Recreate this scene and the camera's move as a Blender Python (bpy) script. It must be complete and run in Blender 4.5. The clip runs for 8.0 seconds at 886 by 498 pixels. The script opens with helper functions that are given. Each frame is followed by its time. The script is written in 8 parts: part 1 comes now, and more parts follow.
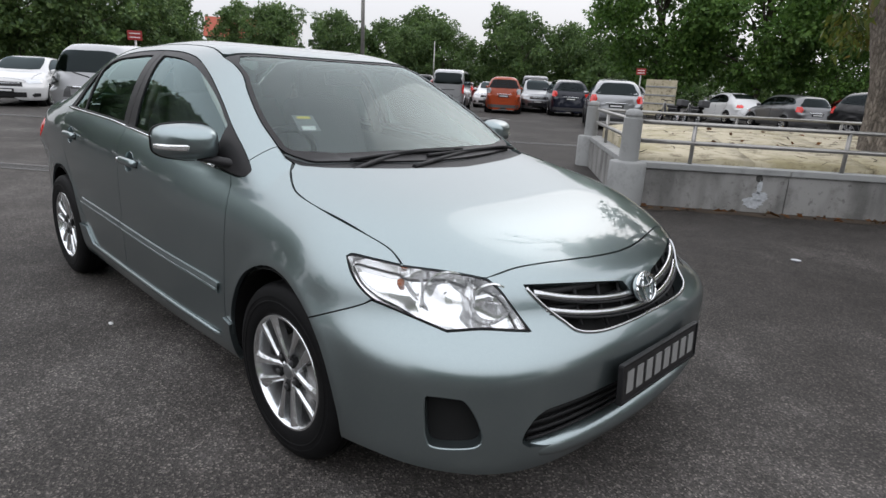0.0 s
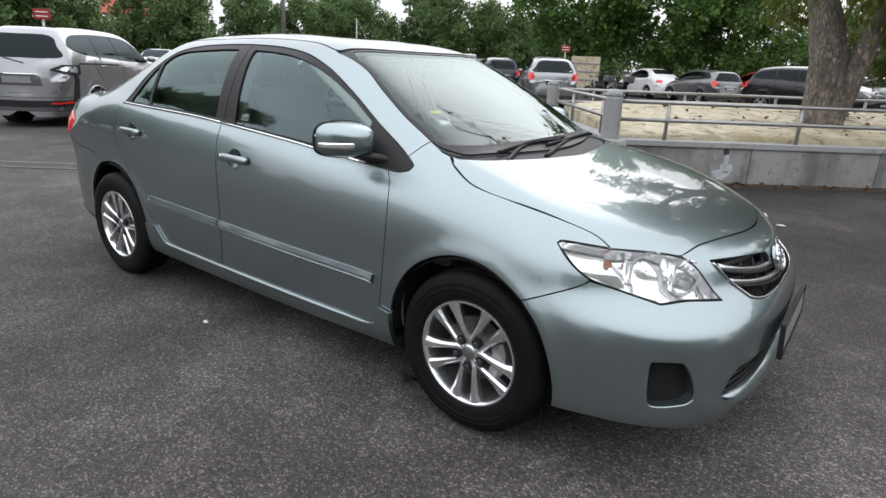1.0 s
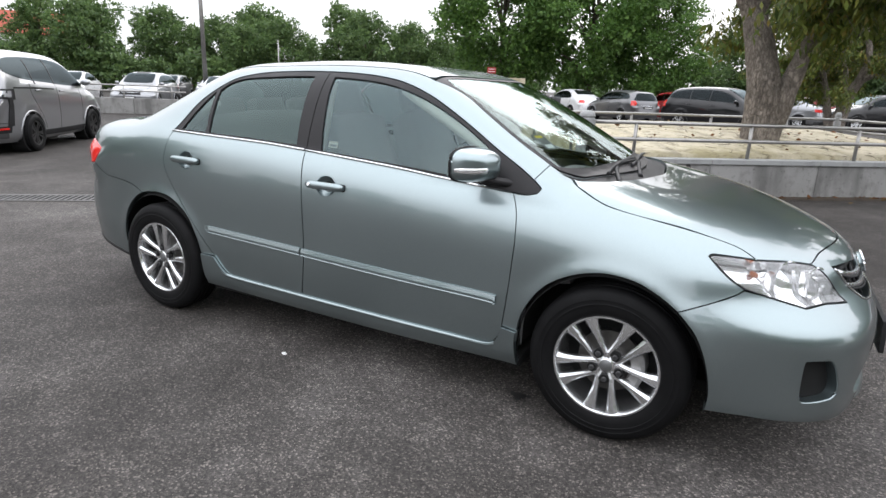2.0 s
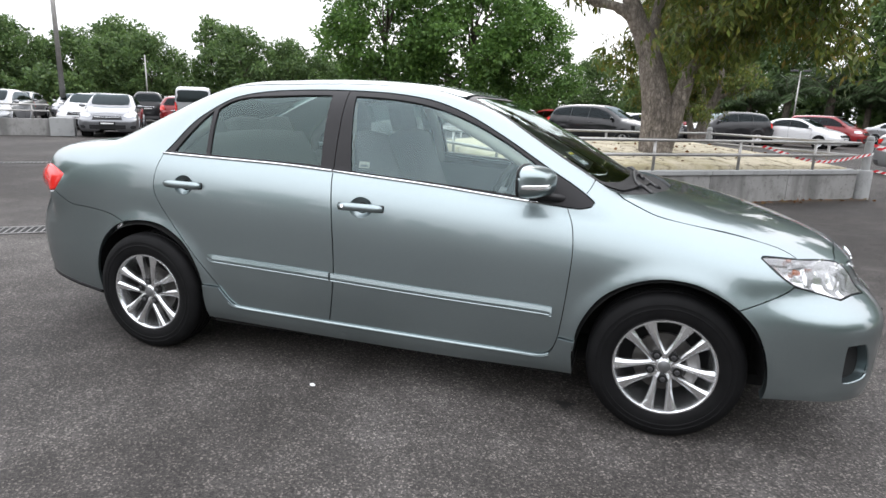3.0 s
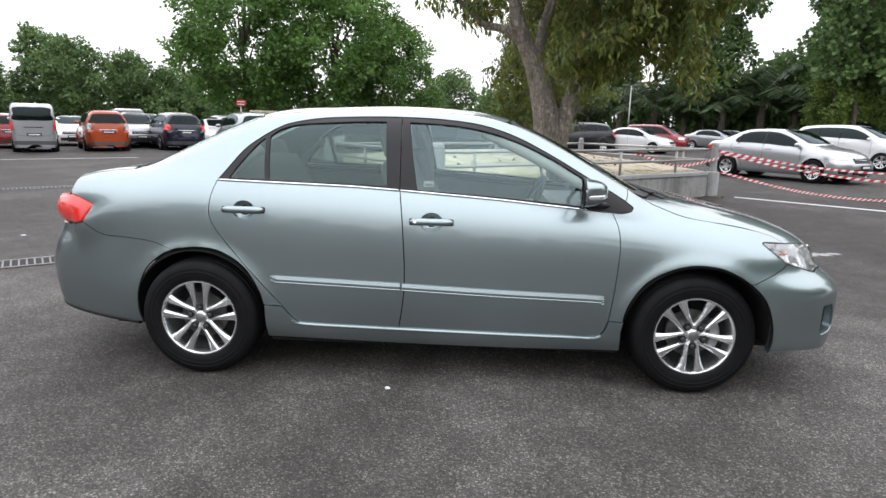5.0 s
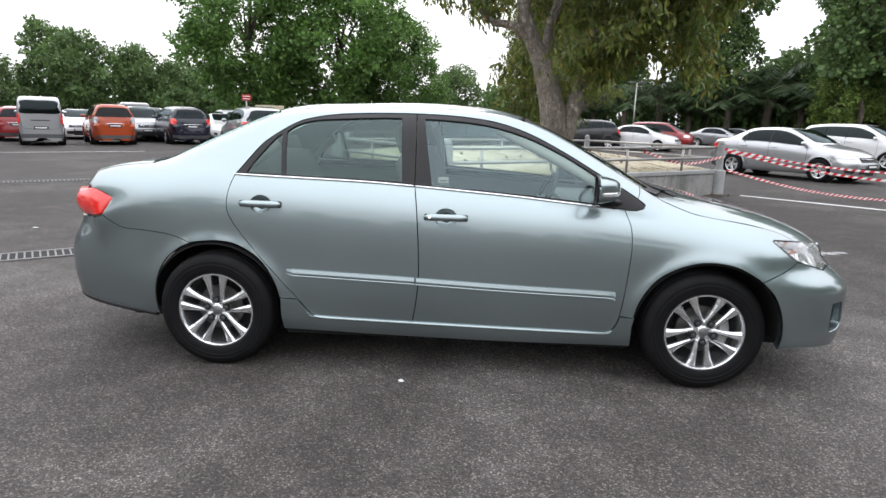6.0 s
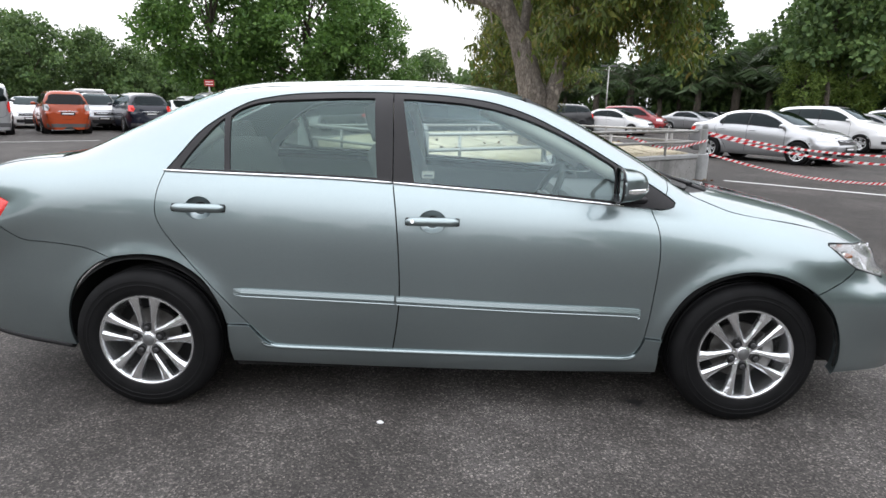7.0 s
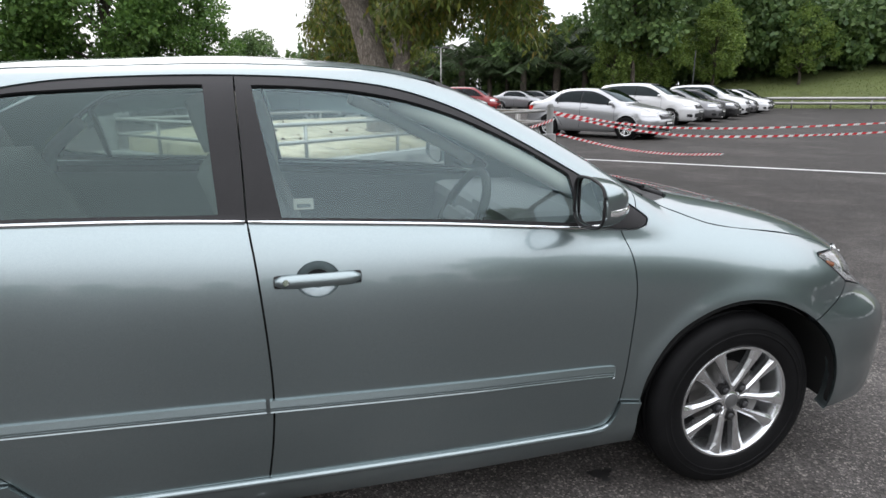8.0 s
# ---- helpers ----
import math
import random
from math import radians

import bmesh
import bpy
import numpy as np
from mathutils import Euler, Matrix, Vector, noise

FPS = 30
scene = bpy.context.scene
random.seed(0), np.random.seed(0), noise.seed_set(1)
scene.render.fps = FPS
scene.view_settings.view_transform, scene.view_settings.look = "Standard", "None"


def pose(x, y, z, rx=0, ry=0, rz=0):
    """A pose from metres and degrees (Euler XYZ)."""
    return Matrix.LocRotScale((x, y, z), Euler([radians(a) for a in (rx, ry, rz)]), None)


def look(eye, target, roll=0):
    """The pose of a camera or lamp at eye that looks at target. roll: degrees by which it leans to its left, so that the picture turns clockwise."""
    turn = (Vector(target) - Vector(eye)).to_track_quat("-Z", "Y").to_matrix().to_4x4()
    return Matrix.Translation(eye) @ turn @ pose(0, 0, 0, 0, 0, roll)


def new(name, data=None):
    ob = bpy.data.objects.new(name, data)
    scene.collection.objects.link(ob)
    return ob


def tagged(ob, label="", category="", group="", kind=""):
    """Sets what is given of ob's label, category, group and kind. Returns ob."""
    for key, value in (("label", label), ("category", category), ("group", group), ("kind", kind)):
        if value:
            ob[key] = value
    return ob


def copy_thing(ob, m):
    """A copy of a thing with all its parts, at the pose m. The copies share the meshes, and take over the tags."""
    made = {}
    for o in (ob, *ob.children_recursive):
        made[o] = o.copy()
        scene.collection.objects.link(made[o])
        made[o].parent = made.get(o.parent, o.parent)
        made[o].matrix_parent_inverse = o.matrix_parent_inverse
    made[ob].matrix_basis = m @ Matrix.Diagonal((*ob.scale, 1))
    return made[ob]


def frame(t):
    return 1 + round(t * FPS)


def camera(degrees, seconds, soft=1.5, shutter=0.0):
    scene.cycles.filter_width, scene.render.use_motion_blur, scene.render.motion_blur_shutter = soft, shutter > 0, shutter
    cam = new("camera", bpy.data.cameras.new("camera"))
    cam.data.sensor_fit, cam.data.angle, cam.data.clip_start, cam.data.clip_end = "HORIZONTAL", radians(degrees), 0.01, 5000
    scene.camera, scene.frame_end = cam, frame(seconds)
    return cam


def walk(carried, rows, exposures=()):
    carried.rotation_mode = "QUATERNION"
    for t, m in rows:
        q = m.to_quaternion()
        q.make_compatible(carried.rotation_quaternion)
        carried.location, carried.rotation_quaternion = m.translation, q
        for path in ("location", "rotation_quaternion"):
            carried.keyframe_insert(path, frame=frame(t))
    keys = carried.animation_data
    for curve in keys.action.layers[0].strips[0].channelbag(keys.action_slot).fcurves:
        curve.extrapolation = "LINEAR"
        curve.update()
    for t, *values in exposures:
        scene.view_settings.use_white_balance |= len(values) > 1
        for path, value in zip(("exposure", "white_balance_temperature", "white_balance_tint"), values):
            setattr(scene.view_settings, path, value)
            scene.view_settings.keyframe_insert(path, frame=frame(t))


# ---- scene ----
cam = camera(73.4, 8.0)
PATH = [
    (0, (2.96, -1.828, 1.309), (1.626, -0.441, 0.768), 2.9),
    (0.5, (2.671, -2.182, 1.316), (1.427, -0.7, 0.807), 2.3),
    (1, (2.384, -2.524, 1.343), (1.262, -0.98, 0.745), 2.3),
    (1.5, (2.04, -2.795, 1.359), (1.029, -1.169, 0.782), 0.9),
    (1.7, (1.917, -2.896, 1.342), (0.944, -1.232, 0.807), 1.7),
    (2.8, (1.2, -3.232, 1.336), (0.541, -1.419, 0.809), 1.5),
    (3, (1.067, -3.3, 1.322), (0.508, -1.436, 0.863), 2.0),
    (3.5, (0.756, -3.472, 1.329), (0.33, -1.58, 0.84), 1.9),
    (4, (0.438, -3.534, 1.331), (0.208, -1.592, 0.912), 0.5),
    (4.5, (0.25, -3.714, 1.347), (0.147, -1.758, 0.944), 0.9),
    (6, (0.099, -3.87, 1.357), (-0.012, -1.918, 0.937), 1.6),
    (6.5, (0.086, -3.643, 1.334), (-0.012, -1.691, 0.91), -0.3),
    (7, (0.008, -3.272, 1.334), (-0.011, -1.326, 0.871), 1.2),
    (7.5, (-0.088, -2.85, 1.346), (0.228, -0.946, 0.823), -1.9),
    (8, (-0.122, -2.375, 1.345), (0.368, -0.504, 0.835), -0.2),
]
walk(cam, [(t, look(eye, target, roll)) for t, eye, target, roll in PATH],
     [(t, stops, 6450, 13) for t, stops in ((0, -0.48), (0.5, -0.38), (1.0, -0.16), (1.5, 0.02), (3.0, 0.28), (4.5, 0.24), (7.0, 0.22), (7.5, 0.10), (8.0, 0.03))])

# ---- light: an overcast sky, a weak wide sun behind the cloud ----
world = bpy.data.worlds.new("overcast_sky")
scene.world = world
world.use_nodes = True
wn, wl = world.node_tree.nodes, world.node_tree.links
wn.clear()
w_out, w_bg, w_mix = wn.new("ShaderNodeOutputWorld"), wn.new("ShaderNodeBackground"), wn.new("ShaderNodeMix")
w_sky, w_geo, w_sep, w_ramp = wn.new("ShaderNodeTexSky"), wn.new("ShaderNodeTexCoord"), wn.new("ShaderNodeSeparateXYZ"), wn.new("ShaderNodeValToRGB")
w_sky.sky_type, w_sky.sun_disc = "NISHITA", False
w_sky.sun_elevation, w_sky.sun_rotation = radians(34), radians(-10)
w_sky.dust_density = 4
# cloud cover: nearly three times as bright overhead as at the horizon
w_ramp.color_ramp.elements[0].position, w_ramp.color_ramp.elements[0].color = 0.0, (10.2, 10.5, 10.8, 1)
w_ramp.color_ramp.elements[1].position, w_ramp.color_ramp.elements[1].color = 0.9, (22.6, 23.5, 24.5, 1)
for at, tone in ((0.17, (12.8, 13.2, 13.6, 1)), (0.34, (19.6, 20.2, 20.9, 1))):
    w_ramp.color_ramp.elements.new(at).color = tone
w_mix.data_type = "RGBA"
w_mix.inputs[0].default_value = 0.92
wl.new(w_geo.outputs["Generated"], w_sep.inputs[0])
wl.new(w_sep.outputs["Z"], w_ramp.inputs[0])
wl.new(w_sky.outputs[0], w_mix.inputs[6])
wl.new(w_ramp.outputs[0], w_mix.inputs[7])
# the cloud is thinnest round the hidden sun
SUN_AT = Vector((-0.15, 0.80, 0.55)).normalized()
w_dot, w_glow, w_pow, w_mul = wn.new("ShaderNodeVectorMath"), wn.new("ShaderNodeMapRange"), wn.new("ShaderNodeMath"), wn.new("ShaderNodeVectorMath")
w_dot.operation, w_mul.operation, w_pow.operation = "DOT_PRODUCT", "SCALE", "MULTIPLY_ADD"
w_dot.inputs[1].default_value = SUN_AT
w_glow.interpolation_type = "SMOOTHERSTEP"
w_glow.inputs["From Min"].default_value, w_glow.inputs["From Max"].default_value = 0.935, 1.0
w_pow.inputs[1].default_value, w_pow.inputs[2].default_value = 0.5, 1.06
wl.new(w_geo.outputs["Generated"], w_dot.inputs[0])
wl.new(w_dot.outputs["Value"], w_glow.inputs["Value"])
wl.new(w_glow.outputs[0], w_pow.inputs[0])
wl.new(w_mix.outputs[2], w_mul.inputs[0])
wl.new(w_pow.outputs[0], w_mul.inputs["Scale"])
wl.new(w_mul.outputs[0], w_bg.inputs[0])
w_bg.inputs[1].default_value = 0.10
wl.new(w_bg.outputs[0], w_out.inputs[0])

sun = new("sun", bpy.data.lights.new("sun", "SUN"))
sun.data.energy, sun.data.angle, sun.data.color = 0.3, radians(40), (1.0, 0.97, 0.92)
sun.matrix_world = look(SUN_AT * 15, (0, 0, 0))


# ---- materials ----
def shader(name):
    m = bpy.data.materials.new(name)
    m.use_nodes = True
    n = m.node_tree.nodes
    return m, n, m.node_tree.links, n["Principled BSDF"]


def grain(n, l, scale, detail=4, rough=0.55, kind="object"):
    """A noise at real-world size."""
    c, t = n.new("ShaderNodeTexCoord"), n.new("ShaderNodeTexNoise")
    t.inputs["Scale"].default_value, t.inputs["Detail"].default_value, t.inputs["Roughness"].default_value = scale, detail, rough
    l.new(c.outputs["Object"], t.inputs["Vector"])
    return t.outputs["Fac"]


def ramp(n, l, fac, stops):
    r = n.new("ShaderNodeValToRGB")
    e = r.color_ramp.elements
    while len(e) < len(stops):
        e.new(0.5)
    for k, (p, c) in enumerate(stops):
        e[k].position, e[k].color = p, (*c, 1)
    l.new(fac, r.inputs[0])
    return r.outputs[0]


def blend(n, l, fac, a, b, how="MIX"):
    m = n.new("ShaderNodeMix")
    m.data_type, m.blend_type = "RGBA", how
    for sock, v in ((m.inputs[0], fac), (m.inputs[6], a), (m.inputs[7], b)):
        if isinstance(v, (int, float)):
            sock.default_value = v
        elif isinstance(v, tuple):
            sock.default_value = (*v, 1)
        else:
            l.new(v, sock)
    return m.outputs[2]


def relief(n, l, bsdf, fac, strength, distance):
    b = n.new("ShaderNodeBump")
    b.inputs["Strength"].default_value, b.inputs["Distance"].default_value = strength, distance
    l.new(fac, b.inputs["Height"])
    l.new(b.outputs[0], bsdf.inputs["Normal"])


def plain(name, color, rough=0.5, metal=0.0, vary=0.12, scale=6.0, bump=0.0, coat=0.0, spec=0.5):
    """A surface of one kind with faint wear at two scales."""
    m, n, l, p = shader(name)
    big, fine = grain(n, l, scale, 5), grain(n, l, scale * 17, 3)
    lo, hi = tuple(c * (1 - vary) for c in color), tuple(min(1, c * (1 + vary)) for c in color)
    base = ramp(n, l, big, [(0.3, lo), (0.7, hi)])
    base = blend(n, l, 0.25, base, ramp(n, l, fine, [(0.35, lo), (0.65, hi)]))
    l.new(base, p.inputs["Base Color"])
    p.inputs["Roughness"].default_value, p.inputs["Metallic"].default_value = rough, metal
    p.inputs["Coat Weight"].default_value, p.inputs["Coat Roughness"].default_value = coat, 0.03
    p.inputs["Specular IOR Level"].default_value = spec
    if bump:
        relief(n, l, p, fine, 0.5, bump)
    return m


def paint(name, color, metal=0.0, rough=0.35, lacquer=1.5, edge=1.0):
    """Car paint: a lacquer over colour, with metal flakes where metallic, and thin dust."""
    m, n, l, p = shader(name)
    flake, film = grain(n, l, 900, 1), grain(n, l, 2.3, 6)
    lo, hi = tuple(c * 0.9 for c in color), tuple(min(1, c * 1.1) for c in color)
    base = ramp(n, l, flake, [(0.35, lo), (0.65, hi)]) if metal else ramp(n, l, film, [(0.3, tuple(c * 0.97 for c in color)), (0.7, color)])
    l.new(base, p.inputs["Base Color"])
    p.inputs["Metallic"].default_value = metal
    r = n.new("ShaderNodeMapRange")
    r.inputs["To Min"].default_value, r.inputs["To Max"].default_value = rough - 0.04, rough + 0.05
    l.new(film, r.inputs["Value"])
    l.new(r.outputs[0], p.inputs["Roughness"])
    p.inputs["Coat Weight"].default_value, p.inputs["Coat Roughness"].default_value, p.inputs["Coat IOR"].default_value = 1.0, 0.02, lacquer
    p.inputs["Specular Tint"].default_value = (edge, edge, edge, 1)
    return m


def pane(name, tint, ior=1.75, gloss=0.02, sheen=(0.74, 0.93, 1.0)):
    """A thin pane: tinted clear, mirror-like at grazing angles."""
    m = bpy.data.materials.new(name)
    m.use_nodes = True
    n, l = m.node_tree.nodes, m.node_tree.links
    n.clear()
    o, mix, f = n.new("ShaderNodeOutputMaterial"), n.new("ShaderNodeMixShader"), n.new("ShaderNodeFresnel")
    t, g = n.new("ShaderNodeBsdfTransparent"), n.new("ShaderNodeBsdfGlossy")
    t.inputs["Color"].default_value = (*tint, 1)
    g.inputs["Roughness"].default_value, g.inputs["Color"].default_value = gloss, (*sheen, 1)
    f.inputs["IOR"].default_value = ior
    l.new(f.outputs[0], mix.inputs[0])
    l.new(t.outputs[0], mix.inputs[1])
    l.new(g.outputs[0], mix.inputs[2])
    l.new(mix.outputs[0], o.inputs[0])
    return m


def asphalt_material():
    m, n, l, p = shader("asphalt")
    tone, patch, streak, scuff = grain(n, l, 0.22, 6, 0.6), grain(n, l, 0.75, 8, 0.62), grain(n, l, 3.4, 7, 0.7), grain(n, l, 42, 4, 0.7)
    c, v = n.new("ShaderNodeTexCoord"), n.new("ShaderNodeTexVoronoi")
    v.inputs["Scale"].default_value = 150
    l.new(c.outputs["Object"], v.inputs["Vector"])
    base = ramp(n, l, tone, [(0.30, (0.043, 0.041, 0.040)), (0.5, (0.050, 0.0475, 0.0455)), (0.72, (0.068, 0.0655, 0.063))])
    base = blend(n, l, 0.6, base, ramp(n, l, patch, [(0.34, (0.038, 0.0362, 0.0352)), (0.47, (0.046, 0.0435, 0.0415)), (0.56, (0.062, 0.059, 0.057)), (0.66, (0.118, 0.114, 0.112))]))
    base = blend(n, l, 0.38, base, ramp(n, l, streak, [(0.33, (0.027, 0.0258, 0.025)), (0.5, (0.052, 0.0495, 0.0475)), (0.68, (0.108, 0.104, 0.101))]))
    base = blend(n, l, 0.5, base, blend(n, l, 1.0, base, ramp(n, l, scuff, [(0.3, (0.55, 0.55, 0.55)), (0.7, (1.45, 1.44, 1.42))]), "MULTIPLY"))
    # single pale stones in the binder
    sep = n.new("ShaderNodeSeparateColor")
    l.new(v.outputs["Color"], sep.inputs[0])
    stone = ramp(n, l, sep.outputs[0], [(0.0, (0.35, 0.35, 0.35)), (0.55, (0.88, 0.88, 0.88)), (0.84, (1.3, 1.29, 1.27)), (1.0, (3.3, 3.22, 3.1))])
    base = blend(n, l, 0.8, base, blend(n, l, 1.0, base, stone, "MULTIPLY"))
    base = blend(n, l, 1.0, base, (1.18, 1.135, 1.105), "MULTIPLY")
    # dusty paler and damp darker stretches
    dust = grain(n, l, 0.55, 5, 0.5)
    base = blend(n, l, 1.0, base, ramp(n, l, dust, [(0.36, (0.93, 0.92, 0.92)), (0.5, (1.0, 1.0, 1.0)), (0.66, (1.5, 1.51, 1.53))]), "MULTIPLY")
    # the asphalt is darker with rising y, towards the planter and beyond, with an uneven border
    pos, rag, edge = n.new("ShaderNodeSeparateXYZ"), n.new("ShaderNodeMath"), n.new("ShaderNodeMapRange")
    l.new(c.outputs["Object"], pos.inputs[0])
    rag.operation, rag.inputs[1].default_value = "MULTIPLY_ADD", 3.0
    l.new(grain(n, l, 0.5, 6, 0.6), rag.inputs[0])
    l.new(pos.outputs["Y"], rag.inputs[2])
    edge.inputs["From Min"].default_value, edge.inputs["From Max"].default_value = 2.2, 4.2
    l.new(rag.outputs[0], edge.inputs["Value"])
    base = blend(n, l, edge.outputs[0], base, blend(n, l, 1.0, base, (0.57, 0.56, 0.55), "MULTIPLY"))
    l.new(base, p.inputs["Base Color"])
    r = n.new("ShaderNodeMapRange")
    r.inputs["To Min"].default_value, r.inputs["To Max"].default_value = 0.62, 0.9
    l.new(patch, r.inputs["Value"])
    l.new(r.outputs[0], p.inputs["Roughness"])
    p.inputs["Specular IOR Level"].default_value = 0.22
    relief(n, l, p, v.outputs["Distance"], 0.8, 0.004)
    return m


def concrete_material(name, pale, dark, streaks=True):
    """Weathered concrete or painted render with grime and runs."""
    m, n, l, p = shader(name)
    big, mid, fine = grain(n, l, 0.8, 6, 0.6), grain(n, l, 4.0, 6, 0.7), grain(n, l, 60, 4)
    base = ramp(n, l, big, [(0.3, dark), (0.6, pale), (0.8, tuple(min(1, x * 1.1) for x in pale))])
    base = blend(n, l, 0.45, base, ramp(n, l, mid, [(0.30, tuple(x * 0.55 for x in dark)), (0.48, pale), (0.7, pale)]))
    if streaks:
        c, mp, t = n.new("ShaderNodeTexCoord"), n.new("ShaderNodeMapping"), n.new("ShaderNodeTexNoise")
        mp.inputs["Scale"].default_value = (1.6, 1.6, 0.4)
        t.inputs["Scale"].default_value, t.inputs["Detail"].default_value = 2.0, 5
        l.new(c.outputs["Object"], mp.inputs[0])
        l.new(mp.outputs[0], t.inputs["Vector"])
        base = blend(n, l, ramp(n, l, t.outputs["Fac"], [(0.44, (0, 0, 0)), (0.64, (0.62, 0.62, 0.62))]), base, tuple(x * 0.42 for x in dark))
        spots = ramp(n, l, grain(n, l, 11.0, 7, 0.75), [(0.56, (0, 0, 0)), (0.66, (0.6, 0.6, 0.6))])
        base = blend(n, l, spots, base, tuple(x * 0.4 for x in dark))
    l.new(base, p.inputs["Base Color"])
    p.inputs["Roughness"].default_value = 0.85
    relief(n, l, p, fine, 0.5, 0.003)
    return m


def leaf_material(name, colors, rough=0.5):
    """Leaves: each one its own tone, thin enough to let light through."""
    m, n, l, p = shader(name)
    g = n.new("ShaderNodeNewGeometry")
    base = ramp(n, l, g.outputs["Random Per Island"], [(k / (len(colors) - 1), c) for k, c in enumerate(colors)])
    patch = grain(n, l, 0.35, 4)
    base = blend(n, l, 0.5, base, blend(n, l, 1.0, base, ramp(n, l, patch, [(0.35, (0.55, 0.55, 0.55)), (0.65, (1.25, 1.25, 1.2))]), "MULTIPLY"))
    l.new(base, p.inputs["Base Color"])
    p.inputs["Roughness"].default_value = rough
    p.inputs["Specular IOR Level"].default_value = 0.35
    tr, add, o = n.new("ShaderNodeBsdfTranslucent"), n.new("ShaderNodeMixShader"), n["Material Output"]
    l.new(base, tr.inputs[0])
    add.inputs[0].default_value = 0.3
    l.new(p.outputs[0], add.inputs[1])
    l.new(tr.outputs[0], add.inputs[2])
    l.new(add.outputs[0], o.inputs[0])
    return m


def bark_material(name, pale, dark):
    m, n, l, p = shader(name)
    c, mp, t = n.new("ShaderNodeTexCoord"), n.new("ShaderNodeMapping"), n.new("ShaderNodeTexNoise")
    mp.inputs["Scale"].default_value = (14, 14, 3.2)
    t.inputs["Scale"].default_value, t.inputs["Detail"].default_value, t.inputs["Roughness"].default_value = 1.0, 8, 0.7
    l.new(c.outputs["Object"], mp.inputs[0])
    l.new(mp.outputs[0], t.inputs["Vector"])
    base = ramp(n, l, t.outputs["Fac"], [(0.35, dark), (0.5, tuple((a + b) / 2 for a, b in zip(pale, dark))), (0.65, pale)])
    base = blend(n, l, 0.35, base, ramp(n, l, grain(n, l, 1.6, 5), [(0.35, dark), (0.65, pale)]))
    # scales of bark parted by dark cracks, with pale lichen
    warp, mc, v = n.new("ShaderNodeMix"), n.new("ShaderNodeMapping"), n.new("ShaderNodeTexVoronoi")
    warp.data_type = "VECTOR"
    warp.inputs[0].default_value = 0.16
    l.new(c.outputs["Object"], warp.inputs[4])
    l.new(t.outputs["Color"], warp.inputs[5])
    mc.inputs["Scale"].default_value = (24, 24, 10)
    l.new(warp.outputs[1], mc.inputs[0])
    v.feature = "DISTANCE_TO_EDGE"
    v.inputs["Scale"].default_value = 1.0
    l.new(mc.outputs[0], v.inputs["Vector"])
    crack = ramp(n, l, v.outputs["Distance"], [(0.0, (0.52, 0.51, 0.50)), (0.14, (0.92, 0.92, 0.92)), (0.34, (1.12, 1.12, 1.12))])
    base = blend(n, l, 0.9, base, crack, "MULTIPLY")
    lichen = ramp(n, l, grain(n, l, 9.0, 8, 0.7), [(0.55, (0, 0, 0)), (0.72, (0.55, 0.55, 0.55))])
    base = blend(n, l, lichen, base, tuple(min(1, q * 1.5 + 0.03) for q in pale))
    l.new(base, p.inputs["Base Color"])
    p.inputs["Roughness"].default_value = 0.9
    relief(n, l, p, crack, 1.0, 0.025)
    return m


PAINT = paint("green_silver_paint", (0.279, 0.337, 0.346), 0.93, 0.325, 1.66, 0.42)
TRIM = plain("satin_black_trim", (0.024, 0.023, 0.024), 0.45, 0, 0.15, 9, 0.0, 0.0, 0.22)
PLASTIC = plain("black_plastic", (0.016, 0.016, 0.017), 0.55, 0, 0.2, 12, 0.0008, 0.0, 0.3)
# near-black, so the shade inside hollows and recesses is put into the colour
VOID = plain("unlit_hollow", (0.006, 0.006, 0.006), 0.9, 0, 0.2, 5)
RUBBER = plain("tyre_rubber", (0.0062, 0.0062, 0.0066), 0.62, 0, 0.35, 14, 0.0010, 0, 0.15)
BAR = plain("plate_print", (0.26, 0.26, 0.255), 0.5, 0, 0.06, 30)
SATIN = plain("satin_chrome", (0.56, 0.57, 0.58), 0.24, 1.0, 0.05, 8)
CHROME = plain("chrome", (0.80, 0.81, 0.82), 0.07, 1.0, 0.03, 5)
ALLOY = plain("alloy_rim", (0.84, 0.85, 0.86), 0.27, 0.95, 0.06, 8)
NUT_STEEL = plain("dark_nut_steel", (0.06, 0.06, 0.062), 0.35, 0.4, 0.2, 40)
HUB_GREY = plain("hub_cap_grey", (0.26, 0.265, 0.27), 0.35, 0.8, 0.15, 40)
PEELED = plain("peeled_render", (0.46, 0.48, 0.50), 0.8, 0, 0.3, 30, 0.002)
GRIME = plain("wall_grime", (0.05, 0.048, 0.045), 0.85, 0, 0.5, 14, 0.001)
CAST = plain("cast_iron", (0.30, 0.295, 0.29), 0.5, 0.7, 0.2, 30)
STEEL = plain("brake_steel", (0.11, 0.105, 0.10), 0.45, 0.9, 0.25, 25)
REFLECTOR = plain("lamp_reflector", (0.94, 0.945, 0.95), 0.13, 0.80, 0.03, 8)
GLASS = pane("side_glass", (0.88, 0.96, 0.94), 1.80, 0.02, (0.72, 0.91, 0.93))
GLASS_DARK = pane("tinted_rear_glass", (0.55, 0.64, 0.60), 1.66, 0.02, (0.72, 0.91, 0.90))
SCREEN = pane("windscreen_glass", (0.82, 0.90, 0.88), 1.58, 0.02, (0.86, 0.97, 0.96))
LENS = pane("clear_lens", (0.97, 0.97, 0.97), 1.5, 0.02, (1, 1, 1))
RED_LENS = plain("red_lens", (0.66, 0.022, 0.016), 0.22, 0, 0.08, 20, 0, 0.5)
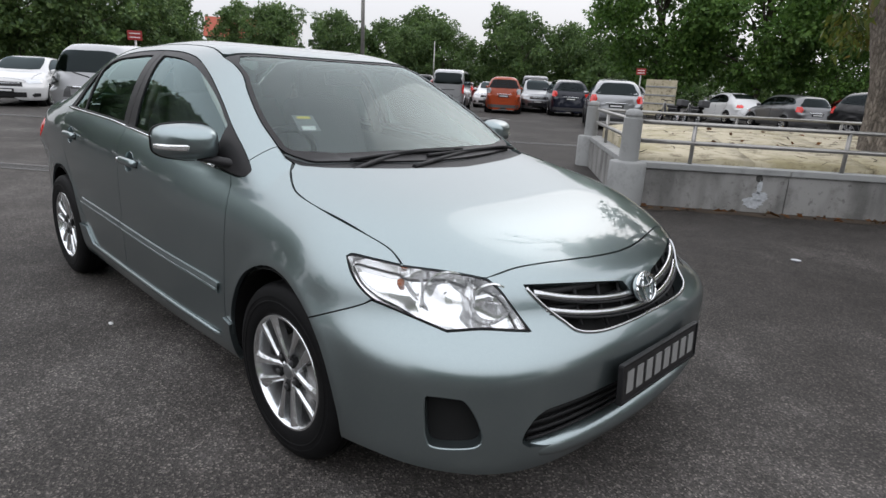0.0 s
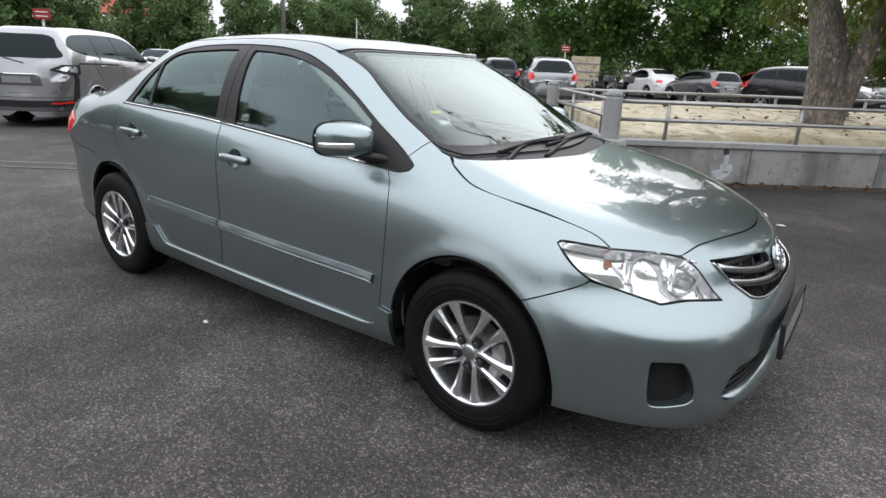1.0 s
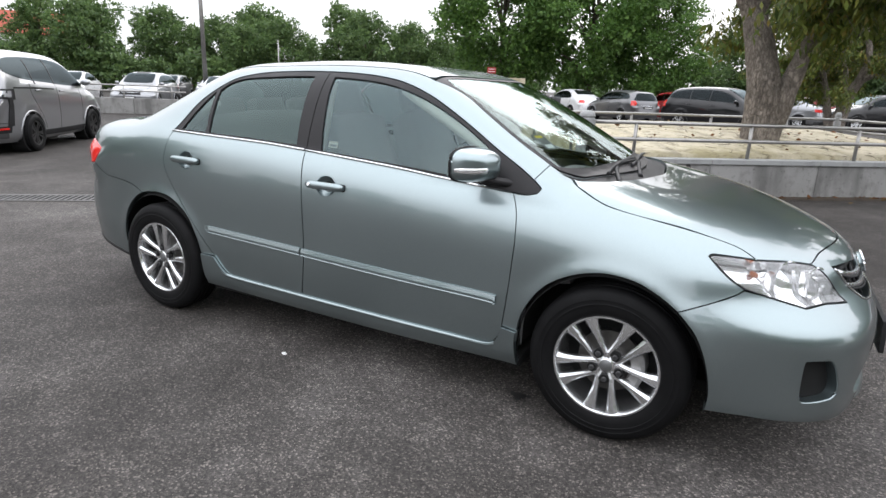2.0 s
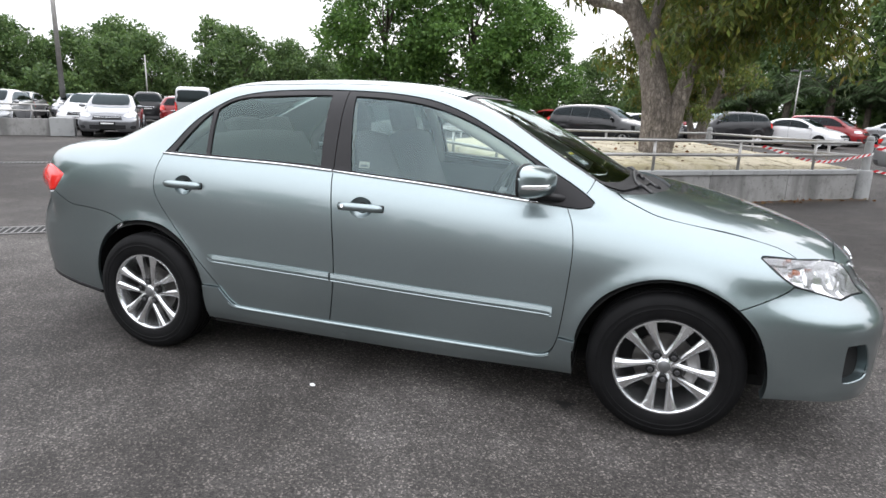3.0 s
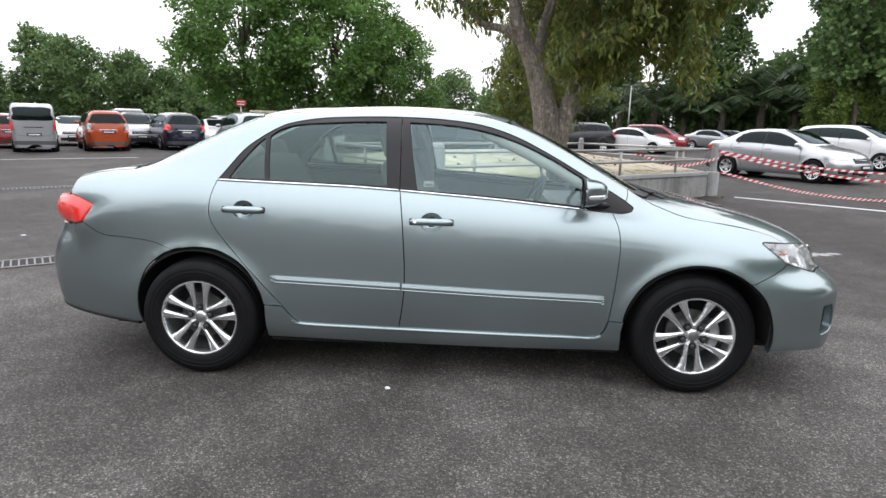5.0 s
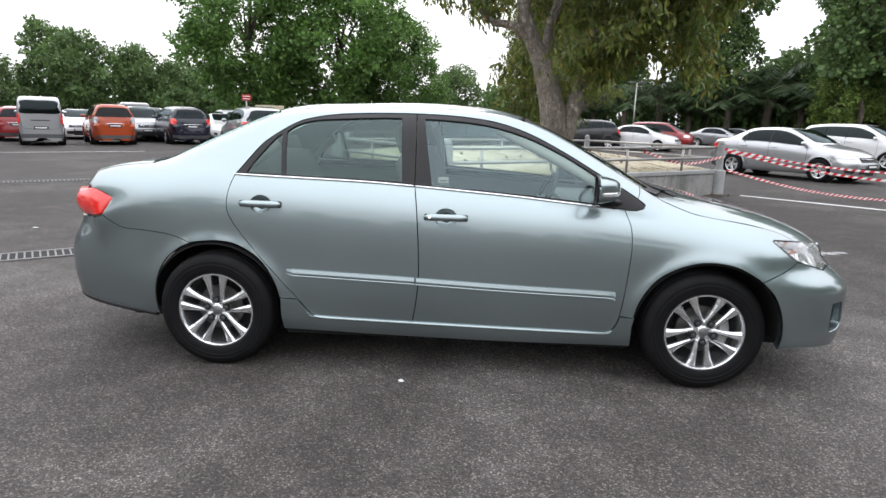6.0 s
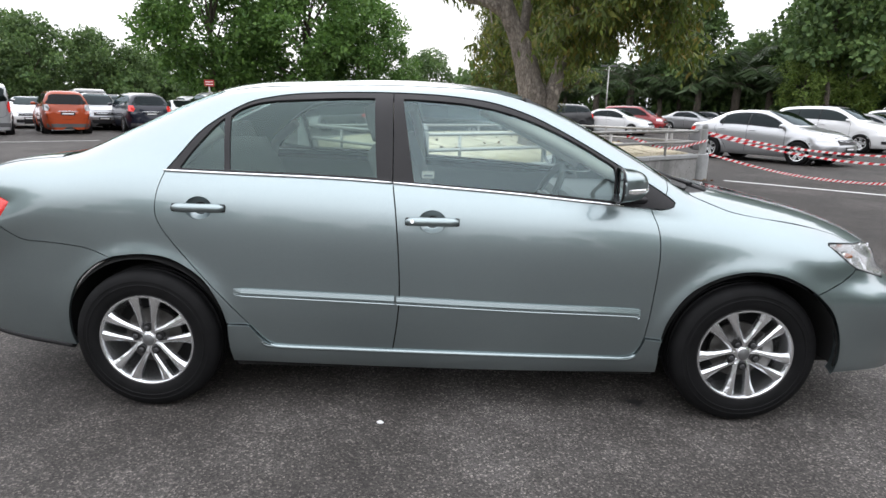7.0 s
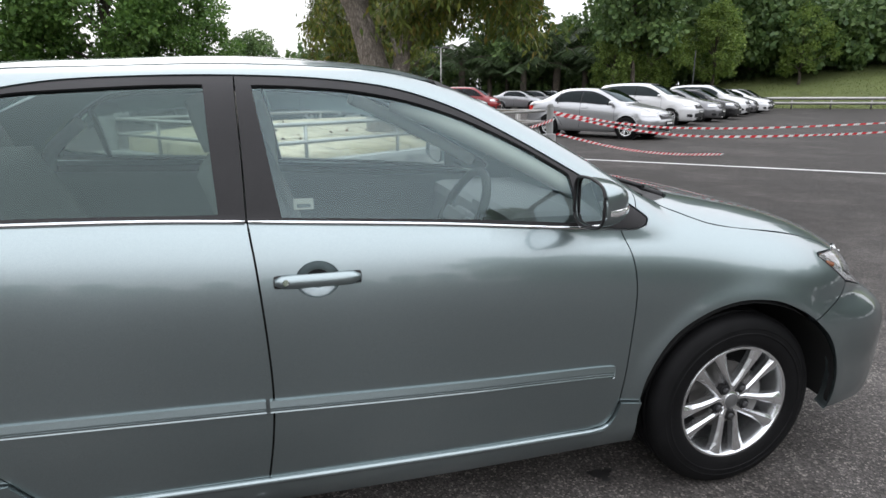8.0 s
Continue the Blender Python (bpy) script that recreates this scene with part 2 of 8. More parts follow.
AMBER = plain("amber_bulb", (0.34, 0.10, 0.035), 0.2, 0, 0.1, 30)
CLOTH = plain("grey_seat_cloth", (0.22, 0.222, 0.22), 0.9, 0, 0.15, 40, 0.001)
CABIN = plain("cabin_plastic", (0.19, 0.195, 0.20), 0.6, 0, 0.1, 20, 0.0006)
CREAM = plain("pale_cabin_trim", (0.58, 0.56, 0.50), 0.75, 0, 0.08, 15, 0.0006)
WHITE = plain("white_print", (0.78, 0.78, 0.77), 0.5, 0, 0.06, 30)
PLATE = plain("black_plate", (0.012, 0.012, 0.013), 0.35, 0, 0.15, 20)
YELLOW = plain("yellow_print", (0.75, 0.62, 0.06), 0.5, 0, 0.06, 30)
MIRROR_GLASS = plain("mirror_glass", (0.85, 0.87, 0.88), 0.02, 1.0, 0.02, 3)
ASPHALT = asphalt_material()
WALL = concrete_material("grey_painted_wall", (0.31, 0.305, 0.295), (0.17, 0.165, 0.155))
CAP = concrete_material("wall_coping", (0.33, 0.335, 0.33), (0.22, 0.222, 0.22), False)
SLAB = concrete_material("cream_slab", (0.56, 0.50, 0.37), (0.38, 0.33, 0.22), False)


def mossy(m):
    """Olive algae and brown leaf stains over pale concrete."""
    n, l = m.node_tree.nodes, m.node_tree.links
    p = n["Principled BSDF"]
    base = p.inputs["Base Color"].links[0].from_socket
    algae = ramp(n, l, grain(n, l, 0.9, 6, 0.65), [(0.47, (0, 0, 0)), (0.66, (0.75, 0.75, 0.75))])
    base = blend(n, l, algae, base, (0.29, 0.25, 0.12))
    stain = ramp(n, l, grain(n, l, 5.5, 7, 0.7), [(0.52, (0, 0, 0)), (0.64, (0.8, 0.8, 0.8))])
    l.new(blend(n, l, stain, base, (0.15, 0.12, 0.07)), p.inputs["Base Color"])


mossy(SLAB)
GALV = plain("galvanised_steel", (0.36, 0.35, 0.335), 0.42, 0.85, 0.18, 7)
GRATE = plain("grating_steel", (0.15, 0.145, 0.14), 0.6, 0.2, 0.3, 10)
BARK = bark_material("tree_bark", (0.37, 0.32, 0.27), (0.12, 0.10, 0.083))
BARK_FAR = bark_material("far_bark", (0.16, 0.13, 0.10), (0.05, 0.042, 0.034))
LEAF_NEAR = leaf_material("near_leaves", [(0.050, 0.080, 0.018), (0.10, 0.145, 0.028), (0.16, 0.20, 0.036), (0.075, 0.115, 0.024), (0.22, 0.23, 0.04), (0.065, 0.10, 0.022), (0.27, 0.20, 0.045)])
LEAF_MID = leaf_material("mid_leaves", [(0.062, 0.136, 0.032), (0.096, 0.192, 0.041), (0.141, 0.249, 0.051), (0.079, 0.153, 0.043)])
LEAF_FAR = leaf_material("far_leaves", [(0.070, 0.127, 0.047), (0.107, 0.181, 0.056), (0.164, 0.243, 0.077), (0.085, 0.147, 0.063)])
LEAF_PALE = leaf_material("pale_leaves", [(0.10, 0.165, 0.04), (0.155, 0.235, 0.05), (0.22, 0.29, 0.065), (0.125, 0.19, 0.045)])
LEAF_PALM = leaf_material("palm_leaves", [(0.045, 0.08, 0.032), (0.07, 0.11, 0.045), (0.055, 0.09, 0.032)])
GRASS = leaf_material("grass_blades", [(0.105, 0.14, 0.036), (0.13, 0.16, 0.045), (0.165, 0.165, 0.06)], 0.7)
TURF = plain("grass_bank_soil", (0.11, 0.135, 0.042), 0.9, 0, 0.22, 0.5, 0.01)
TWIG = plain("dry_twig", (0.055, 0.042, 0.030), 0.9, 0, 0.3, 30)
LITTER = leaf_material("fallen_leaves", [(0.12, 0.055, 0.022), (0.20, 0.085, 0.03), (0.07, 0.04, 0.022), (0.20, 0.14, 0.06)], 0.7)
LINE = concrete_material("road_paint", (0.72, 0.72, 0.71), (0.50, 0.50, 0.49), False)
TAPE_RED = plain("tape_red", (0.60, 0.02, 0.03), 0.35, 0, 0.1, 9)
TAPE_WHITE = plain("tape_white", (0.80, 0.80, 0.79), 0.35, 0, 0.05, 9)
SIGN_RED = plain("sign_red", (0.30, 0.022, 0.02), 0.5, 0, 0.1, 9)


# ---- building helpers ----
def part(name, me, material, parent=None, label=""):
    """One mesh object, under a thing or a part."""
    if isinstance(me, bmesh.types.BMesh):
        bm, me = me, bpy.data.meshes.new(name)
        bm.normal_update()
        bm.to_mesh(me)
        bm.free()
    if not me.materials:
        me.materials.append(material)
    ob = new(name, me)
    if parent:
        ob.parent = parent
    return tagged(ob, label)


def thing(name, label, category, m=None, group="", kind=""):
    ob = new(name)
    ob.empty_display_size = 0.2
    if m is not None:
        ob.matrix_basis = m
    return tagged(ob, label, category, group, kind)


def mesh_of(name, verts, faces, normal=None, smooth=True):
    me = bpy.data.meshes.new(name)
    me.from_pydata([tuple(map(float, v)) for v in verts], [], [tuple(map(int, f)) for f in faces])
    me.polygons.foreach_set("use_smooth", [smooth] * len(me.polygons))
    me.update()
    if normal is not None:
        me.normals_split_custom_set_from_vertices([tuple(map(float, v)) for v in normal])
    return me


def box(bm, x0, x1, y0, y1, z0, z1, bevel=0.0, m=None):
    """A box with rounded edges added to bm."""
    made = bmesh.ops.create_cube(bm, size=1)["verts"]
    for v in made:
        v.co = Vector(((x0 + x1) / 2 + v.co.x * (x1 - x0), (y0 + y1) / 2 + v.co.y * (y1 - y0), (z0 + z1) / 2 + v.co.z * (z1 - z0)))
    if bevel:
        edges = list({e for v in made for e in v.link_edges})
        made = bmesh.ops.bevel(bm, geom=edges, offset=bevel, segments=2, affect="EDGES", profile=0.6)["verts"]
    if m is not None:
        bmesh.ops.transform(bm, matrix=m, verts=list(made))
    return made


def lathe(profile, around=48, axis="y"):
    """Verts and faces of a profile of (radius, along) turned round an axis."""
    p, n = profile, len(profile)
    verts, faces = [], []
    for i in range(around):
        a = 2 * math.pi * i / around
        for r, s in p:
            c, d = r * math.cos(a), r * math.sin(a)
            verts.append((c, s, d) if axis == "y" else (c, d, s))
    for i in range(around):
        j = (i + 1) % around
        for k in range(n - 1):
            q = (i * n + k, j * n + k, j * n + k + 1, i * n + k + 1)
            faces.append(q if axis == "y" else q)
    return verts, faces


def turned(name, profile, around=48, axis="y", flat=0.6):
    v, f = lathe(profile, around, axis)
    bm = bmesh.new()
    vs = [bm.verts.new(q) for q in v]
    for q in f:
        bm.faces.new([vs[k] for k in q])
    bmesh.ops.remove_doubles(bm, verts=bm.verts, dist=1e-6)
    bmesh.ops.recalc_face_normals(bm, faces=bm.faces)
    for fc in bm.faces:
        fc.smooth = True
    for e in bm.edges:
        if len(e.link_faces) == 2 and e.calc_face_angle(0) > flat:
            e.smooth = False
    me = bpy.data.meshes.new(name)
    bm.to_mesh(me)
    bm.free()
    return me


def tube(path, radius, sides=8, closed=False):
    """A round bar along a path; radius may be one number or one for each point. Returns a bmesh."""
    bm, pts = bmesh.new(), [Vector(p) for p in path]
    n = len(pts)
    rs = radius if hasattr(radius, "__len__") else [radius] * n
    rings, up = [], Vector((0, 0, 1))
    for i, p in enumerate(pts):
        a, b = pts[(i - 1) % n if closed else max(i - 1, 0)], pts[(i + 1) % n if closed else min(i + 1, n - 1)]
        d = (b - a).normalized()
        if closed or not rings:
            u = d.cross(up if abs(d.dot(up)) < 0.95 else Vector((0, 1, 0))).normalized()
        else:
            u = (u - d * u.dot(d)).normalized()
        w = u.cross(d)
        rings.append([bm.verts.new(p + (u * math.cos(2 * math.pi * k / sides) + w * math.sin(2 * math.pi * k / sides)) * rs[i]) for k in range(sides)])
    for i in range(n if closed else n - 1):
        r, q = rings[i], rings[(i + 1) % n]
        for k in range(sides):
            bm.faces.new((r[k], r[(k + 1) % sides], q[(k + 1) % sides], q[k])).smooth = True
    if not closed:
        bm.faces.new(rings[0])
        bm.faces.new(rings[-1][::-1])
    bmesh.ops.recalc_face_normals(bm, faces=bm.faces)
    return bm


def curve(points, per=8, closed=False):
    """A smooth line through points (Catmull-Rom)."""
    p = [np.array(q, float) for q in points]
    n, out = len(p), []
    if n == 2 and not closed:
        return [p[0] + (p[1] - p[0]) * k / per for k in range(per + 1)]
    for i in range(n if closed else n - 1):
        if closed:
            a, b, c, d = p[i - 1], p[i], p[(i + 1) % n], p[(i + 2) % n]
        else:
            b, c = p[i], p[i + 1]
            a = p[i - 1] if i else 2 * b - c
            d = p[i + 2] if i + 2 < n else 2 * c - b
        for k in range(per):
            t = k / per
            out.append(0.5 * (2 * b + (c - a) * t + (2 * a - 5 * b + 4 * c - d) * t * t + (3 * b - a - 3 * c + d) * t ** 3))
    if not closed:
        out.append(p[-1])
    return out


def loop(*runs, per=8):
    """A closed outline of smooth runs that meet in corners."""
    out = []
    for r in runs:
        out += curve(r, per)[:-1]
    return out


# ---- car bodies: one smooth solid each, cut into panels ----
def spline(xs, ys):
    """A natural cubic through the given knots, straight beyond them."""
    x, y = np.array(xs, float), np.array(ys, float)
    n, h = len(x), np.diff(np.array(xs, float))
    a, b = np.eye(n), np.zeros(n)
    for i in range(1, n - 1):
        a[i, i - 1:i + 2] = h[i - 1], 2 * (h[i - 1] + h[i]), h[i]
        b[i] = 6 * ((y[i + 1] - y[i]) / h[i] - (y[i] - y[i - 1]) / h[i - 1])
    m = np.linalg.solve(a, b)

    def value(q):
        q = np.asarray(q, float)
        c = np.clip(q, x[0], x[-1])
        i = np.clip(np.searchsorted(x, c, side="right") - 1, 0, n - 2)
        p, r, k = c - x[i], x[i + 1] - c, h[i]
        s = (m[i] * r ** 3 + m[i + 1] * p ** 3) / (6 * k) + (y[i] / k - m[i] * k / 6) * r + (y[i + 1] / k - m[i + 1] * k / 6) * p
        lo = (y[1] - y[0]) / h[0] - m[1] * h[0] / 6
        hi = (y[-1] - y[-2]) / h[-1] + m[-2] * h[-1] / 6
        return s + np.where(q < x[0], (q - x[0]) * lo, 0) + np.where(q > x[-1], (q - x[-1]) * hi, 0)
    return value


SALOON = dict(
    width=spline([-2.3, -1.9, -1.3, -0.5, 0.5, 1.3, 1.65, 2.03, 2.25], [0.755, 0.803, 0.848, 0.865, 0.867, 0.877, 0.923, 0.916, 0.885]),
    tuck=spline([0.10, 0.16, 0.21, 0.26, 0.30, 0.36, 0.46, 0.60], [0.83, 0.90, 0.945, 0.974, 0.984, 0.991, 0.999, 1.0]),
    deck=spline([-2.3, -2.05, -1.75, -1.4, -0.9, 0, 0.8, 1.1, 1.45, 1.75, 2.0, 2.2], [1.073, 1.105, 1.102, 1.145, 1.153, 1.108, 1.046, 1.013, 0.947, 0.913, 0.899, 0.901]),
    nose=spline([0.1, 0.16, 0.22, 0.3, 0.42, 0.5, 0.58, 0.66, 0.74, 0.8, 0.88, 1.0], [2.07, 2.125, 2.17, 2.195, 2.208, 2.212, 2.195, 2.137, 2.12, 2.077, 2.003, 1.87]),
    nose_bow=spline([0.15, 0.3, 0.5, 0.595, 0.655, 0.72, 0.8, 1.0], [0.112, 0.13, 0.158, 0.215, 0.338, 0.388, 0.411, 0.446]),
    tail=spline([0.1, 0.2, 0.3, 0.42, 0.6, 0.68, 0.75, 0.9, 1.0, 1.06, 1.12], [-2.166, -2.239, -2.311, -2.338, -2.326, -2.285, -2.236, -2.229, -2.214, -2.173, -2.089]),
    tail_bow=spline([0.2, 0.6, 0.9], [0.13, 0.072, 0.012]),
    roof=spline([-2.1, -1.9, -1.74, -1.4, -1.09, -0.7, -0.3, 0.0, 0.2, 0.37, 0.62, 0.87, 1.1, 1.25, 1.4, 1.7], [0.933, 1.05, 1.13, 1.289, 1.409, 1.447, 1.459, 1.448, 1.427, 1.386, 1.282, 1.156, 1.027, 0.947, 0.87, 0.704]),
    bow=spline([-1.6, -0.9, -0.35, 0.2, 0.55, 1.0], [-0.35, -0.30, 0, 0, 0.118, 0.217]),
    round_y=spline([-0.6, 0.1, 0.6, 1.0], [6, 7.1, 9.5, 9.5]),
    round_z=spline([-0.6, 0.1, 0.6, 1.0], [6, 5.7, 5.0, 5.0]),
    lean=spline([0.3, 0.6, 0.8, 0.95, 1.05, 1.2, 1.39, 1.5], [0.62, 0.75, 0.805, 0.805, 0.785, 0.735, 0.665, 0.62]),
    yexp=spline([-2.2, -1.4, 0.6, 1.3, 2.0], [6.973, 6.563, 6.065, 5.193, 5.74]),
    zexp=spline([-2.2, -1.4, 0.6, 1.3, 2.0], [6.556, 4.723, 3.546, 3.046, 3.399]),
    cab=(1.28, -1.95), size=(1, 1, 1), fillet=0.3,
)
AXLES = ((1.3, 0.318), (-1.3, 0.318))
MID = 0.62


class Shape:
    def __init__(self, **changes):
        for key, value in {**SALOON, **changes}.items():
            setattr(self, key, value)

    def solid(self, x, y, z):
        """Below zero inside: a lower body and a cabin, blended where they meet."""
        x, y, z = x / self.size[0], np.abs(y) / self.size[1], z / self.size[2]
        swell = 0
        for ax, az in AXLES:
            swell = swell + 0.010 * np.exp(-((np.hypot(x - ax, z - az) - 0.375) / 0.045) ** 2)
        w = (self.width(x) + swell * np.clip((z - 0.2) / 0.2, 0, 1)) * self.tuck(np.minimum(z, 0.6))
        top = np.maximum(z - 0.6, 0) / np.maximum(self.deck(x) - 0.6, 0.05)
        nose = np.maximum(x - 1.3, 0) / np.maximum(self.nose(z) - self.nose_bow(z) * y * y - 1.3, 0.1)
        tail = np.maximum(-1.4 - x, 0) / np.maximum(-1.4 - (self.tail(z) + self.tail_bow(z) * y * y), 0.1)
        low = (y / w) ** self.yexp(x) + top ** self.zexp(x) + nose ** 3 + tail ** 4 - 1
        roof = self.roof(x + self.bow(x) * y * y)
        mid = np.clip(x, -0.6, 1.0)
        cab = (y / np.maximum(self.lean(z), 0.2)) ** self.round_y(mid) + (np.maximum(z - 0.7, 0) / np.maximum(roof - 0.7, 0.05)) ** self.round_z(mid) - 1
        cab = cab + (np.maximum(x - self.cab[0], 0) / 0.12) ** 2 + (np.maximum(self.cab[1] - x, 0) / 0.1) ** 2
        k = 0.10 + (self.fillet - 0.1) / (1 + np.exp(np.clip((x + 1.05) / 0.08, -40, 40)))
        h = np.maximum(k - np.abs(low - cab), 0) / k
        return np.minimum(low, cab) - h * h * h * k / 6

    def cast(self, o, d, far=2.6):
        """Where rays from inside leave the body."""
        o, d = np.asarray(o, float), np.asarray(d, float)
        a, b = np.zeros(len(o)), np.full(len(o), far)
        for _ in range(36):
            c = (a + b) / 2
            p = o + d * c[:, None]
            ins = self.solid(p[:, 0], p[:, 1], p[:, 2]) < 0
            a, b = np.where(ins, c, a), np.where(ins, b, c)
        return o + d * a[:, None]

    def normals(self, p):
        e, g = 1e-4, []
        for k in range(3):
            s = np.zeros(3)
            s[k] = e
            q, r = p + s, p - s
            g.append(self.solid(q[:, 0], q[:, 1], q[:, 2]) - self.solid(r[:, 0], r[:, 1], r[:, 2]))
        g = np.stack(g, 1)
        return g / np.maximum(np.linalg.norm(g, axis=1)[:, None], 1e-9)

    # flat maps of the skin: round the long axis, round the nose, round the tail
    def polar(self, uv):
        uv = np.asarray(uv, float)
        a, n = uv[:, 1] / 0.8, len(uv)
        return self.cast(np.stack([uv[:, 0], np.zeros(n), np.full(n, MID * self.size[2])], 1), np.stack([np.zeros(n), -np.cos(a), np.sin(a)], 1))

    def to_polar(self, p):
        p = np.asarray(p, float)
        return np.stack([p[:, 0], 0.8 * np.arctan2(p[:, 2] - MID * self.size[2], -p[:, 1])], 1)

    def front(self, uv):
        uv = np.asarray(uv, float)
        a, n = uv[:, 0] / 0.9, len(uv)
        return self.cast(np.stack([np.full(n, 1.2 * self.size[0]), np.zeros(n), uv[:, 1]], 1), np.stack([np.cos(a), -np.sin(a), np.zeros(n)], 1))

    def to_front(self, p):
        p = np.asarray(p, float)
        return np.stack([0.9 * np.arctan2(-p[:, 1], p[:, 0] - 1.2 * self.size[0]), p[:, 2]], 1)

    def rear(self, uv):
        uv = np.asarray(uv, float)
        a, n = uv[:, 0] / 0.9, len(uv)
        return self.cast(np.stack([np.full(n, -1.2 * self.size[0]), np.zeros(n), uv[:, 1]], 1), np.stack([-np.cos(a), -np.sin(a), np.zeros(n)], 1))

    def to_rear(self, p):
        p = np.asarray(p, float)
        return np.stack([0.9 * np.arctan2(-p[:, 1], -p[:, 0] - 1.2 * self.size[0]), p[:, 2]], 1)

    def side(self, xz):
        """Points of the flank from x and height."""
        q = np.asarray(xz, float)
        n = len(q)
        return self.cast(np.stack([q[:, 0], np.zeros(n), q[:, 1]], 1), np.tile([0, -1.0, 0], (n, 1)))

    def above(self, xy):
        """Points of the top from x and y."""
        q = np.asarray(xy, float)
        n = len(q)
        return self.cast(np.stack([q[:, 0], q[:, 1], np.full(n, 0.5)], 1), np.tile([0, 0, 1.0], (n, 1)))


def inside(p, poly):
    """Which of the points p lie inside the outline."""
    p, q = np.asarray(p), np.asarray(poly)
    r = np.roll(q, -1, 0)
    hit = np.zeros(len(p), bool)
    for (x0, y0), (x1, y1) in zip(q, r):
        cross = (y0 > p[:, 1]) != (y1 > p[:, 1])
        with np.errstate(divide="ignore", invalid="ignore"):
            hit ^= cross & (p[:, 0] < (x1 - x0) * (p[:, 1] - y0) / (y1 - y0 + 1e-15) + x0)
    return hit


def shrink(poly, d):
    """The outline moved inwards by d."""
    q = np.asarray(poly, float)
    area = np.sum(q[:, 0] * np.roll(q[:, 1], -1) - np.roll(q[:, 0], -1) * q[:, 1])
    t = np.roll(q, -1, 0) - np.roll(q, 1, 0)
    t = t / np.maximum(np.linalg.norm(t, axis=1)[:, None], 1e-9)
    n = np.stack([-t[:, 1], t[:, 0]], 1) * (1 if area > 0 else -1)
    return q + n * d


def resample(poly, step):
    out, q = [], [np.asarray(v, float) for v in poly]
    for a, b in zip(q, q[1:] + q[:1]):
        n = max(1, int(np.linalg.norm(b - a) / step + 0.5))
        if np.linalg.norm(b - a) > 1e-5:
            out += [a + (b - a) * k / n for k in range(n)]
    return np.array(out)


def fill(outer, holes=(), step=0.03):
    """Triangles that fill an outline with holes, with an even net of points inside."""
    from mathutils.geometry import delaunay_2d_cdt
    rings = [resample(outer, step)] + [resample(h, step) for h in holes]
    pts, edges = [], []
    for r in rings:
        k = len(pts)
        pts += list(r)
        edges += [(k + i, k + (i + 1) % len(r)) for i in range(len(r))]
    border = np.array(pts)
    lo, hi = rings[0].min(0), rings[0].max(0)
    gx, gy = np.meshgrid(np.arange(lo[0], hi[0], step), np.arange(lo[1], hi[1], step * 0.866))
    gx[1::2] += step / 2
    g = np.stack([gx.ravel(), gy.ravel()], 1)
    ok = inside(g, rings[0])
    for h in rings[1:]:
        ok &= ~inside(g, h)
    g = g[ok]
    if len(g):
        near = np.min(np.linalg.norm(g[:, None, :] - border[None, :, :], axis=2), axis=1)
        g = g[near > 0.6 * step]
    every = [Vector((float(a), float(b))) for a, b in list(border) + list(g)]
    v, _, f, *_ = delaunay_2d_cdt(every, edges, [], 0, 1e-7)
    v, f = np.array([(a.x, a.y) for a in v]), np.array([t for t in f if len(t) == 3])
    c = v[f].mean(1)
    ok = inside(c, rings[0])
    for h in rings[1:]:
        ok &= ~inside(c, h)
    return v, f[ok]


def skin(shape, outer, chart, holes=(), step=0.03, gap=0.0, depth=0.012, lift=0.0):
    """Verts, faces and normals of a panel of the body, its edges turned inwards by depth."""
    if gap:
        outer, holes = shrink(outer, gap), [shrink(h, -gap) for h in holes]
    uv, f = fill(outer, holes, step)
    p = chart(uv)
    n = shape.normals(p)
    p = p + n * lift
    fn = np.cross(p[f[:, 1]] - p[f[:, 0]], p[f[:, 2]] - p[f[:, 0]])
    flip = np.sum(fn * n[f].mean(1), axis=1) < 0
    f[flip] = f[flip][:, ::-1]
    verts, faces, normal = list(p), [tuple(t) for t in f], list(n)
    if depth:
        count = {}
        for t in f:
            for a, b in ((t[0], t[1]), (t[1], t[2]), (t[2], t[0])):
                count[(a, b)] = count.get((a, b), 0) + 1
        for a, b in [e for e in count if (e[1], e[0]) not in count]:
            out = np.cross(p[b] - p[a], n[a] + n[b])
            out = out / max(np.linalg.norm(out), 1e-9)
            k = len(verts)
            verts += [p[a], p[b], p[b] - n[b] * depth, p[a] - n[a] * depth]
            normal += [out] * 4
            faces.append((k + 1, k, k + 3, k + 2))
    return np.array(verts), faces, np.array(normal)


def panel(name, built, material, parent, label="", both=False):
    """A mesh of the skin, and its twin on the other flank."""
    v, f, n = built
    made = [part(name, mesh_of(name, v, f, n), material, parent, label)]
    if both:
        s = np.array([1, -1, 1])
        made.append(part(name, mesh_of(name, v * s, [t[::-1] for t in f], n * s), material, parent, label))
    return made


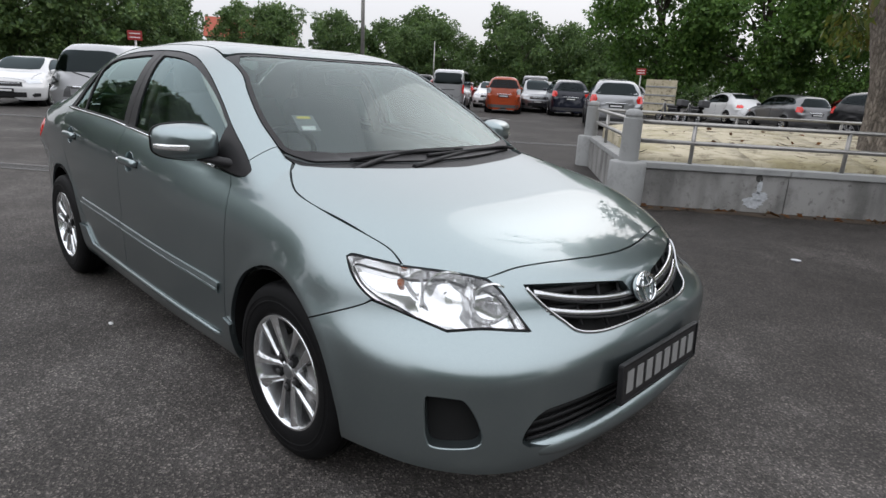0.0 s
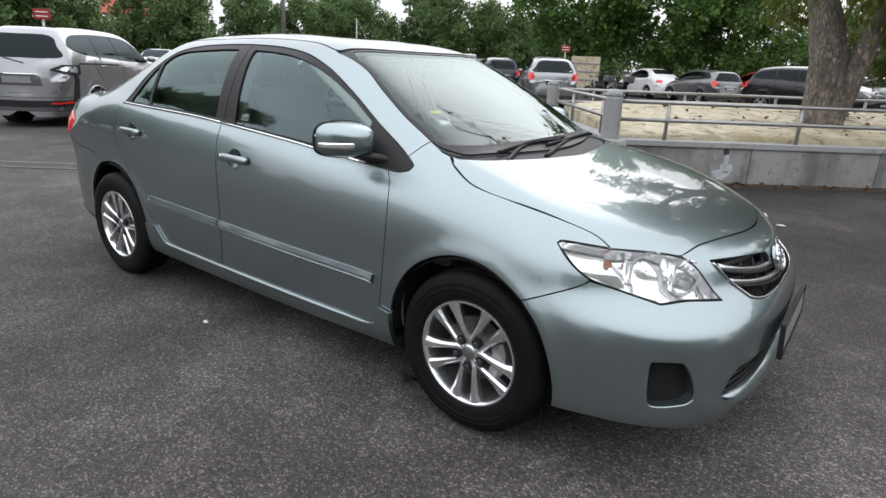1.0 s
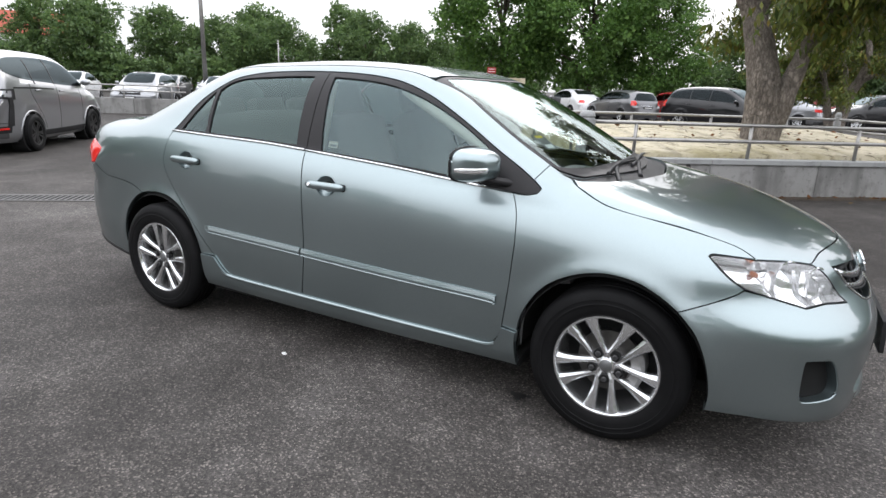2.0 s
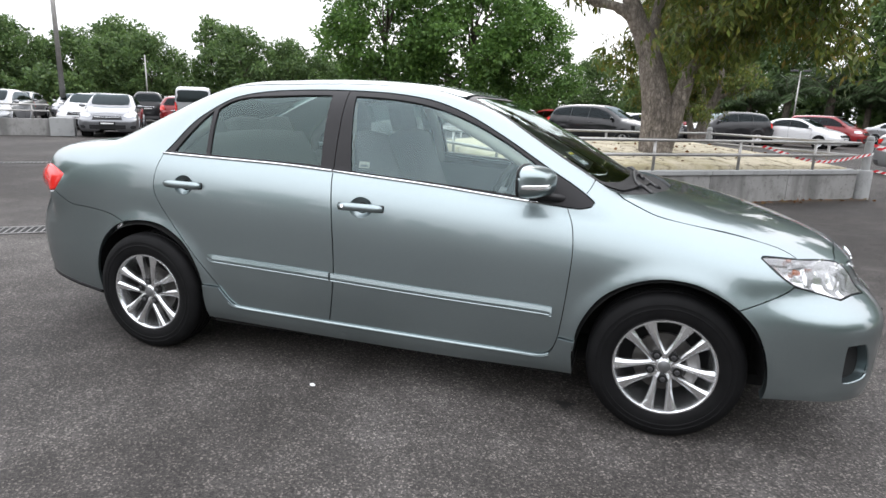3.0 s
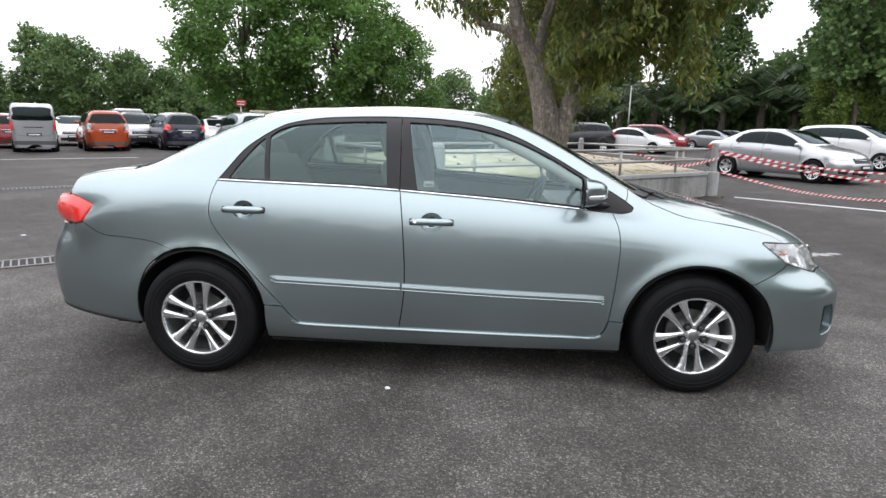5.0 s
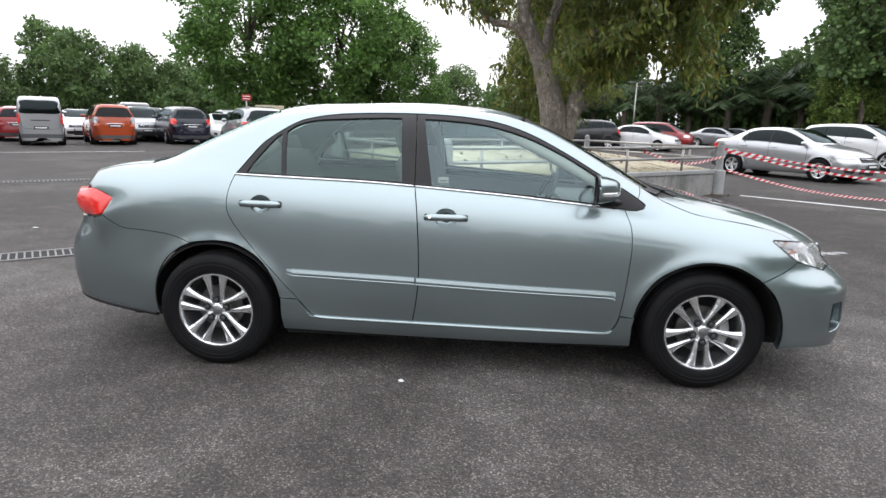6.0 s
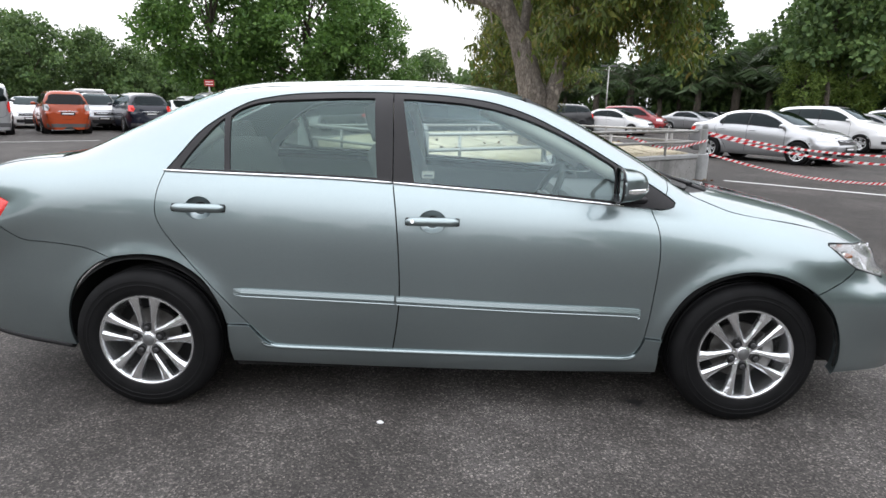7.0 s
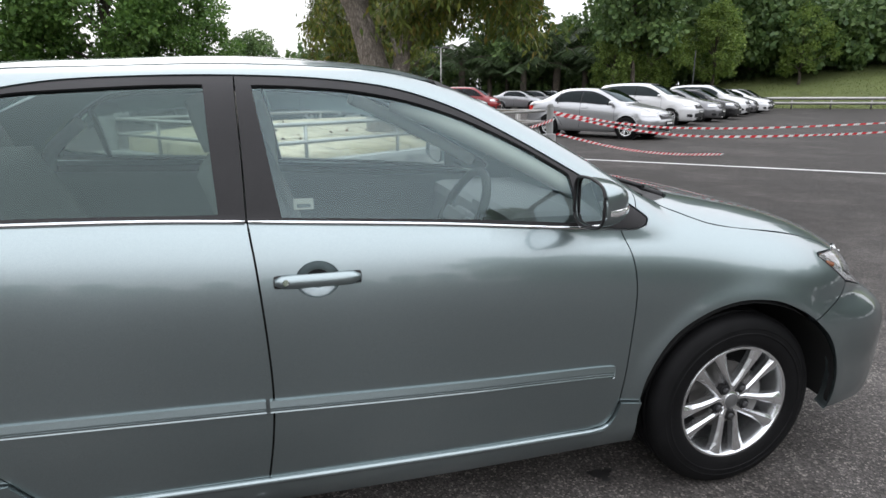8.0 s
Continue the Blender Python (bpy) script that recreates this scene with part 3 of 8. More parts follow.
def wheel_meshes(kind="double"):
    """Tyre, rim, disc and nut of one wheel; its axis is y, its outer face towards -y."""
    t = [(0.198, -0.075), (0.206, -0.090), (0.215, -0.0965), (0.235, -0.100), (0.250, -0.1005), (0.252, -0.1025), (0.256, -0.1025), (0.258, -0.1008), (0.270, -0.100), (0.272, -0.1012), (0.275, -0.1005), (0.285, -0.097), (0.300, -0.090), (0.310, -0.078), (0.314, -0.068)]
    for c in (-0.048, -0.016, 0.016, 0.048):
        t += [(0.3165, c - 0.008), (0.309, c - 0.005), (0.309, c + 0.005), (0.3165, c + 0.008)]
    t += [(0.314, 0.068), (0.306, 0.085), (0.285, 0.097), (0.24, 0.10), (0.205, 0.09), (0.198, 0.075)]
    tyre = turned("tyre", t, 72)
    far_tyre = turned("tyre", [(0.198, -0.075), (0.215, -0.0965), (0.252, -0.1015), (0.285, -0.097), (0.308, -0.080), (0.316, -0.050), (0.316, 0.06), (0.285, 0.097), (0.198, 0.075)], 28)
    rim = [(0.205, -0.086), (0.2075, -0.090), (0.205, -0.094), (0.199, -0.094), (0.194, -0.088), (0.190, -0.070), (0.186, -0.03), (0.180, 0.02), (0.186, 0.07), (0.20, 0.09)]
    v, f = lathe(rim, 72)
    bm = bmesh.new()
    vs = [bm.verts.new(q) for q in v]
    for q in f:
        bm.faces.new([vs[k] for k in q])
    sp = bmesh.new()
    for side in (-1, 1):
        rings = []
        for r, spread, half, face, back in ((0.030, 31, 0.011, -0.074, -0.045), (0.055, 27.5, 0.0108, -0.079, -0.045), (0.085, 20.0, 0.0108, -0.083, -0.05), (0.12, 16.0, 0.0130, -0.086, -0.053), (0.16, 14.2, 0.0180, -0.089, -0.06), (0.197, 13.8, 0.0265, -0.091, -0.068)):
            a = math.radians(-90) + side * math.radians(spread)
            c, t2 = Vector((math.cos(a), 0, math.sin(a))), Vector((-math.sin(a), 0, math.cos(a)))
            ring = []
            for u, dep in ((-1, back), (-1, face + 0.007), (-0.5, face), (0.35, face + 0.0015), (1, face + 0.009), (1, back)):
                q = c * r + t2 * half * u * side
                ring.append(sp.verts.new((q.x, dep, q.z)))
            rings.append(ring)
        for a, b in zip(rings, rings[1:]):
            for k in range(6):
                sp.faces.new((a[k], a[(k + 1) % 6], b[(k + 1) % 6], b[k]))
        if side == -1:
            bmesh.ops.recalc_face_normals(sp, faces=sp.faces)
            first = bpy.data.meshes.new("spoke")
            sp.to_mesh(first)
            sp.clear()
    bmesh.ops.recalc_face_normals(sp, faces=sp.faces)
    second = bpy.data.meshes.new("spoke")
    sp.to_mesh(second)
    sp.free()
    # the plain wheel of the parked cars: a dished disc with windows cut out, one piece with its rim
    fb = bmesh.new()
    radii, turns = (0.0, 0.035, 0.07, 0.11, 0.15, 0.183, 0.196, 0.206, 0.206, 0.19), 60
    face_y = (-0.075, -0.078, -0.078, -0.082, -0.085, -0.087, -0.088, -0.091, -0.084, 0.08)
    grid = [[fb.verts.new((r * math.cos(2 * math.pi * k / turns), y, r * math.sin(2 * math.pi * k / turns))) for k in range(turns)] for r, y in zip(radii, face_y)]
    for i in range(len(radii) - 1):
        for k in range(turns):
            if i in (2, 3, 4) and (k % 12) in (0, 1, 2, 3, 4, 7) and not (i == 2 and k % 12 in (0, 4)):
                continue
            fb.faces.new((grid[i][k], grid[i][(k + 1) % turns], grid[i + 1][(k + 1) % turns], grid[i + 1][k]))
    bmesh.ops.remove_doubles(fb, verts=fb.verts, dist=1e-6)
    bmesh.ops.recalc_face_normals(fb, faces=fb.faces)
    plain_rim = bpy.data.meshes.new("rim")
    fb.to_mesh(plain_rim)
    fb.free()
    hv, hf = lathe([(0.0, -0.078), (0.024, -0.078), (0.030, -0.074), (0.062, -0.070), (0.066, -0.060), (0.066, -0.03), (0.060, 0.03)], 72)
    hs = [bm.verts.new(q) for q in hv]
    for q in hf:
        try:
            bm.faces.new([hs[k] for k in q])
        except ValueError:
            pass
    bmesh.ops.remove_doubles(bm, verts=bm.verts, dist=1e-6)
    bmesh.ops.recalc_face_normals(bm, faces=bm.faces)
    for fc in bm.faces:
        fc.smooth = True
    for e in bm.edges:
        if len(e.link_faces) == 2 and e.calc_face_angle(0) > 0.5:
            e.smooth = False
    rim_me = bpy.data.meshes.new("rim")
    bm.to_mesh(rim_me)
    bm.free()
    disc = turned("brake_disc", [(0.03, -0.02), (0.125, -0.02), (0.125, 0.0), (0.09, 0.004), (0.02, 0.05)], 40)
    nut = turned("nut", [(0.0, -0.090), (0.008, -0.090), (0.0110, -0.087), (0.0118, -0.06)], 6)
    recess = turned("nut_recess", [(0.0, -0.0812), (0.0165, -0.0812), (0.0180, -0.0800), (0.0180, -0.06)], 20)
    cap = turned("hub_cap", [(0.0, -0.083), (0.018, -0.082), (0.025, -0.079), (0.026, -0.07)], 28)
    cal = bmesh.new()
    arcs = []
    for k in range(9):
        a = math.radians(-28 + 7 * k)
        arcs.append([cal.verts.new((r * math.cos(a), y, r * math.sin(a))) for r, y in ((0.088, -0.046), (0.093, -0.056), (0.128, -0.058), (0.142, -0.048), (0.142, 0.03), (0.088, 0.03))])
    for a, b in zip(arcs, arcs[1:]):
        for k in range(6):
            cal.faces.new((a[k], a[(k + 1) % 6], b[(k + 1) % 6], b[k]))
    cal.faces.new(arcs[0])
    cal.faces.new(arcs[-1][::-1])
    bmesh.ops.recalc_face_normals(cal, faces=cal.faces)
    caliper = bpy.data.meshes.new("brake_caliper")
    cal.to_mesh(caliper)
    cal.free()
    return tyre, rim_me, disc, nut, cap, (first, second), plain_rim, caliper, far_tyre, recess


TYRE, RIM, DISC, NUT, HUBCAP, SPOKES, PLAIN_RIM, CALIPER, FAR_TYRE, RECESS = wheel_meshes()


def add_wheel(car, x, y, flip, scale=1.0, spin=0.0, full=True, rim=None, name="wheel"):
    """A wheel under a car: the rim with its tyre, disc, cap and nuts."""
    w = part(name, RIM if full else PLAIN_RIM.copy(), rim or ALLOY, car)
    w.matrix_basis = pose(x, y, 0.3175 * scale, 0, 0, 180 if flip else 0) @ pose(0, 0, 0, 0, spin, 0) @ Matrix.Scale(scale, 4)
    part("tyre", TYRE if full else FAR_TYRE, RUBBER, w, "black rubber tyre")
    if full:
        part("brake_disc", DISC, STEEL, w)
    if full:
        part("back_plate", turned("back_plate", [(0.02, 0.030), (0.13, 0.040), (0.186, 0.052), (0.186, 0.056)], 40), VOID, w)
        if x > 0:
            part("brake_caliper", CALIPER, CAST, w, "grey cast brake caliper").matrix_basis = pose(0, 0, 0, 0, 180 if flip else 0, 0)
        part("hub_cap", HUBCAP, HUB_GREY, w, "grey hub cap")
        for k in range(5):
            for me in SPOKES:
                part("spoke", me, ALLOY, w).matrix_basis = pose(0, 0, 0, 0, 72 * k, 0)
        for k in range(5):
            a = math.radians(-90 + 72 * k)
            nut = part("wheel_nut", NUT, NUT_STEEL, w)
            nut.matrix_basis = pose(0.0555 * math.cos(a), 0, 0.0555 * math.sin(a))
            # a black disc paints the shade of the hole round each nut
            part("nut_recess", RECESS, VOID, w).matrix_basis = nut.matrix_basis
    return w


# ---- the saloon car ----
def saloon_car():
    S = Shape()
    car = thing("sedan_car", "silver-green metallic four-door saloon car parked on asphalt", "car")
    side = lambda pts: S.to_polar(S.side(pts))

    # seams shared by neighbouring panels, as x and height on the flank
    belt_front, belt_rear = [(-0.229, 1.020), (0.256, 0.988), (0.60, 0.957), (0.852, 0.937)], [(-1.187, 1.052), (-0.935, 1.045), (-0.50, 1.034), (-0.231, 1.021)]
    hinge = [(0.852, 0.937), (0.882, 0.86), (0.892, 0.76), (0.886, 0.64), (0.874, 0.50), (0.860, 0.385)]
    foot_front = [(0.860, 0.385), (0.842, 0.333), (0.815, 0.302), (0.765, 0.293)]
    pillar = [(-0.225, 0.305), (-0.206, 0.43), (-0.196, 0.56), (-0.200, 0.72), (-0.213, 0.90), (-0.229, 1.020)]
    cut = [(-1.187, 1.052), (-1.210, 0.98), (-1.221, 0.90), (-1.206, 0.838), (-1.160, 0.768), (-1.072, 0.662), (-0.925, 0.493), (-0.845, 0.403)]
    foot_rear = [(-0.845, 0.403), (-0.795, 0.346), (-0.755, 0.318), (-0.70, 0.310)]
    front_arch = [(0.931, 0.238), (0.925, 0.33), (0.947, 0.458), (1.021, 0.582), (1.127, 0.655), (1.25, 0.692), (1.375, 0.688), (1.47, 0.652), (1.535, 0.612)]
    front_arch_low = [(1.535, 0.612), (1.60, 0.545), (1.645, 0.45), (1.668, 0.34), (1.662, 0.250)]
    rear_arch_low = [(-1.429, 0.687), (-1.499, 0.652), (-1.582, 0.577), (-1.634, 0.465), (-1.650, 0.35), (-1.640, 0.270)]
    rear_seam = [(-1.429, 0.687), (-1.543, 0.724), (-1.70, 0.741), (-1.80, 0.745), (-1.86, 0.765), (-1.931, 0.815)]

    # doors
    cups = []
    for x, z in ((-0.062, 0.877), (-1.036, 0.912)):
        cups.append([(x + 0.056 * math.cos(a) * (1 if abs(math.cos(a)) < 0.95 else 0.97), z - 0.004 + 0.046 * math.sin(a)) for a in np.linspace(0, 2 * math.pi, 28, endpoint=False)])
    door_f = loop(belt_front, hinge, foot_front, [(0.765, 0.293), (0.3, 0.298), (-0.225, 0.305)], pillar)
    door_r = loop(belt_rear, [(-0.231, 1.021), (-0.215, 0.90), (-0.202, 0.72), (-0.198, 0.56), (-0.208, 0.43), (-0.227, 0.306)], [(-0.227, 0.306), (-0.70, 0.310)], foot_rear[::-1], cut[::-1])
    for ring, cup, label in ((door_f, cups[0], "front door"), (door_r, cups[1], "rear door")):
        built = skin(S, side(ring), S.polar, [side(cup)], 0.032, 0.0018, 0.016)
        doors = panel(label.replace(" ", "_"), built, PAINT, car, "", True)
        xs = [p[0] for p in cup]
        c = S.side([(sum(xs) / len(xs), sum(p[1] for p in cup) / len(cup))])
        nrm = Vector(S.normals(c)[0])
        for d, s in zip(doors, (1, -1)):
            turn = nrm if s == 1 else Vector((nrm.x, -nrm.y, nrm.z))
            at = Vector((c[0][0], s * c[0][1], c[0][2]))
            m = Matrix.Translation(at) @ turn.to_track_quat("-Y", "Z").to_matrix().to_4x4()
            bowl = turned("handle_cup", [(0.0, 0.030), (0.02, 0.028), (0.038, 0.019), (0.05, 0.006), (0.0575, 0.0005), (0.060, 0.006)], 36)
            for v in bowl.vertices:
                v.co.z *= 0.84
            part("handle_cup", bowl, PAINT, d).matrix_basis = m
            bm = bmesh.new()
            for a, b, h in ((-0.110, 0.110, 0.0185),):
                rings = []
                for k in range(13):
                    u = -1 + k / 6
                    x = a + (b - a) * k / 12
                    w = h * (1 - 0.22 * abs(u) ** 6) * (0.62 if abs(u) == 1 else 1)
                    y = -0.016 + 0.010 * abs(u) ** 5
                    rings.append([bm.verts.new((x, y + 0.013 * math.sin(q), w * math.cos(q))) for q in np.linspace(0, 2 * math.pi, 14, endpoint=False)])
                for p, q in zip(rings, rings[1:]):
                    for k in range(14):
                        bm.faces.new((p[k], p[(k + 1) % 14], q[(k + 1) % 14], q[k])).smooth = True
                bm.faces.new(rings[0])
                bm.faces.new(rings[-1])
            bmesh.ops.recalc_face_normals(bm, faces=bm.faces)
            part("door_handle", bm, PAINT, d).matrix_basis = m
            for a, b in ((-0.1135, -0.066), (0.066, 0.1135)):
                bm = bmesh.new()
                box(bm, a, b, -0.003, 0.006, -0.0180, 0.0172, 0.008)
                part("handle_gasket", bm, TRIM, d, "thin black gasket behind the handle").matrix_basis = m
            if label == "front door":
                lock = part("key_lock", turned("key_lock", [(0.0, -0.0300), (0.008, -0.0300), (0.0095, -0.0275), (0.0095, -0.01)], 20), CHROME, d, "round metal key lock")
                lock.matrix_basis = m @ pose(-0.082, 0, 0)

    # rocker, fender, flank with pillars
    rocker = loop([(-0.936, 0.408), (-0.845, 0.403)], foot_rear, [(-0.70, 0.310), (-0.225, 0.305), (0.3, 0.298), (0.765, 0.293)], foot_front[::-1], [(0.860, 0.385), (0.932, 0.380)], [(0.932, 0.380), (0.925, 0.33), (0.931, 0.222)],
                  [(0.931, 0.222), (0.3, 0.218), (-0.3, 0.222), (-0.930, 0.232)], [(-0.930, 0.232), (-0.937, 0.32), (-0.936, 0.408)])
    panel("sill", skin(S, side(rocker), S.polar, (), 0.03, 0.0022, 0.026, 0.013), PAINT, car, "", True)
    for s in (1, -1):
        p = S.side([tuple(q) for q in curve([(-0.80, 0.330), (-0.74, 0.306), (-0.40, 0.299), (0.10, 0.294), (0.60, 0.287), (0.78, 0.284), (0.835, 0.300)], 8)])
        p = (p + S.normals(p) * 0.004) * np.array([1, s, 1])
        part("sill_ledge", tube([tuple(q) for q in p], [0.004] + [0.011] * (len(p) - 2) + [0.004], 8), PAINT, car)
    lamp_top = [(1.600, -0.826, 0.806), (1.612, -0.805, 0.811), (1.669, -0.777, 0.806), (1.729, -0.743, 0.799), (1.748, -0.731, 0.796)]
    lamp_low = [(1.728, -0.828, 0.708), (1.681, -0.837, 0.738), (1.640, -0.837, 0.770), (1.600, -0.826, 0.806)]
    hood_side = [(1.042, -0.643, 0.992), (1.080, -0.683, 0.972), (1.165, -0.728, 0.939), (1.237, -0.748, 0.918), (1.381, -0.758, 0.896), (1.573, -0.745, 0.861), (1.682, -0.727, 0.830), (1.748, -0.731, 0.796)]
    flat = lambda pts: [tuple(q) for q in S.to_polar(np.array(pts, float))]
    fs = lambda pts: [tuple(q) for q in side(pts)]
    fender = loop(fs(hinge[::-1]), fs([(0.852, 0.937), (0.905, 0.935), (0.948, 0.945)]), fs([(0.948, 0.945), (0.957, 0.958), (0.955, 0.968), (0.922, 0.994)]), fs([(0.922, 0.994), (0.938, 1.020), (0.950, 1.046)]),
                  fs([(0.950, 1.046), (0.985, 1.026), (1.012, 1.010)]), [fs([(1.012, 1.010)])[0], flat([(1.042, -0.643, 0.992)])[0]], flat(hood_side), flat(lamp_top[::-1]), flat(lamp_low[::-1]),
                  flat([(1.728, -0.828, 0.708)] + [tuple(q) for q in S.side([(1.70, 0.687), (1.622, 0.651), (1.535, 0.612)])]), fs(front_arch[::-1][:-1] + [(0.932, 0.380)]), fs([(0.932, 0.380), (0.860, 0.385)]))
    panel("front_fender", skin(S, fender, S.polar, (), 0.018, 0.0022, 0.016), PAINT, car, "", True)
    trim_top = [(-1.187, 1.056), (-1.128, 1.135), (-1.063, 1.216), (-0.994, 1.271), (-0.910, 1.324), (-0.838, 1.353), (-0.673, 1.381), (-0.489, 1.391), (-0.257, 1.394), (-0.058, 1.388), (0.094, 1.374), (0.207, 1.354), (0.337, 1.313), (0.445, 1.265), (0.588, 1.189), (0.741, 1.100), (0.855, 1.036), (0.922, 0.994)]
    screen_side = [(0.335, 1.366), (0.430, 1.336), (0.525, 1.293), (0.63, 1.232), (0.80, 1.132), (0.90, 1.075), (0.950, 1.046)]
    top3 = lambda xy: [tuple(q) for q in S.to_polar(S.above(xy))]
    rear_glass_side = [(-1.02, -0.50), (-1.25, -0.535), (-1.50, -0.565), (-1.70, -0.575)]
    flank = loop(fs(trim_top[::-1]), fs(cut), fs([(-0.845, 0.403), (-0.943, 0.408)]), fs([(-0.943, 0.408), (-0.968, 0.494), (-1.04, 0.609), (-1.16, 0.687), (-1.28, 0.706), (-1.40, 0.694), (-1.429, 0.687)]), fs(rear_seam),
                 fs([(-1.931, 0.815), (-1.90, 0.862), (-1.876, 0.905)]), fs([(-1.876, 0.905), (-1.96, 0.936), (-2.03, 0.952)]), top3([(-2.03, -0.725), (-2.03, -0.64)]), top3([(-2.03, -0.64), (-1.85, -0.62), (-1.72, -0.615)]), top3([(-1.72, -0.615), (-1.70, -0.575)]),
                 top3(rear_glass_side[::-1]), top3([(-1.02, -0.50), (-0.6, -0.515), (-0.1, -0.515), (0.15, -0.522), (0.30, -0.545)]), [top3([(0.30, -0.545)])[0], fs(screen_side)[0]], fs(screen_side), fs([(0.950, 1.046), (0.938, 1.020), (0.922, 0.994)]))
    panel("quarter_panel", skin(S, flank, S.polar, (), 0.021, 0.0018, 0.014), PAINT, car, "", True)

    # roof, hood, boot lid and the two screens, which cross the middle
    def across(right):
        """Close an outline of (x, y) run from front middle round the right flank to rear middle."""
        left = [(x, -y) for x, y in right[::-1]]
        return S.to_polar(S.above(right + left))
    roof_ring = curve([(0.355, -0.02), (0.352, -0.20), (0.340, -0.38), (0.322, -0.525)]) + curve([(0.295, -0.540), (0.15, -0.518), (-0.1, -0.511), (-0.6, -0.512), (-1.02, -0.497)]) + curve([(-1.03, -0.49), (-1.10, -0.30), (-1.13, -0.02)])
    panel("roof", skin(S, across([tuple(p) for p in roof_ring]), S.polar, (), 0.035, 0.002, 0.014), PAINT, car)
    hood_rear = [(1.300, -0.02), (1.289, -0.12), (1.25, -0.36), (1.178, -0.542), (1.10, -0.618), (1.046, -0.645)]
    hs = [(p[0], p[1]) for p in hood_side[1:]]
    front_edge = [(1.806, -0.680), (1.888, -0.600), (1.920, -0.566), (1.931, -0.530), (1.946, -0.455), (1.972, -0.36), (2.003, -0.24), (2.028, -0.11), (2.036, -0.01)]
    ring = curve(hood_rear) + curve(hs) + curve(front_edge)
    ring = [tuple(p) for p in ring][::-1]
    panel("hood", skin(S, across(ring), S.polar, (), 0.035, 0.0022, 0.018), PAINT, car)
    flip = lambda ring: [(u, 0.8 * math.pi - v) for u, v in ring[::-1]]
    low_glass = [(0.985, -0.650), (1.025, -0.622), (1.085, -0.55), (1.155, -0.36), (1.192, -0.15), (1.20, -0.02)]
    half = top3([tuple(p) for p in curve([(0.364, -0.02), (0.361, -0.20), (0.350, -0.38), (0.338, -0.50)])]) + fs([tuple(p) for p in curve(screen_side)]) + top3([tuple(p) for p in curve(low_glass)])
    inner_low = [(0.972, -0.628), (1.000, -0.590), (1.05, -0.46), (1.075, -0.30), (1.09, -0.15), (1.095, -0.02)]
    glass_half = top3([tuple(p) for p in curve([(0.388, -0.02), (0.386, -0.20), (0.376, -0.38), (0.368, -0.49)])]) + [(u + 0.004, v + 0.022) for u, v in fs([tuple(p) for p in curve(screen_side[1:-1])])] + top3([tuple(p) for p in curve(inner_low)])
    screen, clear = half + flip(half), glass_half + flip(glass_half)
    panel("windscreen", skin(S, clear, S.polar, (), 0.05, -0.004, 0.0, -0.004), SCREEN, car, "large raked clear windscreen")
    panel("screen_band", skin(S, screen, S.polar, [clear], 0.03, 0.003, 0.008, -0.002), TRIM, car, "black border of the windscreen")
    cowl = curve([(1.197, -0.02), (1.19, -0.15), (1.150, -0.36), (1.082, -0.555), (1.025, -0.628), (0.990, -0.652)]) + curve([(1.046, -0.640), (1.10, -0.614), (1.178, -0.538), (1.25, -0.356), (1.286, -0.12), (1.297, -0.02)])
    cowl = [tuple(p) for p in cowl]
    inner, outer = cowl[:len(cowl) // 2], cowl[len(cowl) // 2:]
    loop_xy = outer + [(x, -y) for x, y in outer[::-1]] + [(x, -y) for x, y in inner[::-1]] + inner
    panel("cowl", skin(S, S.to_polar(S.above(loop_xy)), S.polar, (), 0.03, 0.001, 0.01, -0.012), PLASTIC, car, "black plastic cowl under the wipers")
    rear_glass = curve([(-1.14, -0.02), (-1.11, -0.30), (-1.045, -0.47)]) + curve([(-1.06, -0.495), (-1.25, -0.527), (-1.50, -0.557), (-1.69, -0.566)]) + curve([(-1.74, -0.55), (-1.80, -0.30), (-1.82, -0.02)])
    panel("rear_window", skin(S, across([tuple(p) for p in rear_glass]), S.polar, (), 0.05, 0.001, 0.01, -0.002), GLASS_DARK, car)
    boot = curve([(-1.83, -0.02), (-1.81, -0.30), (-1.75, -0.555), (-1.73, -0.605)]) + curve([(-1.73, -0.607), (-1.85, -0.612), (-2.03, -0.632)]) + curve([(-2.06, -0.62), (-2.09, -0.3), (-2.10, -0.02)])
    panel("boot_lid", skin(S, across([tuple(p) for p in boot]), S.polar, (), 0.035, 0.002, 0.016), PAINT, car)

    # tail: lid face, lamps, bumper
    panel("inner_panel", skin(S, side([(-1.05, 0.735), (-1.40, 0.725), (-1.70, 0.70), (-1.90, 0.72), (-1.97, 0.80), (-1.90, 0.93), (-1.40, 0.98), (-1.05, 0.98)]), S.polar, (), 0.06, 0, 0, -0.022), VOID, car, "", True)
    rs = lambda pts: [tuple(q) for q in S.to_rear(S.side(pts))]
    lampr = loop(rs([(-1.876, 0.905), (-1.96, 0.936), (-2.03, 0.952)]), rs([(-2.03, 0.952), (-2.10, 0.935)]) + [(0.42, 0.935)], [(0.42, 0.935), (0.40, 0.86), (0.42, 0.795)], [(0.42, 0.795)] + rs([(-2.06, 0.792), (-1.99, 0.80), (-1.931, 0.815)]), rs([(-1.931, 0.815), (-1.90, 0.862), (-1.876, 0.905)]))
    ring = shrink(resample(lampr, 0.02), 0.004)
    for _ in range(5):
        ring = 0.5 * ring + 0.25 * (np.roll(ring, 1, 0) + np.roll(ring, -1, 0))
    uv, f = fill(ring, (), 0.012)
    p = S.rear(uv)
    n = S.normals(p)
    rim = np.min(np.linalg.norm(uv[:, None, :] - resample(ring, 0.006)[None, :, :], axis=2), axis=1)
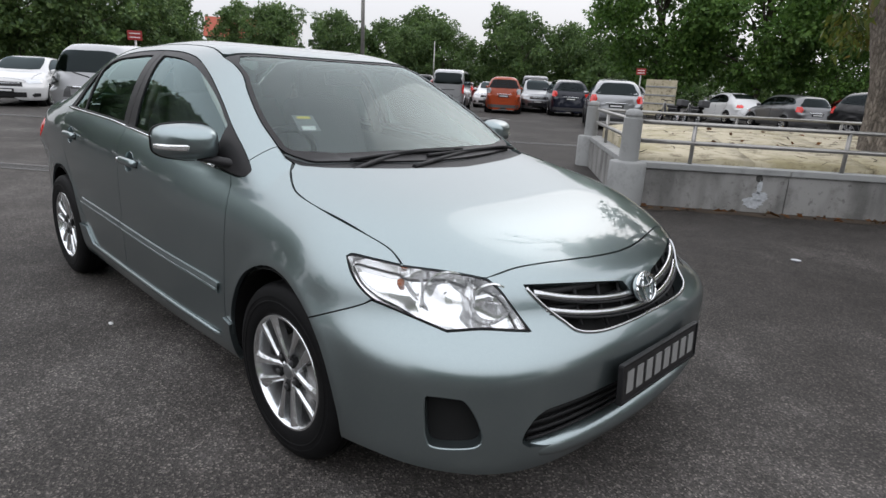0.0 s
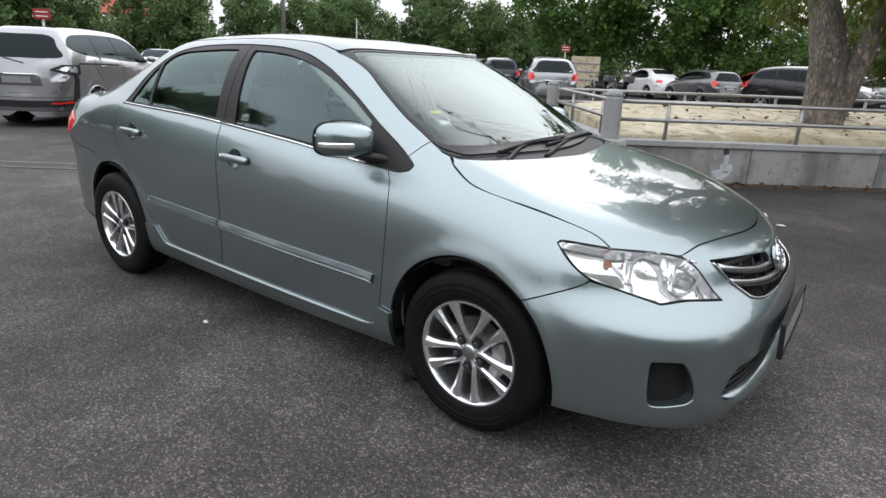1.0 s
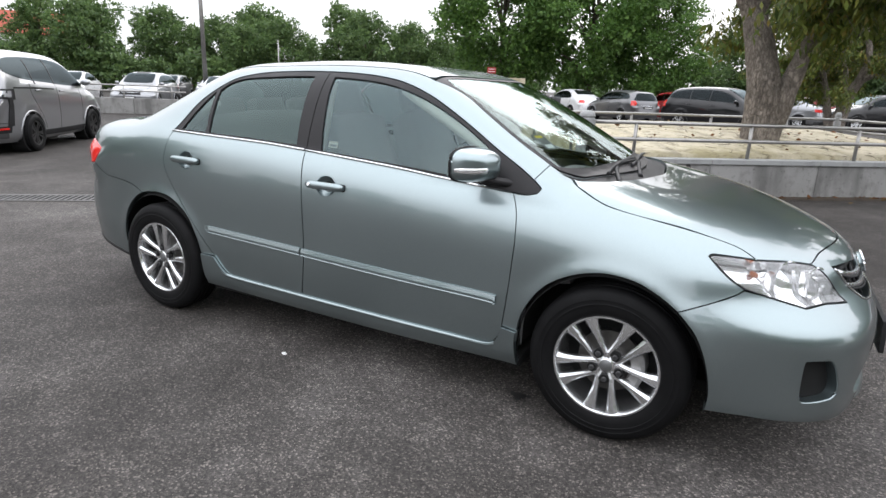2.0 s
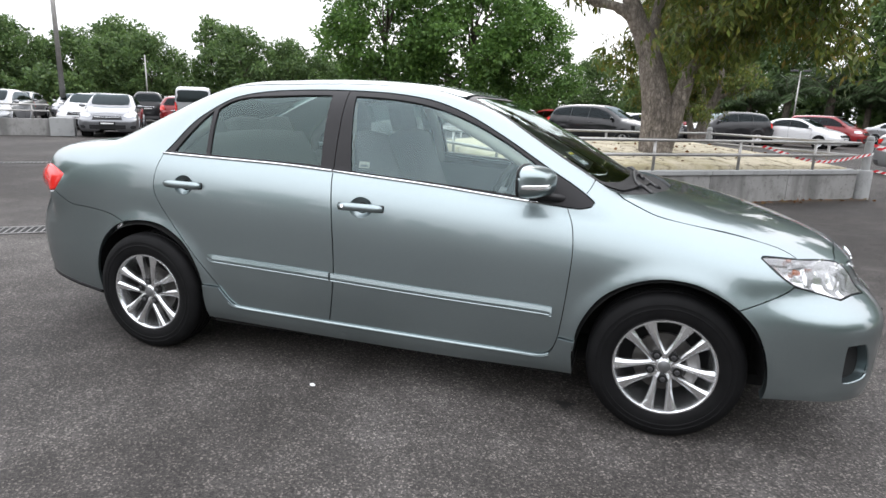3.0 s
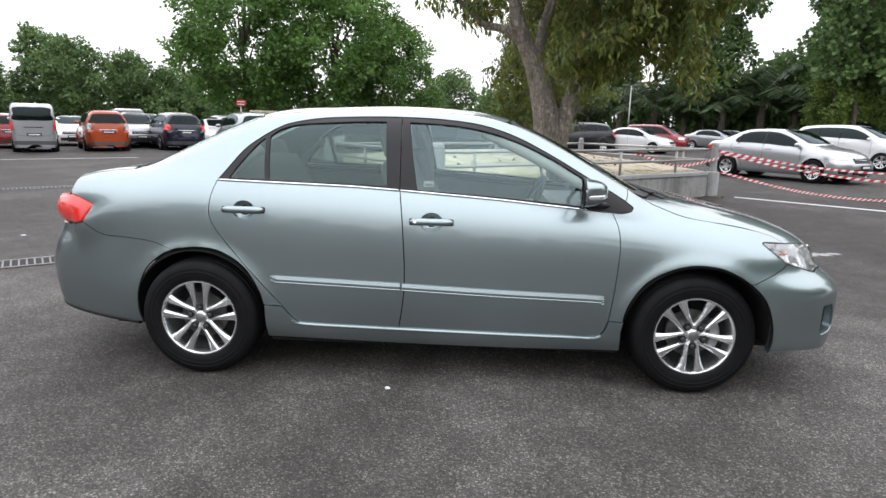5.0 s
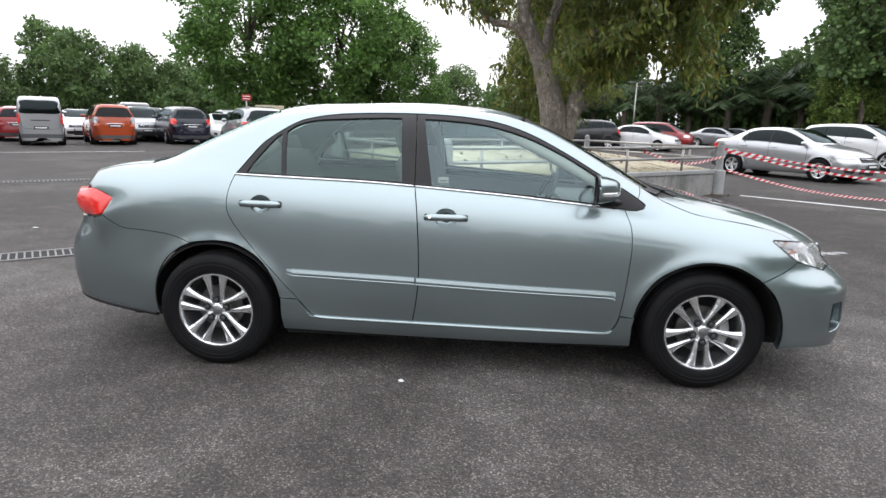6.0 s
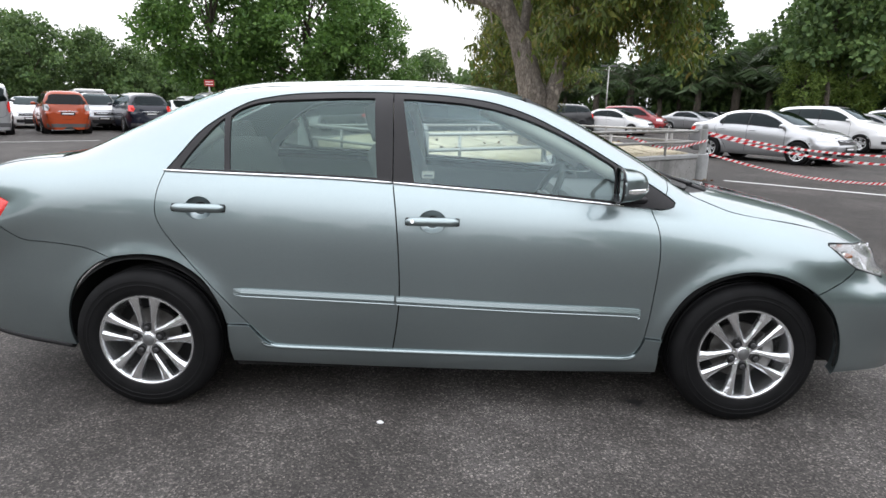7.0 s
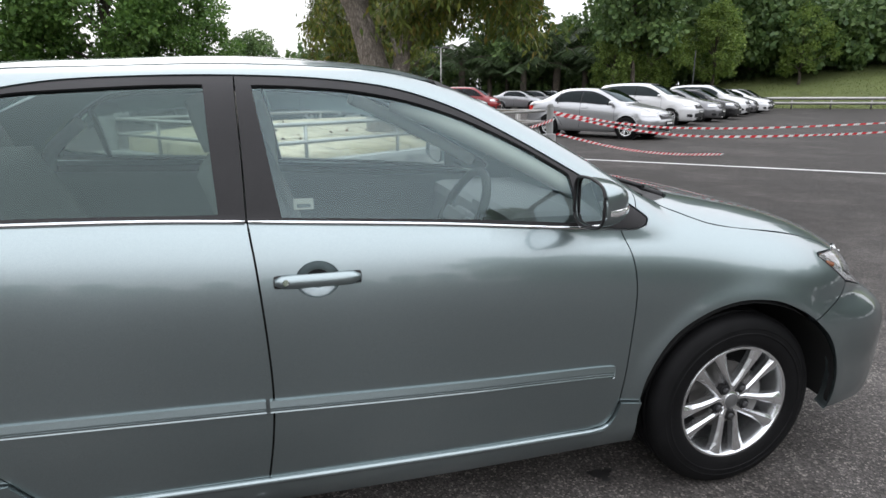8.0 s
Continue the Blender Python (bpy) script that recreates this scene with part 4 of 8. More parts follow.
    p = p + n * (0.004 + 0.026 * (1 - np.exp(-rim / 0.022)))[:, None]
    for _ in range(14):
        # smoothed along the lens, so that it swells evenly
        near = [p[np.linalg.norm(uv - q, axis=1) < 0.020].mean(0) for q in uv]
        p = np.where((rim > 0.004)[:, None], 0.5 * p + 0.5 * np.array(near), p)
    for k in (1, -1):
        bm = bmesh.new()
        vs = [bm.verts.new(tuple(q * np.array([1, k, 1]))) for q in p]
        for t in f:
            bm.faces.new([vs[i] for i in t]).smooth = True
        edge = [e for e in bm.edges if len(e.link_faces) == 1]
        for v in bmesh.ops.extrude_edge_only(bm, edges=edge)["geom"]:
            if isinstance(v, bmesh.types.BMVert):
                v.co += Vector((0.03, k * 0.02, 0))
        bmesh.ops.recalc_face_normals(bm, faces=bm.faces)
        part("tail_lamp", bm, RED_LENS, car, "glossy red wrap-round tail lamp")
    lid = [(u, z) for u, z in curve([(0.41, 0.94), (0.39, 0.87), (0.41, 0.79), (0.38, 0.66)])] + [(-u, z) for u, z in curve([(0.38, 0.66), (0.41, 0.79), (0.39, 0.87), (0.41, 0.94)])] + [(u, 1.03) for u in np.linspace(-0.40, 0.40, 9)]
    panel("boot_face", skin(S, lid, S.rear, (), 0.04, 0.002, 0.012), PAINT, car)
    half = loop(rs(rear_arch_low), rs([(-1.640, 0.270), (-1.78, 0.284), (-1.95, 0.300)]) + [(0.55, 0.318), (0.02, 0.320)], [(0.02, 0.320), (0.02, 0.645)], [(0.02, 0.645), (0.38, 0.655)], [(0.38, 0.655), (0.43, 0.785)], [(0.43, 0.785)] + rs([(-2.06, 0.785), (-1.99, 0.793), (-1.931, 0.808)]), rs(rear_seam[::-1]))
    panel("rear_bumper", skin(S, half, S.rear, (), 0.035, 0.002, 0.016), PAINT, car, "", True)

    p = S.rear([tuple(q) for q in curve([(0.0, 0.312), (0.30, 0.312), (0.55, 0.310)] + [tuple(q) for q in rs([(-1.95, 0.293), (-1.80, 0.278), (-1.66, 0.264)])], 6)])
    p = p - S.normals(p) * 0.010
    for s in (1, -1):
        part("bumper_edge", tube([tuple(q * np.array([1, s, 1])) for q in p], 0.016, 8), PLASTIC, car, "dark lower edge of the rear bumper")

    # front bumper with its openings
    f3 = lambda pts: [tuple(q) for q in S.to_front(np.array(pts, float))]
    fz = lambda pts: [tuple(q) for q in S.to_front(S.side(pts))]
    low_edge = [(1.777, -0.801, 0.692), (1.848, -0.757, 0.668), (1.913, -0.709, 0.645)]
    low_run = [(1.913, -0.709, 0.645), (1.972, -0.633, 0.649), (2.019, -0.565, 0.643), (2.052, -0.509, 0.637)]
    inner_run = [(2.052, -0.509, 0.637), (2.002, -0.537, 0.703), (1.966, -0.552, 0.744), (1.927, -0.563, 0.768)]
    lip = f3(S.above(front_edge[2:]))
    half = loop(fz(front_arch_low[::-1]), fz([(1.535, 0.612), (1.622, 0.651), (1.70, 0.687)]) + f3([(1.728, -0.828, 0.705)]), f3([(1.728, -0.828, 0.705)] + low_edge), f3(low_run), f3(inner_run), lip)
    low_half = curve([(0.0, 0.214), (0.25, 0.217), (0.50, 0.231), (0.75, 0.254)]) + curve(fz([(1.80, 0.264), (1.72, 0.262), (1.662, 0.260)]))
    right = [tuple(p) for p in low_half[:-1]] + [tuple(p) for p in half]
    bumper = right + [(-u, z) for u, z in right[::-1] if abs(u) > 0.004]
    grille = loop(f3([(1.993, -0.478, 0.750), (2.035, -0.36, 0.744), (2.075, -0.22, 0.732), (2.105, -0.105, 0.718)]), [(0.100, 0.716), (0.075, 0.690), (0.045, 0.664), (0.0, 0.655)])
    grille_low = curve(f3([(2.173, 0.0, 0.608), (2.169, -0.148, 0.606), (2.150, -0.275, 0.607), (2.122, -0.362, 0.620), (2.095, -0.395, 0.645), (2.044, -0.446, 0.697), (1.993, -0.478, 0.750)]))
    gr = [tuple(p) for p in grille] + [(0.0, 0.655)]
    gl = [tuple(p) for p in grille_low][:-1]
    hole_grille = gr + [(-u, z) for u, z in gr[::-1][1:]] + [(-u, z) for u, z in gl[::-1] if u > 0.002] + [p for p in gl]
    hole_grille = hole_grille[:len(gr)] + [(-u, z) for u, z in gr[::-1][1:]] + [(-u, z) for u, z in gl[::-1] if u > 0.002] + gl
    fog = [tuple(p) for p in curve(f3([(1.927, -0.793, 0.484), (1.94, -0.783, 0.492), (1.985, -0.745, 0.491), (2.006, -0.724, 0.483), (2.030, -0.700, 0.43), (2.043, -0.687, 0.372), (2.036, -0.695, 0.345), (2.01, -0.722, 0.336), (1.955, -0.776, 0.333), (1.938, -0.792, 0.352), (1.929, -0.795, 0.42)]), 5, True)]
    top_in = curve([(0.0, 0.437), (0.2, 0.439), (0.42, 0.437), (0.475, 0.425), (0.505, 0.385), (0.515, 0.345), (0.495, 0.322)])
    low_in = curve([(0.495, 0.322), (0.40, 0.306), (0.2, 0.297), (0.0, 0.295)])
    right_in = [tuple(p) for p in top_in[:-1]] + [tuple(p) for p in low_in]
    intake = right_in + [(-u, z) for u, z in right_in[::-1] if u > 0.004]
    fog_left = [(-u, z) for u, z in fog[::-1]]
    built = skin(S, bumper, S.front, [hole_grille, fog, fog_left, intake], 0.022, 0.002, 0.045)
    panel("front_bumper", built, PAINT, car)
    # backings coloured near-black to paint in the shade of the openings
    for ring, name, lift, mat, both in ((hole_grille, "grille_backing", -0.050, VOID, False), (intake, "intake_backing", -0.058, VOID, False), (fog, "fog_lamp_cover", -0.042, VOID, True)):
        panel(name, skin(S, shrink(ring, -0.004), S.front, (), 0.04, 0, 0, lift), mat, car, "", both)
    # the rolled painted edge of each fog lamp recess
    q = S.front(resample(shrink(fog, -0.004), 0.012))
    q = q - S.normals(q) * 0.0055
    for k in (1, -1):
        part("fog_bezel", tube([(x, y * k, z) for x, y, z in q], 0.0060, 8, True), PAINT, car)
    # the raised lip under the lower opening
    for line, r in (([(u, z - 0.022) for u, z in [tuple(q) for q in low_in][::-1]] + [(-u, z - 0.022) for u, z in [tuple(q) for q in low_in][:-1]], 0.044),):
        line = sorted([tuple(q) for q in line], key=lambda q: q[0])
        q = S.front(line)
        q = q - S.normals(q) * r * 0.56
        m3 = len(q)
        part("bumper_lip", tube([tuple(v) for v in q], [r * (0.25 + 0.75 * math.sin(math.pi * (i + 0.5) / m3) ** 0.5) for i in range(m3)], 10), PAINT, car)
    # grille bars: three bright bows, black uprights between
    def bow(z0, z1, u0, name, r, lift, mat, flat=1.0):
        line = [(u0 * k / 14, z0 + (z1 - z0) * (abs(k) / 14) ** 2) for k in range(-14, 15)]
        p = S.front(line)
        p = p + S.normals(p) * lift
        bm = tube([tuple(q) for q in p], r, 8)
        return part(name, bm, mat, car)
    for z0, z1, u0, r in ((0.672, 0.732, 0.460, 0.0115), (0.636, 0.682, 0.428, 0.0120)):
        for lo, hi in ((-1, 1),):
            bow(z0, z1, u0, "grille_bar", r, -0.008, SATIN)
            bow(z0 - 0.0135, z1 - 0.0135, u0 - 0.01, "grille_bar_edge", 0.0035, -0.002, PLASTIC)
    rim_line = S.front([p for p in ([(-u, z) for u, z in gl[::-1] if u > 0.002] + gl)])
    rim_line = rim_line + S.normals(rim_line) * 0.001
    part("grille_surround", tube([tuple(q) for q in rim_line], 0.0055, 8), SATIN, car, "thin satin surround under the grille")
    for u in np.linspace(-0.40, 0.40, 9):
        z1 = 0.742 - 0.02 * (1 - (u / 0.45) ** 2)
        p = S.front([(u, 0.612 + 0.12 * (u / 0.46) ** 4), (u, 0.66), (u, z1)])
        p = p - S.normals(p) * 0.022
        part("grille_upright", tube([tuple(q) for q in p], 0.006, 6), PLASTIC, car)
    for z in (0.68, 0.735):
        line = S.front([(0.44 * k / 10, z) for k in range(-10, 11)])
        part("grille_slat", tube([tuple(q) for q in line - S.normals(line) * 0.03], 0.012, 6), PLASTIC, car)
    for z in (0.325, 0.352, 0.380, 0.407):
        line = S.front([(0.49 * k / 12, z) for k in range(-12, 13)])
        part("intake_slat", tube([tuple(q) for q in line - S.normals(line) * 0.03], 0.006, 6), PLASTIC, car)
    # badge: three plain rings on a dark disc
    c = Vector(S.front([(0.0, 0.682)])[0]) + Vector((0.012, 0, 0))
    m = Matrix.Translation(c) @ pose(0, 0, 0, 0, -22, 0)
    disc = bmesh.new()
    bmesh.ops.create_cone(disc, cap_ends=True, segments=40, radius1=0.058, radius2=0.054, depth=0.012)
    bmesh.ops.transform(disc, matrix=pose(0, 0, 0, 0, 90, 0), verts=disc.verts)
    badge = part("badge", disc, PAINT, car, "round emblem with chrome rings")
    badge.matrix_basis = m @ Matrix.Diagonal((1, 1, 0.78, 1))
    for a, b, oy, oz in ((0.062, 0.062, 0, 0), (0.022, 0.056, 0, 0.0), (0.046, 0.022, 0, 0.026)):
        ring = [(0.010, oy + a * math.cos(t), oz + b * math.sin(t)) for t in np.linspace(0, 2 * math.pi, 36, endpoint=False)]
        part("emblem_ring", tube(ring, 0.0048, 6, True), CHROME, badge)
    # number plate: dark, with plain bars in place of characters
    bm = bmesh.new()
    box(bm, -0.008, 0.006, -0.275, 0.275, -0.064, 0.064, 0.004)
    plate = part("number_plate", bm, PLATE, car, "black front plate with pale bars")
    plate.matrix_basis = pose(2.232, 0.004, 0.450, 0, -3, 0)
    bm = bmesh.new()
    for y0, y1, z0, z1 in ((-0.275, 0.275, 0.058, 0.066), (-0.275, 0.275, -0.066, -0.058), (-0.277, -0.268, -0.062, 0.062), (0.268, 0.277, -0.062, 0.062)):
        box(bm, -0.008, 0.010, y0, y1, z0, z1, 0.002)
    part("plate_frame", bm, PLASTIC, plate)
    for k in range(8):
        bm = bmesh.new()
        y = -0.222 + k * 0.0635
        box(bm, 0.0055, 0.0085, y - 0.021, y + 0.021, -0.036, 0.036, 0.001)
        part("plate_bar", bm, BAR, plate)

    # headlamps
    lens = loop(f3(lamp_top[1:] + [(1.806, -0.680, 0.791), (1.888, -0.600, 0.778), (1.925, -0.565, 0.768)]), f3(inner_run[::-1]), f3(low_run[::-1]), f3(low_edge[::-1] + [(1.728, -0.828, 0.709), (1.681, -0.837, 0.738), (1.640, -0.838, 0.772), (1.600, -0.828, 0.804)]), f3([(1.600, -0.828, 0.804), (1.612, -0.805, 0.811)]))
    glass = panel("headlamp", skin(S, lens, S.front, (), 0.025, 0.004, 0.006, 0.0), LENS, car, "clear headlamp with bright reflectors", True)
    for s, lamp in zip((1, -1), glass):
        k = np.array([1, s, 1])
        lamp.visible_shadow = False
        v, f, n = skin(S, shrink(lens, 0.007), S.front, (), 0.0075, 0, 0.0, -0.054)
        # fine flutes at the outer end, broad ones behind the bowls
        outer = (v[:, 1:2] < -0.715)
        v = v - n * np.where(outer, 0.004 * np.sin(v[:, 2:3] * 40), 0.010 * np.sin(v[:, 1:2] * 52) + 0.006 * np.sin(v[:, 2:3] * 48 + v[:, 1:2] * 20))
        part("reflector", mesh_of("reflector", v * k, f if s == 1 else [t[::-1] for t in f], None, True), REFLECTOR, lamp)
        edge = S.front(shrink(lens, 0.003))
        en = S.normals(edge)
        wv, wf, m2 = [], [], len(edge)
        for p, q in zip(edge, en):
            wv += [(p - q * 0.002) * k, (p - q * 0.066) * k]
        wf = [(2 * i, 2 * ((i + 1) % m2), 2 * ((i + 1) % m2) + 1, 2 * i + 1) for i in range(m2)]
        part("lamp_housing", mesh_of("lamp_housing", wv, wf), REFLECTOR, lamp)
        part("lamp_seal", tube([tuple(p * k) for p in edge + en * 0.0003], 0.0017, 6, True), TRIM, lamp, "black seal round the lens")
        for (x, y, z), r, name in (((1.868, -0.655, 0.715), 0.068, "dipped_beam_bowl"), ((1.964, -0.570, 0.698), 0.058, "main_beam_bowl")):
            prof = [(r * 1.10, -0.016), (r * 1.02, -0.018), (r * 0.97, -0.006), (r * 0.85, 0.016), (r * 0.6, 0.034), (r * 0.3, 0.044), (0.0, 0.046)]
            bowl = part(name, turned(name, prof, 28, "y", 0.2), REFLECTOR, lamp)
            bowl.matrix_basis = Matrix.Translation((x - 0.030, s * (y + 0.016), z)) @ pose(0, 0, 0, 0, 0, s * 55)
            shield = part("bulb_shield", turned("bulb_shield", [(0.0, -0.012), (0.009, -0.010), (0.012, 0.0), (0.012, 0.036)], 16), CHROME, lamp)
            shield.matrix_basis = bowl.matrix_basis
        # clear steps beside the bowls and the dark frame between them
        for x, y, z, h in ((1.925, -0.612, 0.705, 0.046), (1.815, -0.712, 0.722, 0.036)):
            bm = bmesh.new()
            box(bm, -0.004, 0.004, -0.024, 0.012, -h, h, 0.002)
            rib = part("lamp_divider", bm, REFLECTOR, lamp)
            rib.matrix_basis = Matrix.Translation((x - 0.020, s * (y + 0.012), z)) @ pose(0, 0, 0, 0, 0, s * 55)
        bulb = part("indicator_bulb", turned("indicator_bulb", [(0.0, -0.016), (0.006, -0.013), (0.010, -0.004), (0.0115, 0.012)], 18), AMBER, lamp, "amber indicator bulb")
        bulb.matrix_basis = Matrix.Translation((1.748, s * -0.738, 0.742)) @ pose(0, 0, 0, 0, 0, s * 45)

    # window frames and panes
    sail = fs([(0.922, 0.994), (0.955, 0.968), (0.957, 0.958), (0.948, 0.945)])
    q_glass = [(-1.128, 1.069), (-1.095, 1.122), (-1.017, 1.223), (-0.968, 1.273)]
    qr = loop(fs(q_glass), fs([(-0.968, 1.273), (-0.944, 1.064)]), fs([(-0.944, 1.064), (-1.128, 1.069)]))
    rr = loop(fs([(-0.940, 1.282), (-0.893, 1.317), (-0.805, 1.344), (-0.667, 1.356), (-0.483, 1.366), (-0.329, 1.369)]), fs([(-0.329, 1.369), (-0.302, 1.046)]), fs([(-0.302, 1.046), (-0.6, 1.056), (-0.917, 1.064)]), fs([(-0.917, 1.064), (-0.940, 1.282)]))
    fr = loop(fs([(-0.200, 1.368), (-0.055, 1.362), (0.096, 1.348), (0.247, 1.317), (0.397, 1.266), (0.545, 1.197), (0.662, 1.130), (0.702, 1.105)]), fs([(0.702, 1.103), (0.708, 1.03), (0.716, 0.968)]), fs([(0.716, 0.968), (0.4, 0.996), (0.1, 1.016), (-0.142, 1.031)]), fs([(-0.142, 1.031), (-0.200, 1.363)]))
    split = [(-0.248, 1.394), (-0.236, 1.20), (-0.232, 1.022)]
    rear_frame = loop(fs([(-1.187, 1.056), (-1.128, 1.135), (-1.063, 1.216), (-0.994, 1.271), (-0.910, 1.324), (-0.838, 1.353), (-0.673, 1.381), (-0.489, 1.391), (-0.248, 1.394)]), fs(split), fs([(-0.232, 1.022), (-0.50, 1.036), (-0.935, 1.047), (-1.187, 1.056)]))
    front_frame = loop(fs([(-0.248, 1.394), (-0.058, 1.388), (0.094, 1.374), (0.207, 1.354), (0.337, 1.313), (0.445, 1.265), (0.588, 1.189), (0.741, 1.100), (0.855, 1.036), (0.922, 0.994)]), sail, fs([(0.948, 0.945), (0.905, 0.937), (0.852, 0.940)]), fs([(0.852, 0.940), (0.60, 0.959), (0.256, 0.990), (-0.232, 1.022)]), fs(split[::-1]))
    panel("rear_window_frame", skin(S, rear_frame, S.polar, [qr, rr], 0.03, 0.0022, 0.016, -0.003), TRIM, car, "satin black frame round the rear side panes", True)
    panel("front_window_frame", skin(S, front_frame, S.polar, [fr], 0.03, 0.0022, 0.016, -0.003), TRIM, car, "satin black frame with a triangular mirror base", True)
    for ring, name, mat in ((qr, "quarter_pane", GLASS_DARK), (rr, "rear_side_window", GLASS_DARK), (fr, "front_side_window", GLASS)):
        panel(name, skin(S, ring, S.polar, (), 0.05, -0.005, 0.0, -0.009), mat, car, "", True)
    for s in (1, -1):
        k = np.array([1, s, 1])
        for line in ([(-1.190, 1.054), (-0.935, 1.047), (-0.50, 1.036), (-0.236, 1.0225)], [(-0.228, 1.022), (0.256, 0.990), (0.50, 0.969), (0.735, 0.949)]):
            p = S.side([tuple(q) for q in curve(line, 6)])
            p = (p + S.normals(p) * 0.003) * k
            part("belt_strip", tube([tuple(q) for q in p], 0.0058, 8), CHROME, car, "bright strip under the side windows")
        for line in ([(-0.905, 0.550), (-0.55, 0.541), (-0.218, 0.532)], [(-0.208, 0.531), (0.3, 0.514), (0.78, 0.500), (0.822, 0.488)]):
            pts = [tuple(q) for q in curve(line, 10)]
            p = S.side(pts)
            n = S.normals(p)
            up = np.array([0, 0, 1.0])
            bm, rings = bmesh.new(), []
            for i, (a, b) in enumerate(zip(p, n)):
                e = 0.35 if i == (0 if line[0][0] < -0.5 else len(p) - 1) else 1.0
                ring = []
                for h, o in ((0.021, -0.002), (0.0195, 0.0080), (0.0010, 0.0125), (-0.0010, 0.0098), (-0.0035, 0.0098), (-0.0050, 0.0122), (-0.0095, 0.0118), (-0.0115, 0.0090), (-0.0150, 0.0105), (-0.020, -0.002)):
                    q = (a + up * h * (0.6 + 0.4 * e) + b * o * e) * k
                    ring.append(bm.verts.new(tuple(q)))
                rings.append(ring)
            for a, b in zip(rings, rings[1:]):
                for j in range(9):
                    bm.faces.new((a[j], a[j + 1], b[j + 1], b[j])).smooth = False
            bmesh.ops.recalc_face_normals(bm, faces=bm.faces)
            if bm.faces and sum(f.normal.y for f in bm.faces) * s > 0:
                bmesh.ops.reverse_faces(bm, faces=bm.faces)
            part("door_moulding", bm, PAINT, car, "ribbed protective strip along the door")

    # door mirrors: a swept dome over a flat glass
    def dome(y, z, lift=0.0):
        """A point of the housing's front; y and z run from -1 to 1 over its outline."""
        r = min(1.0, (abs(y) ** 4.2 + abs(z) ** 4.2) ** (1 / 4.2))
        deep = (0.114 - 0.020 * max(0, -y) + 0.022 * max(0, y)) * (1 - r ** 2.8) ** 0.5
        tall = 0.069 - 0.006 * max(0, -y) - 0.004 * max(0, y)
        return (0.684 + 0.014 * y + deep + lift, -0.900 + (0.112 + lift) * y, 1.046 + (tall + lift) * z - 0.012 * y * (z < 0) * -z)
    for s in (1, -1):
        bm, rings = bmesh.new(), []
        for k in range(13):
            q = math.sin(math.pi / 2 * k / 12) ** 0.8
            ring = []
            for a in np.linspace(0, 2 * math.pi, 48, endpoint=False):
                c, d = math.cos(a), math.sin(a)
                e = (abs(c) ** 4.2 + abs(d) ** 4.2) ** (-1 / 4.2)
                x, y, z = dome(c * e * q, d * e * q)
                ring.append((x, s * y, z))
            rings.append(ring)
        top = bm.verts.new((dome(0, 0)[0], s * dome(0, 0)[1], dome(0, 0)[2]))
        made = [[bm.verts.new(v) for v in ring] for ring in rings[1:]]
        inner = [bm.verts.new((v[0] + 0.012, v[1] * 0.994 + s * -0.0055, 1.046 + (v[2] - 1.046) * 0.93)) for v in rings[-1]]
        for k in range(48):
            j = (k + 1) % 48
            bm.faces.new((top, made[0][k], made[0][j]))
            for a, b in zip(made, made[1:]):
                bm.faces.new((a[k], b[k], b[j], a[j]))
            bm.faces.new((made[-1][k], inner[k], inner[j], made[-1][j]))
        for f in bm.faces:
            f.smooth = True
        bmesh.ops.recalc_face_normals(bm, faces=bm.faces)
        housing = part("door_mirror", bm, PAINT, car, "painted door mirror with a clear repeater")
        rim = [(x - 0.001, y, z) for x, y, z in rings[-1]]
        part("mirror_edge", tube(rim, 0.0045, 6, True), TRIM, housing, "thin black edge round the mirror glass")
        bm = bmesh.new()
        bm.faces.new([bm.verts.new((x + 0.006, s * -0.900 + (y - s * -0.900) * 0.96, 1.046 + (z - 1.046) * 0.95)) for x, y, z in rings[-1]])
        part("mirror_glass", bm, MIRROR_GLASS, housing)
        bm = bmesh.new()
        grid = []
        for i in range(15):
            y = -0.985 + 0.80 * i / 14
            lo, hi = (-0.40, -0.04)
            if i in (0, 14):
                lo, hi = -0.34, -0.10
            grid.append([bm.verts.new((p[0], s * p[1], p[2])) for p in (dome(y, lo + (hi - lo) * j / 5, 0.0006 if j in (0, 5) or i in (0, 14) else 0.0030) for j in range(6))])
        for a, b in zip(grid, grid[1:]):
            for j in range(5):
                bm.faces.new((a[j], b[j], b[j + 1], a[j + 1])).smooth = True
        bmesh.ops.recalc_face_normals(bm, faces=bm.faces)
        if sum(f.normal.x for f in bm.faces) < 0:
            bmesh.ops.reverse_faces(bm, faces=bm.faces)
        part("repeater_lamp", bm, REFLECTOR, housing, "clear indicator strip on the mirror")
        arm = tube([(0.830, s * -0.735, 0.965), (0.812, s * -0.775, 0.968), (0.780, s * -0.820, 0.984), (0.745, s * -0.870, 1.000)], [0.040, 0.030, 0.026, 0.02], 14)
        for v in arm.verts:
            v.co.z = 0.978 + (v.co.z - 0.978) * 0.62
        part("mirror_arm", arm, TRIM, housing)

    # wipers
    for a, b, c in (((1.205, -0.50), (1.12, -0.20), (1.135, 0.10)), ((1.235, -0.22), (1.14, 0.18), (1.10, 0.52))):
        p = S.above([tuple(q) for q in curve([a, b, c], 8)])
        p = p + S.normals(p) * np.linspace(-0.010, 0.012, len(p))[:, None]
        arm = part("wiper", tube([tuple(q) for q in p], [0.011] * 8 + [0.007] * (len(p) - 8), 6), PLASTIC, car, "black wiper at rest")
        q = S.above([tuple(v) for v in curve([(b[0] + 0.02, b[1] - 0.26), (b[0] - 0.005, b[1]), (c[0] - 0.02, c[1] + 0.08)], 8)])
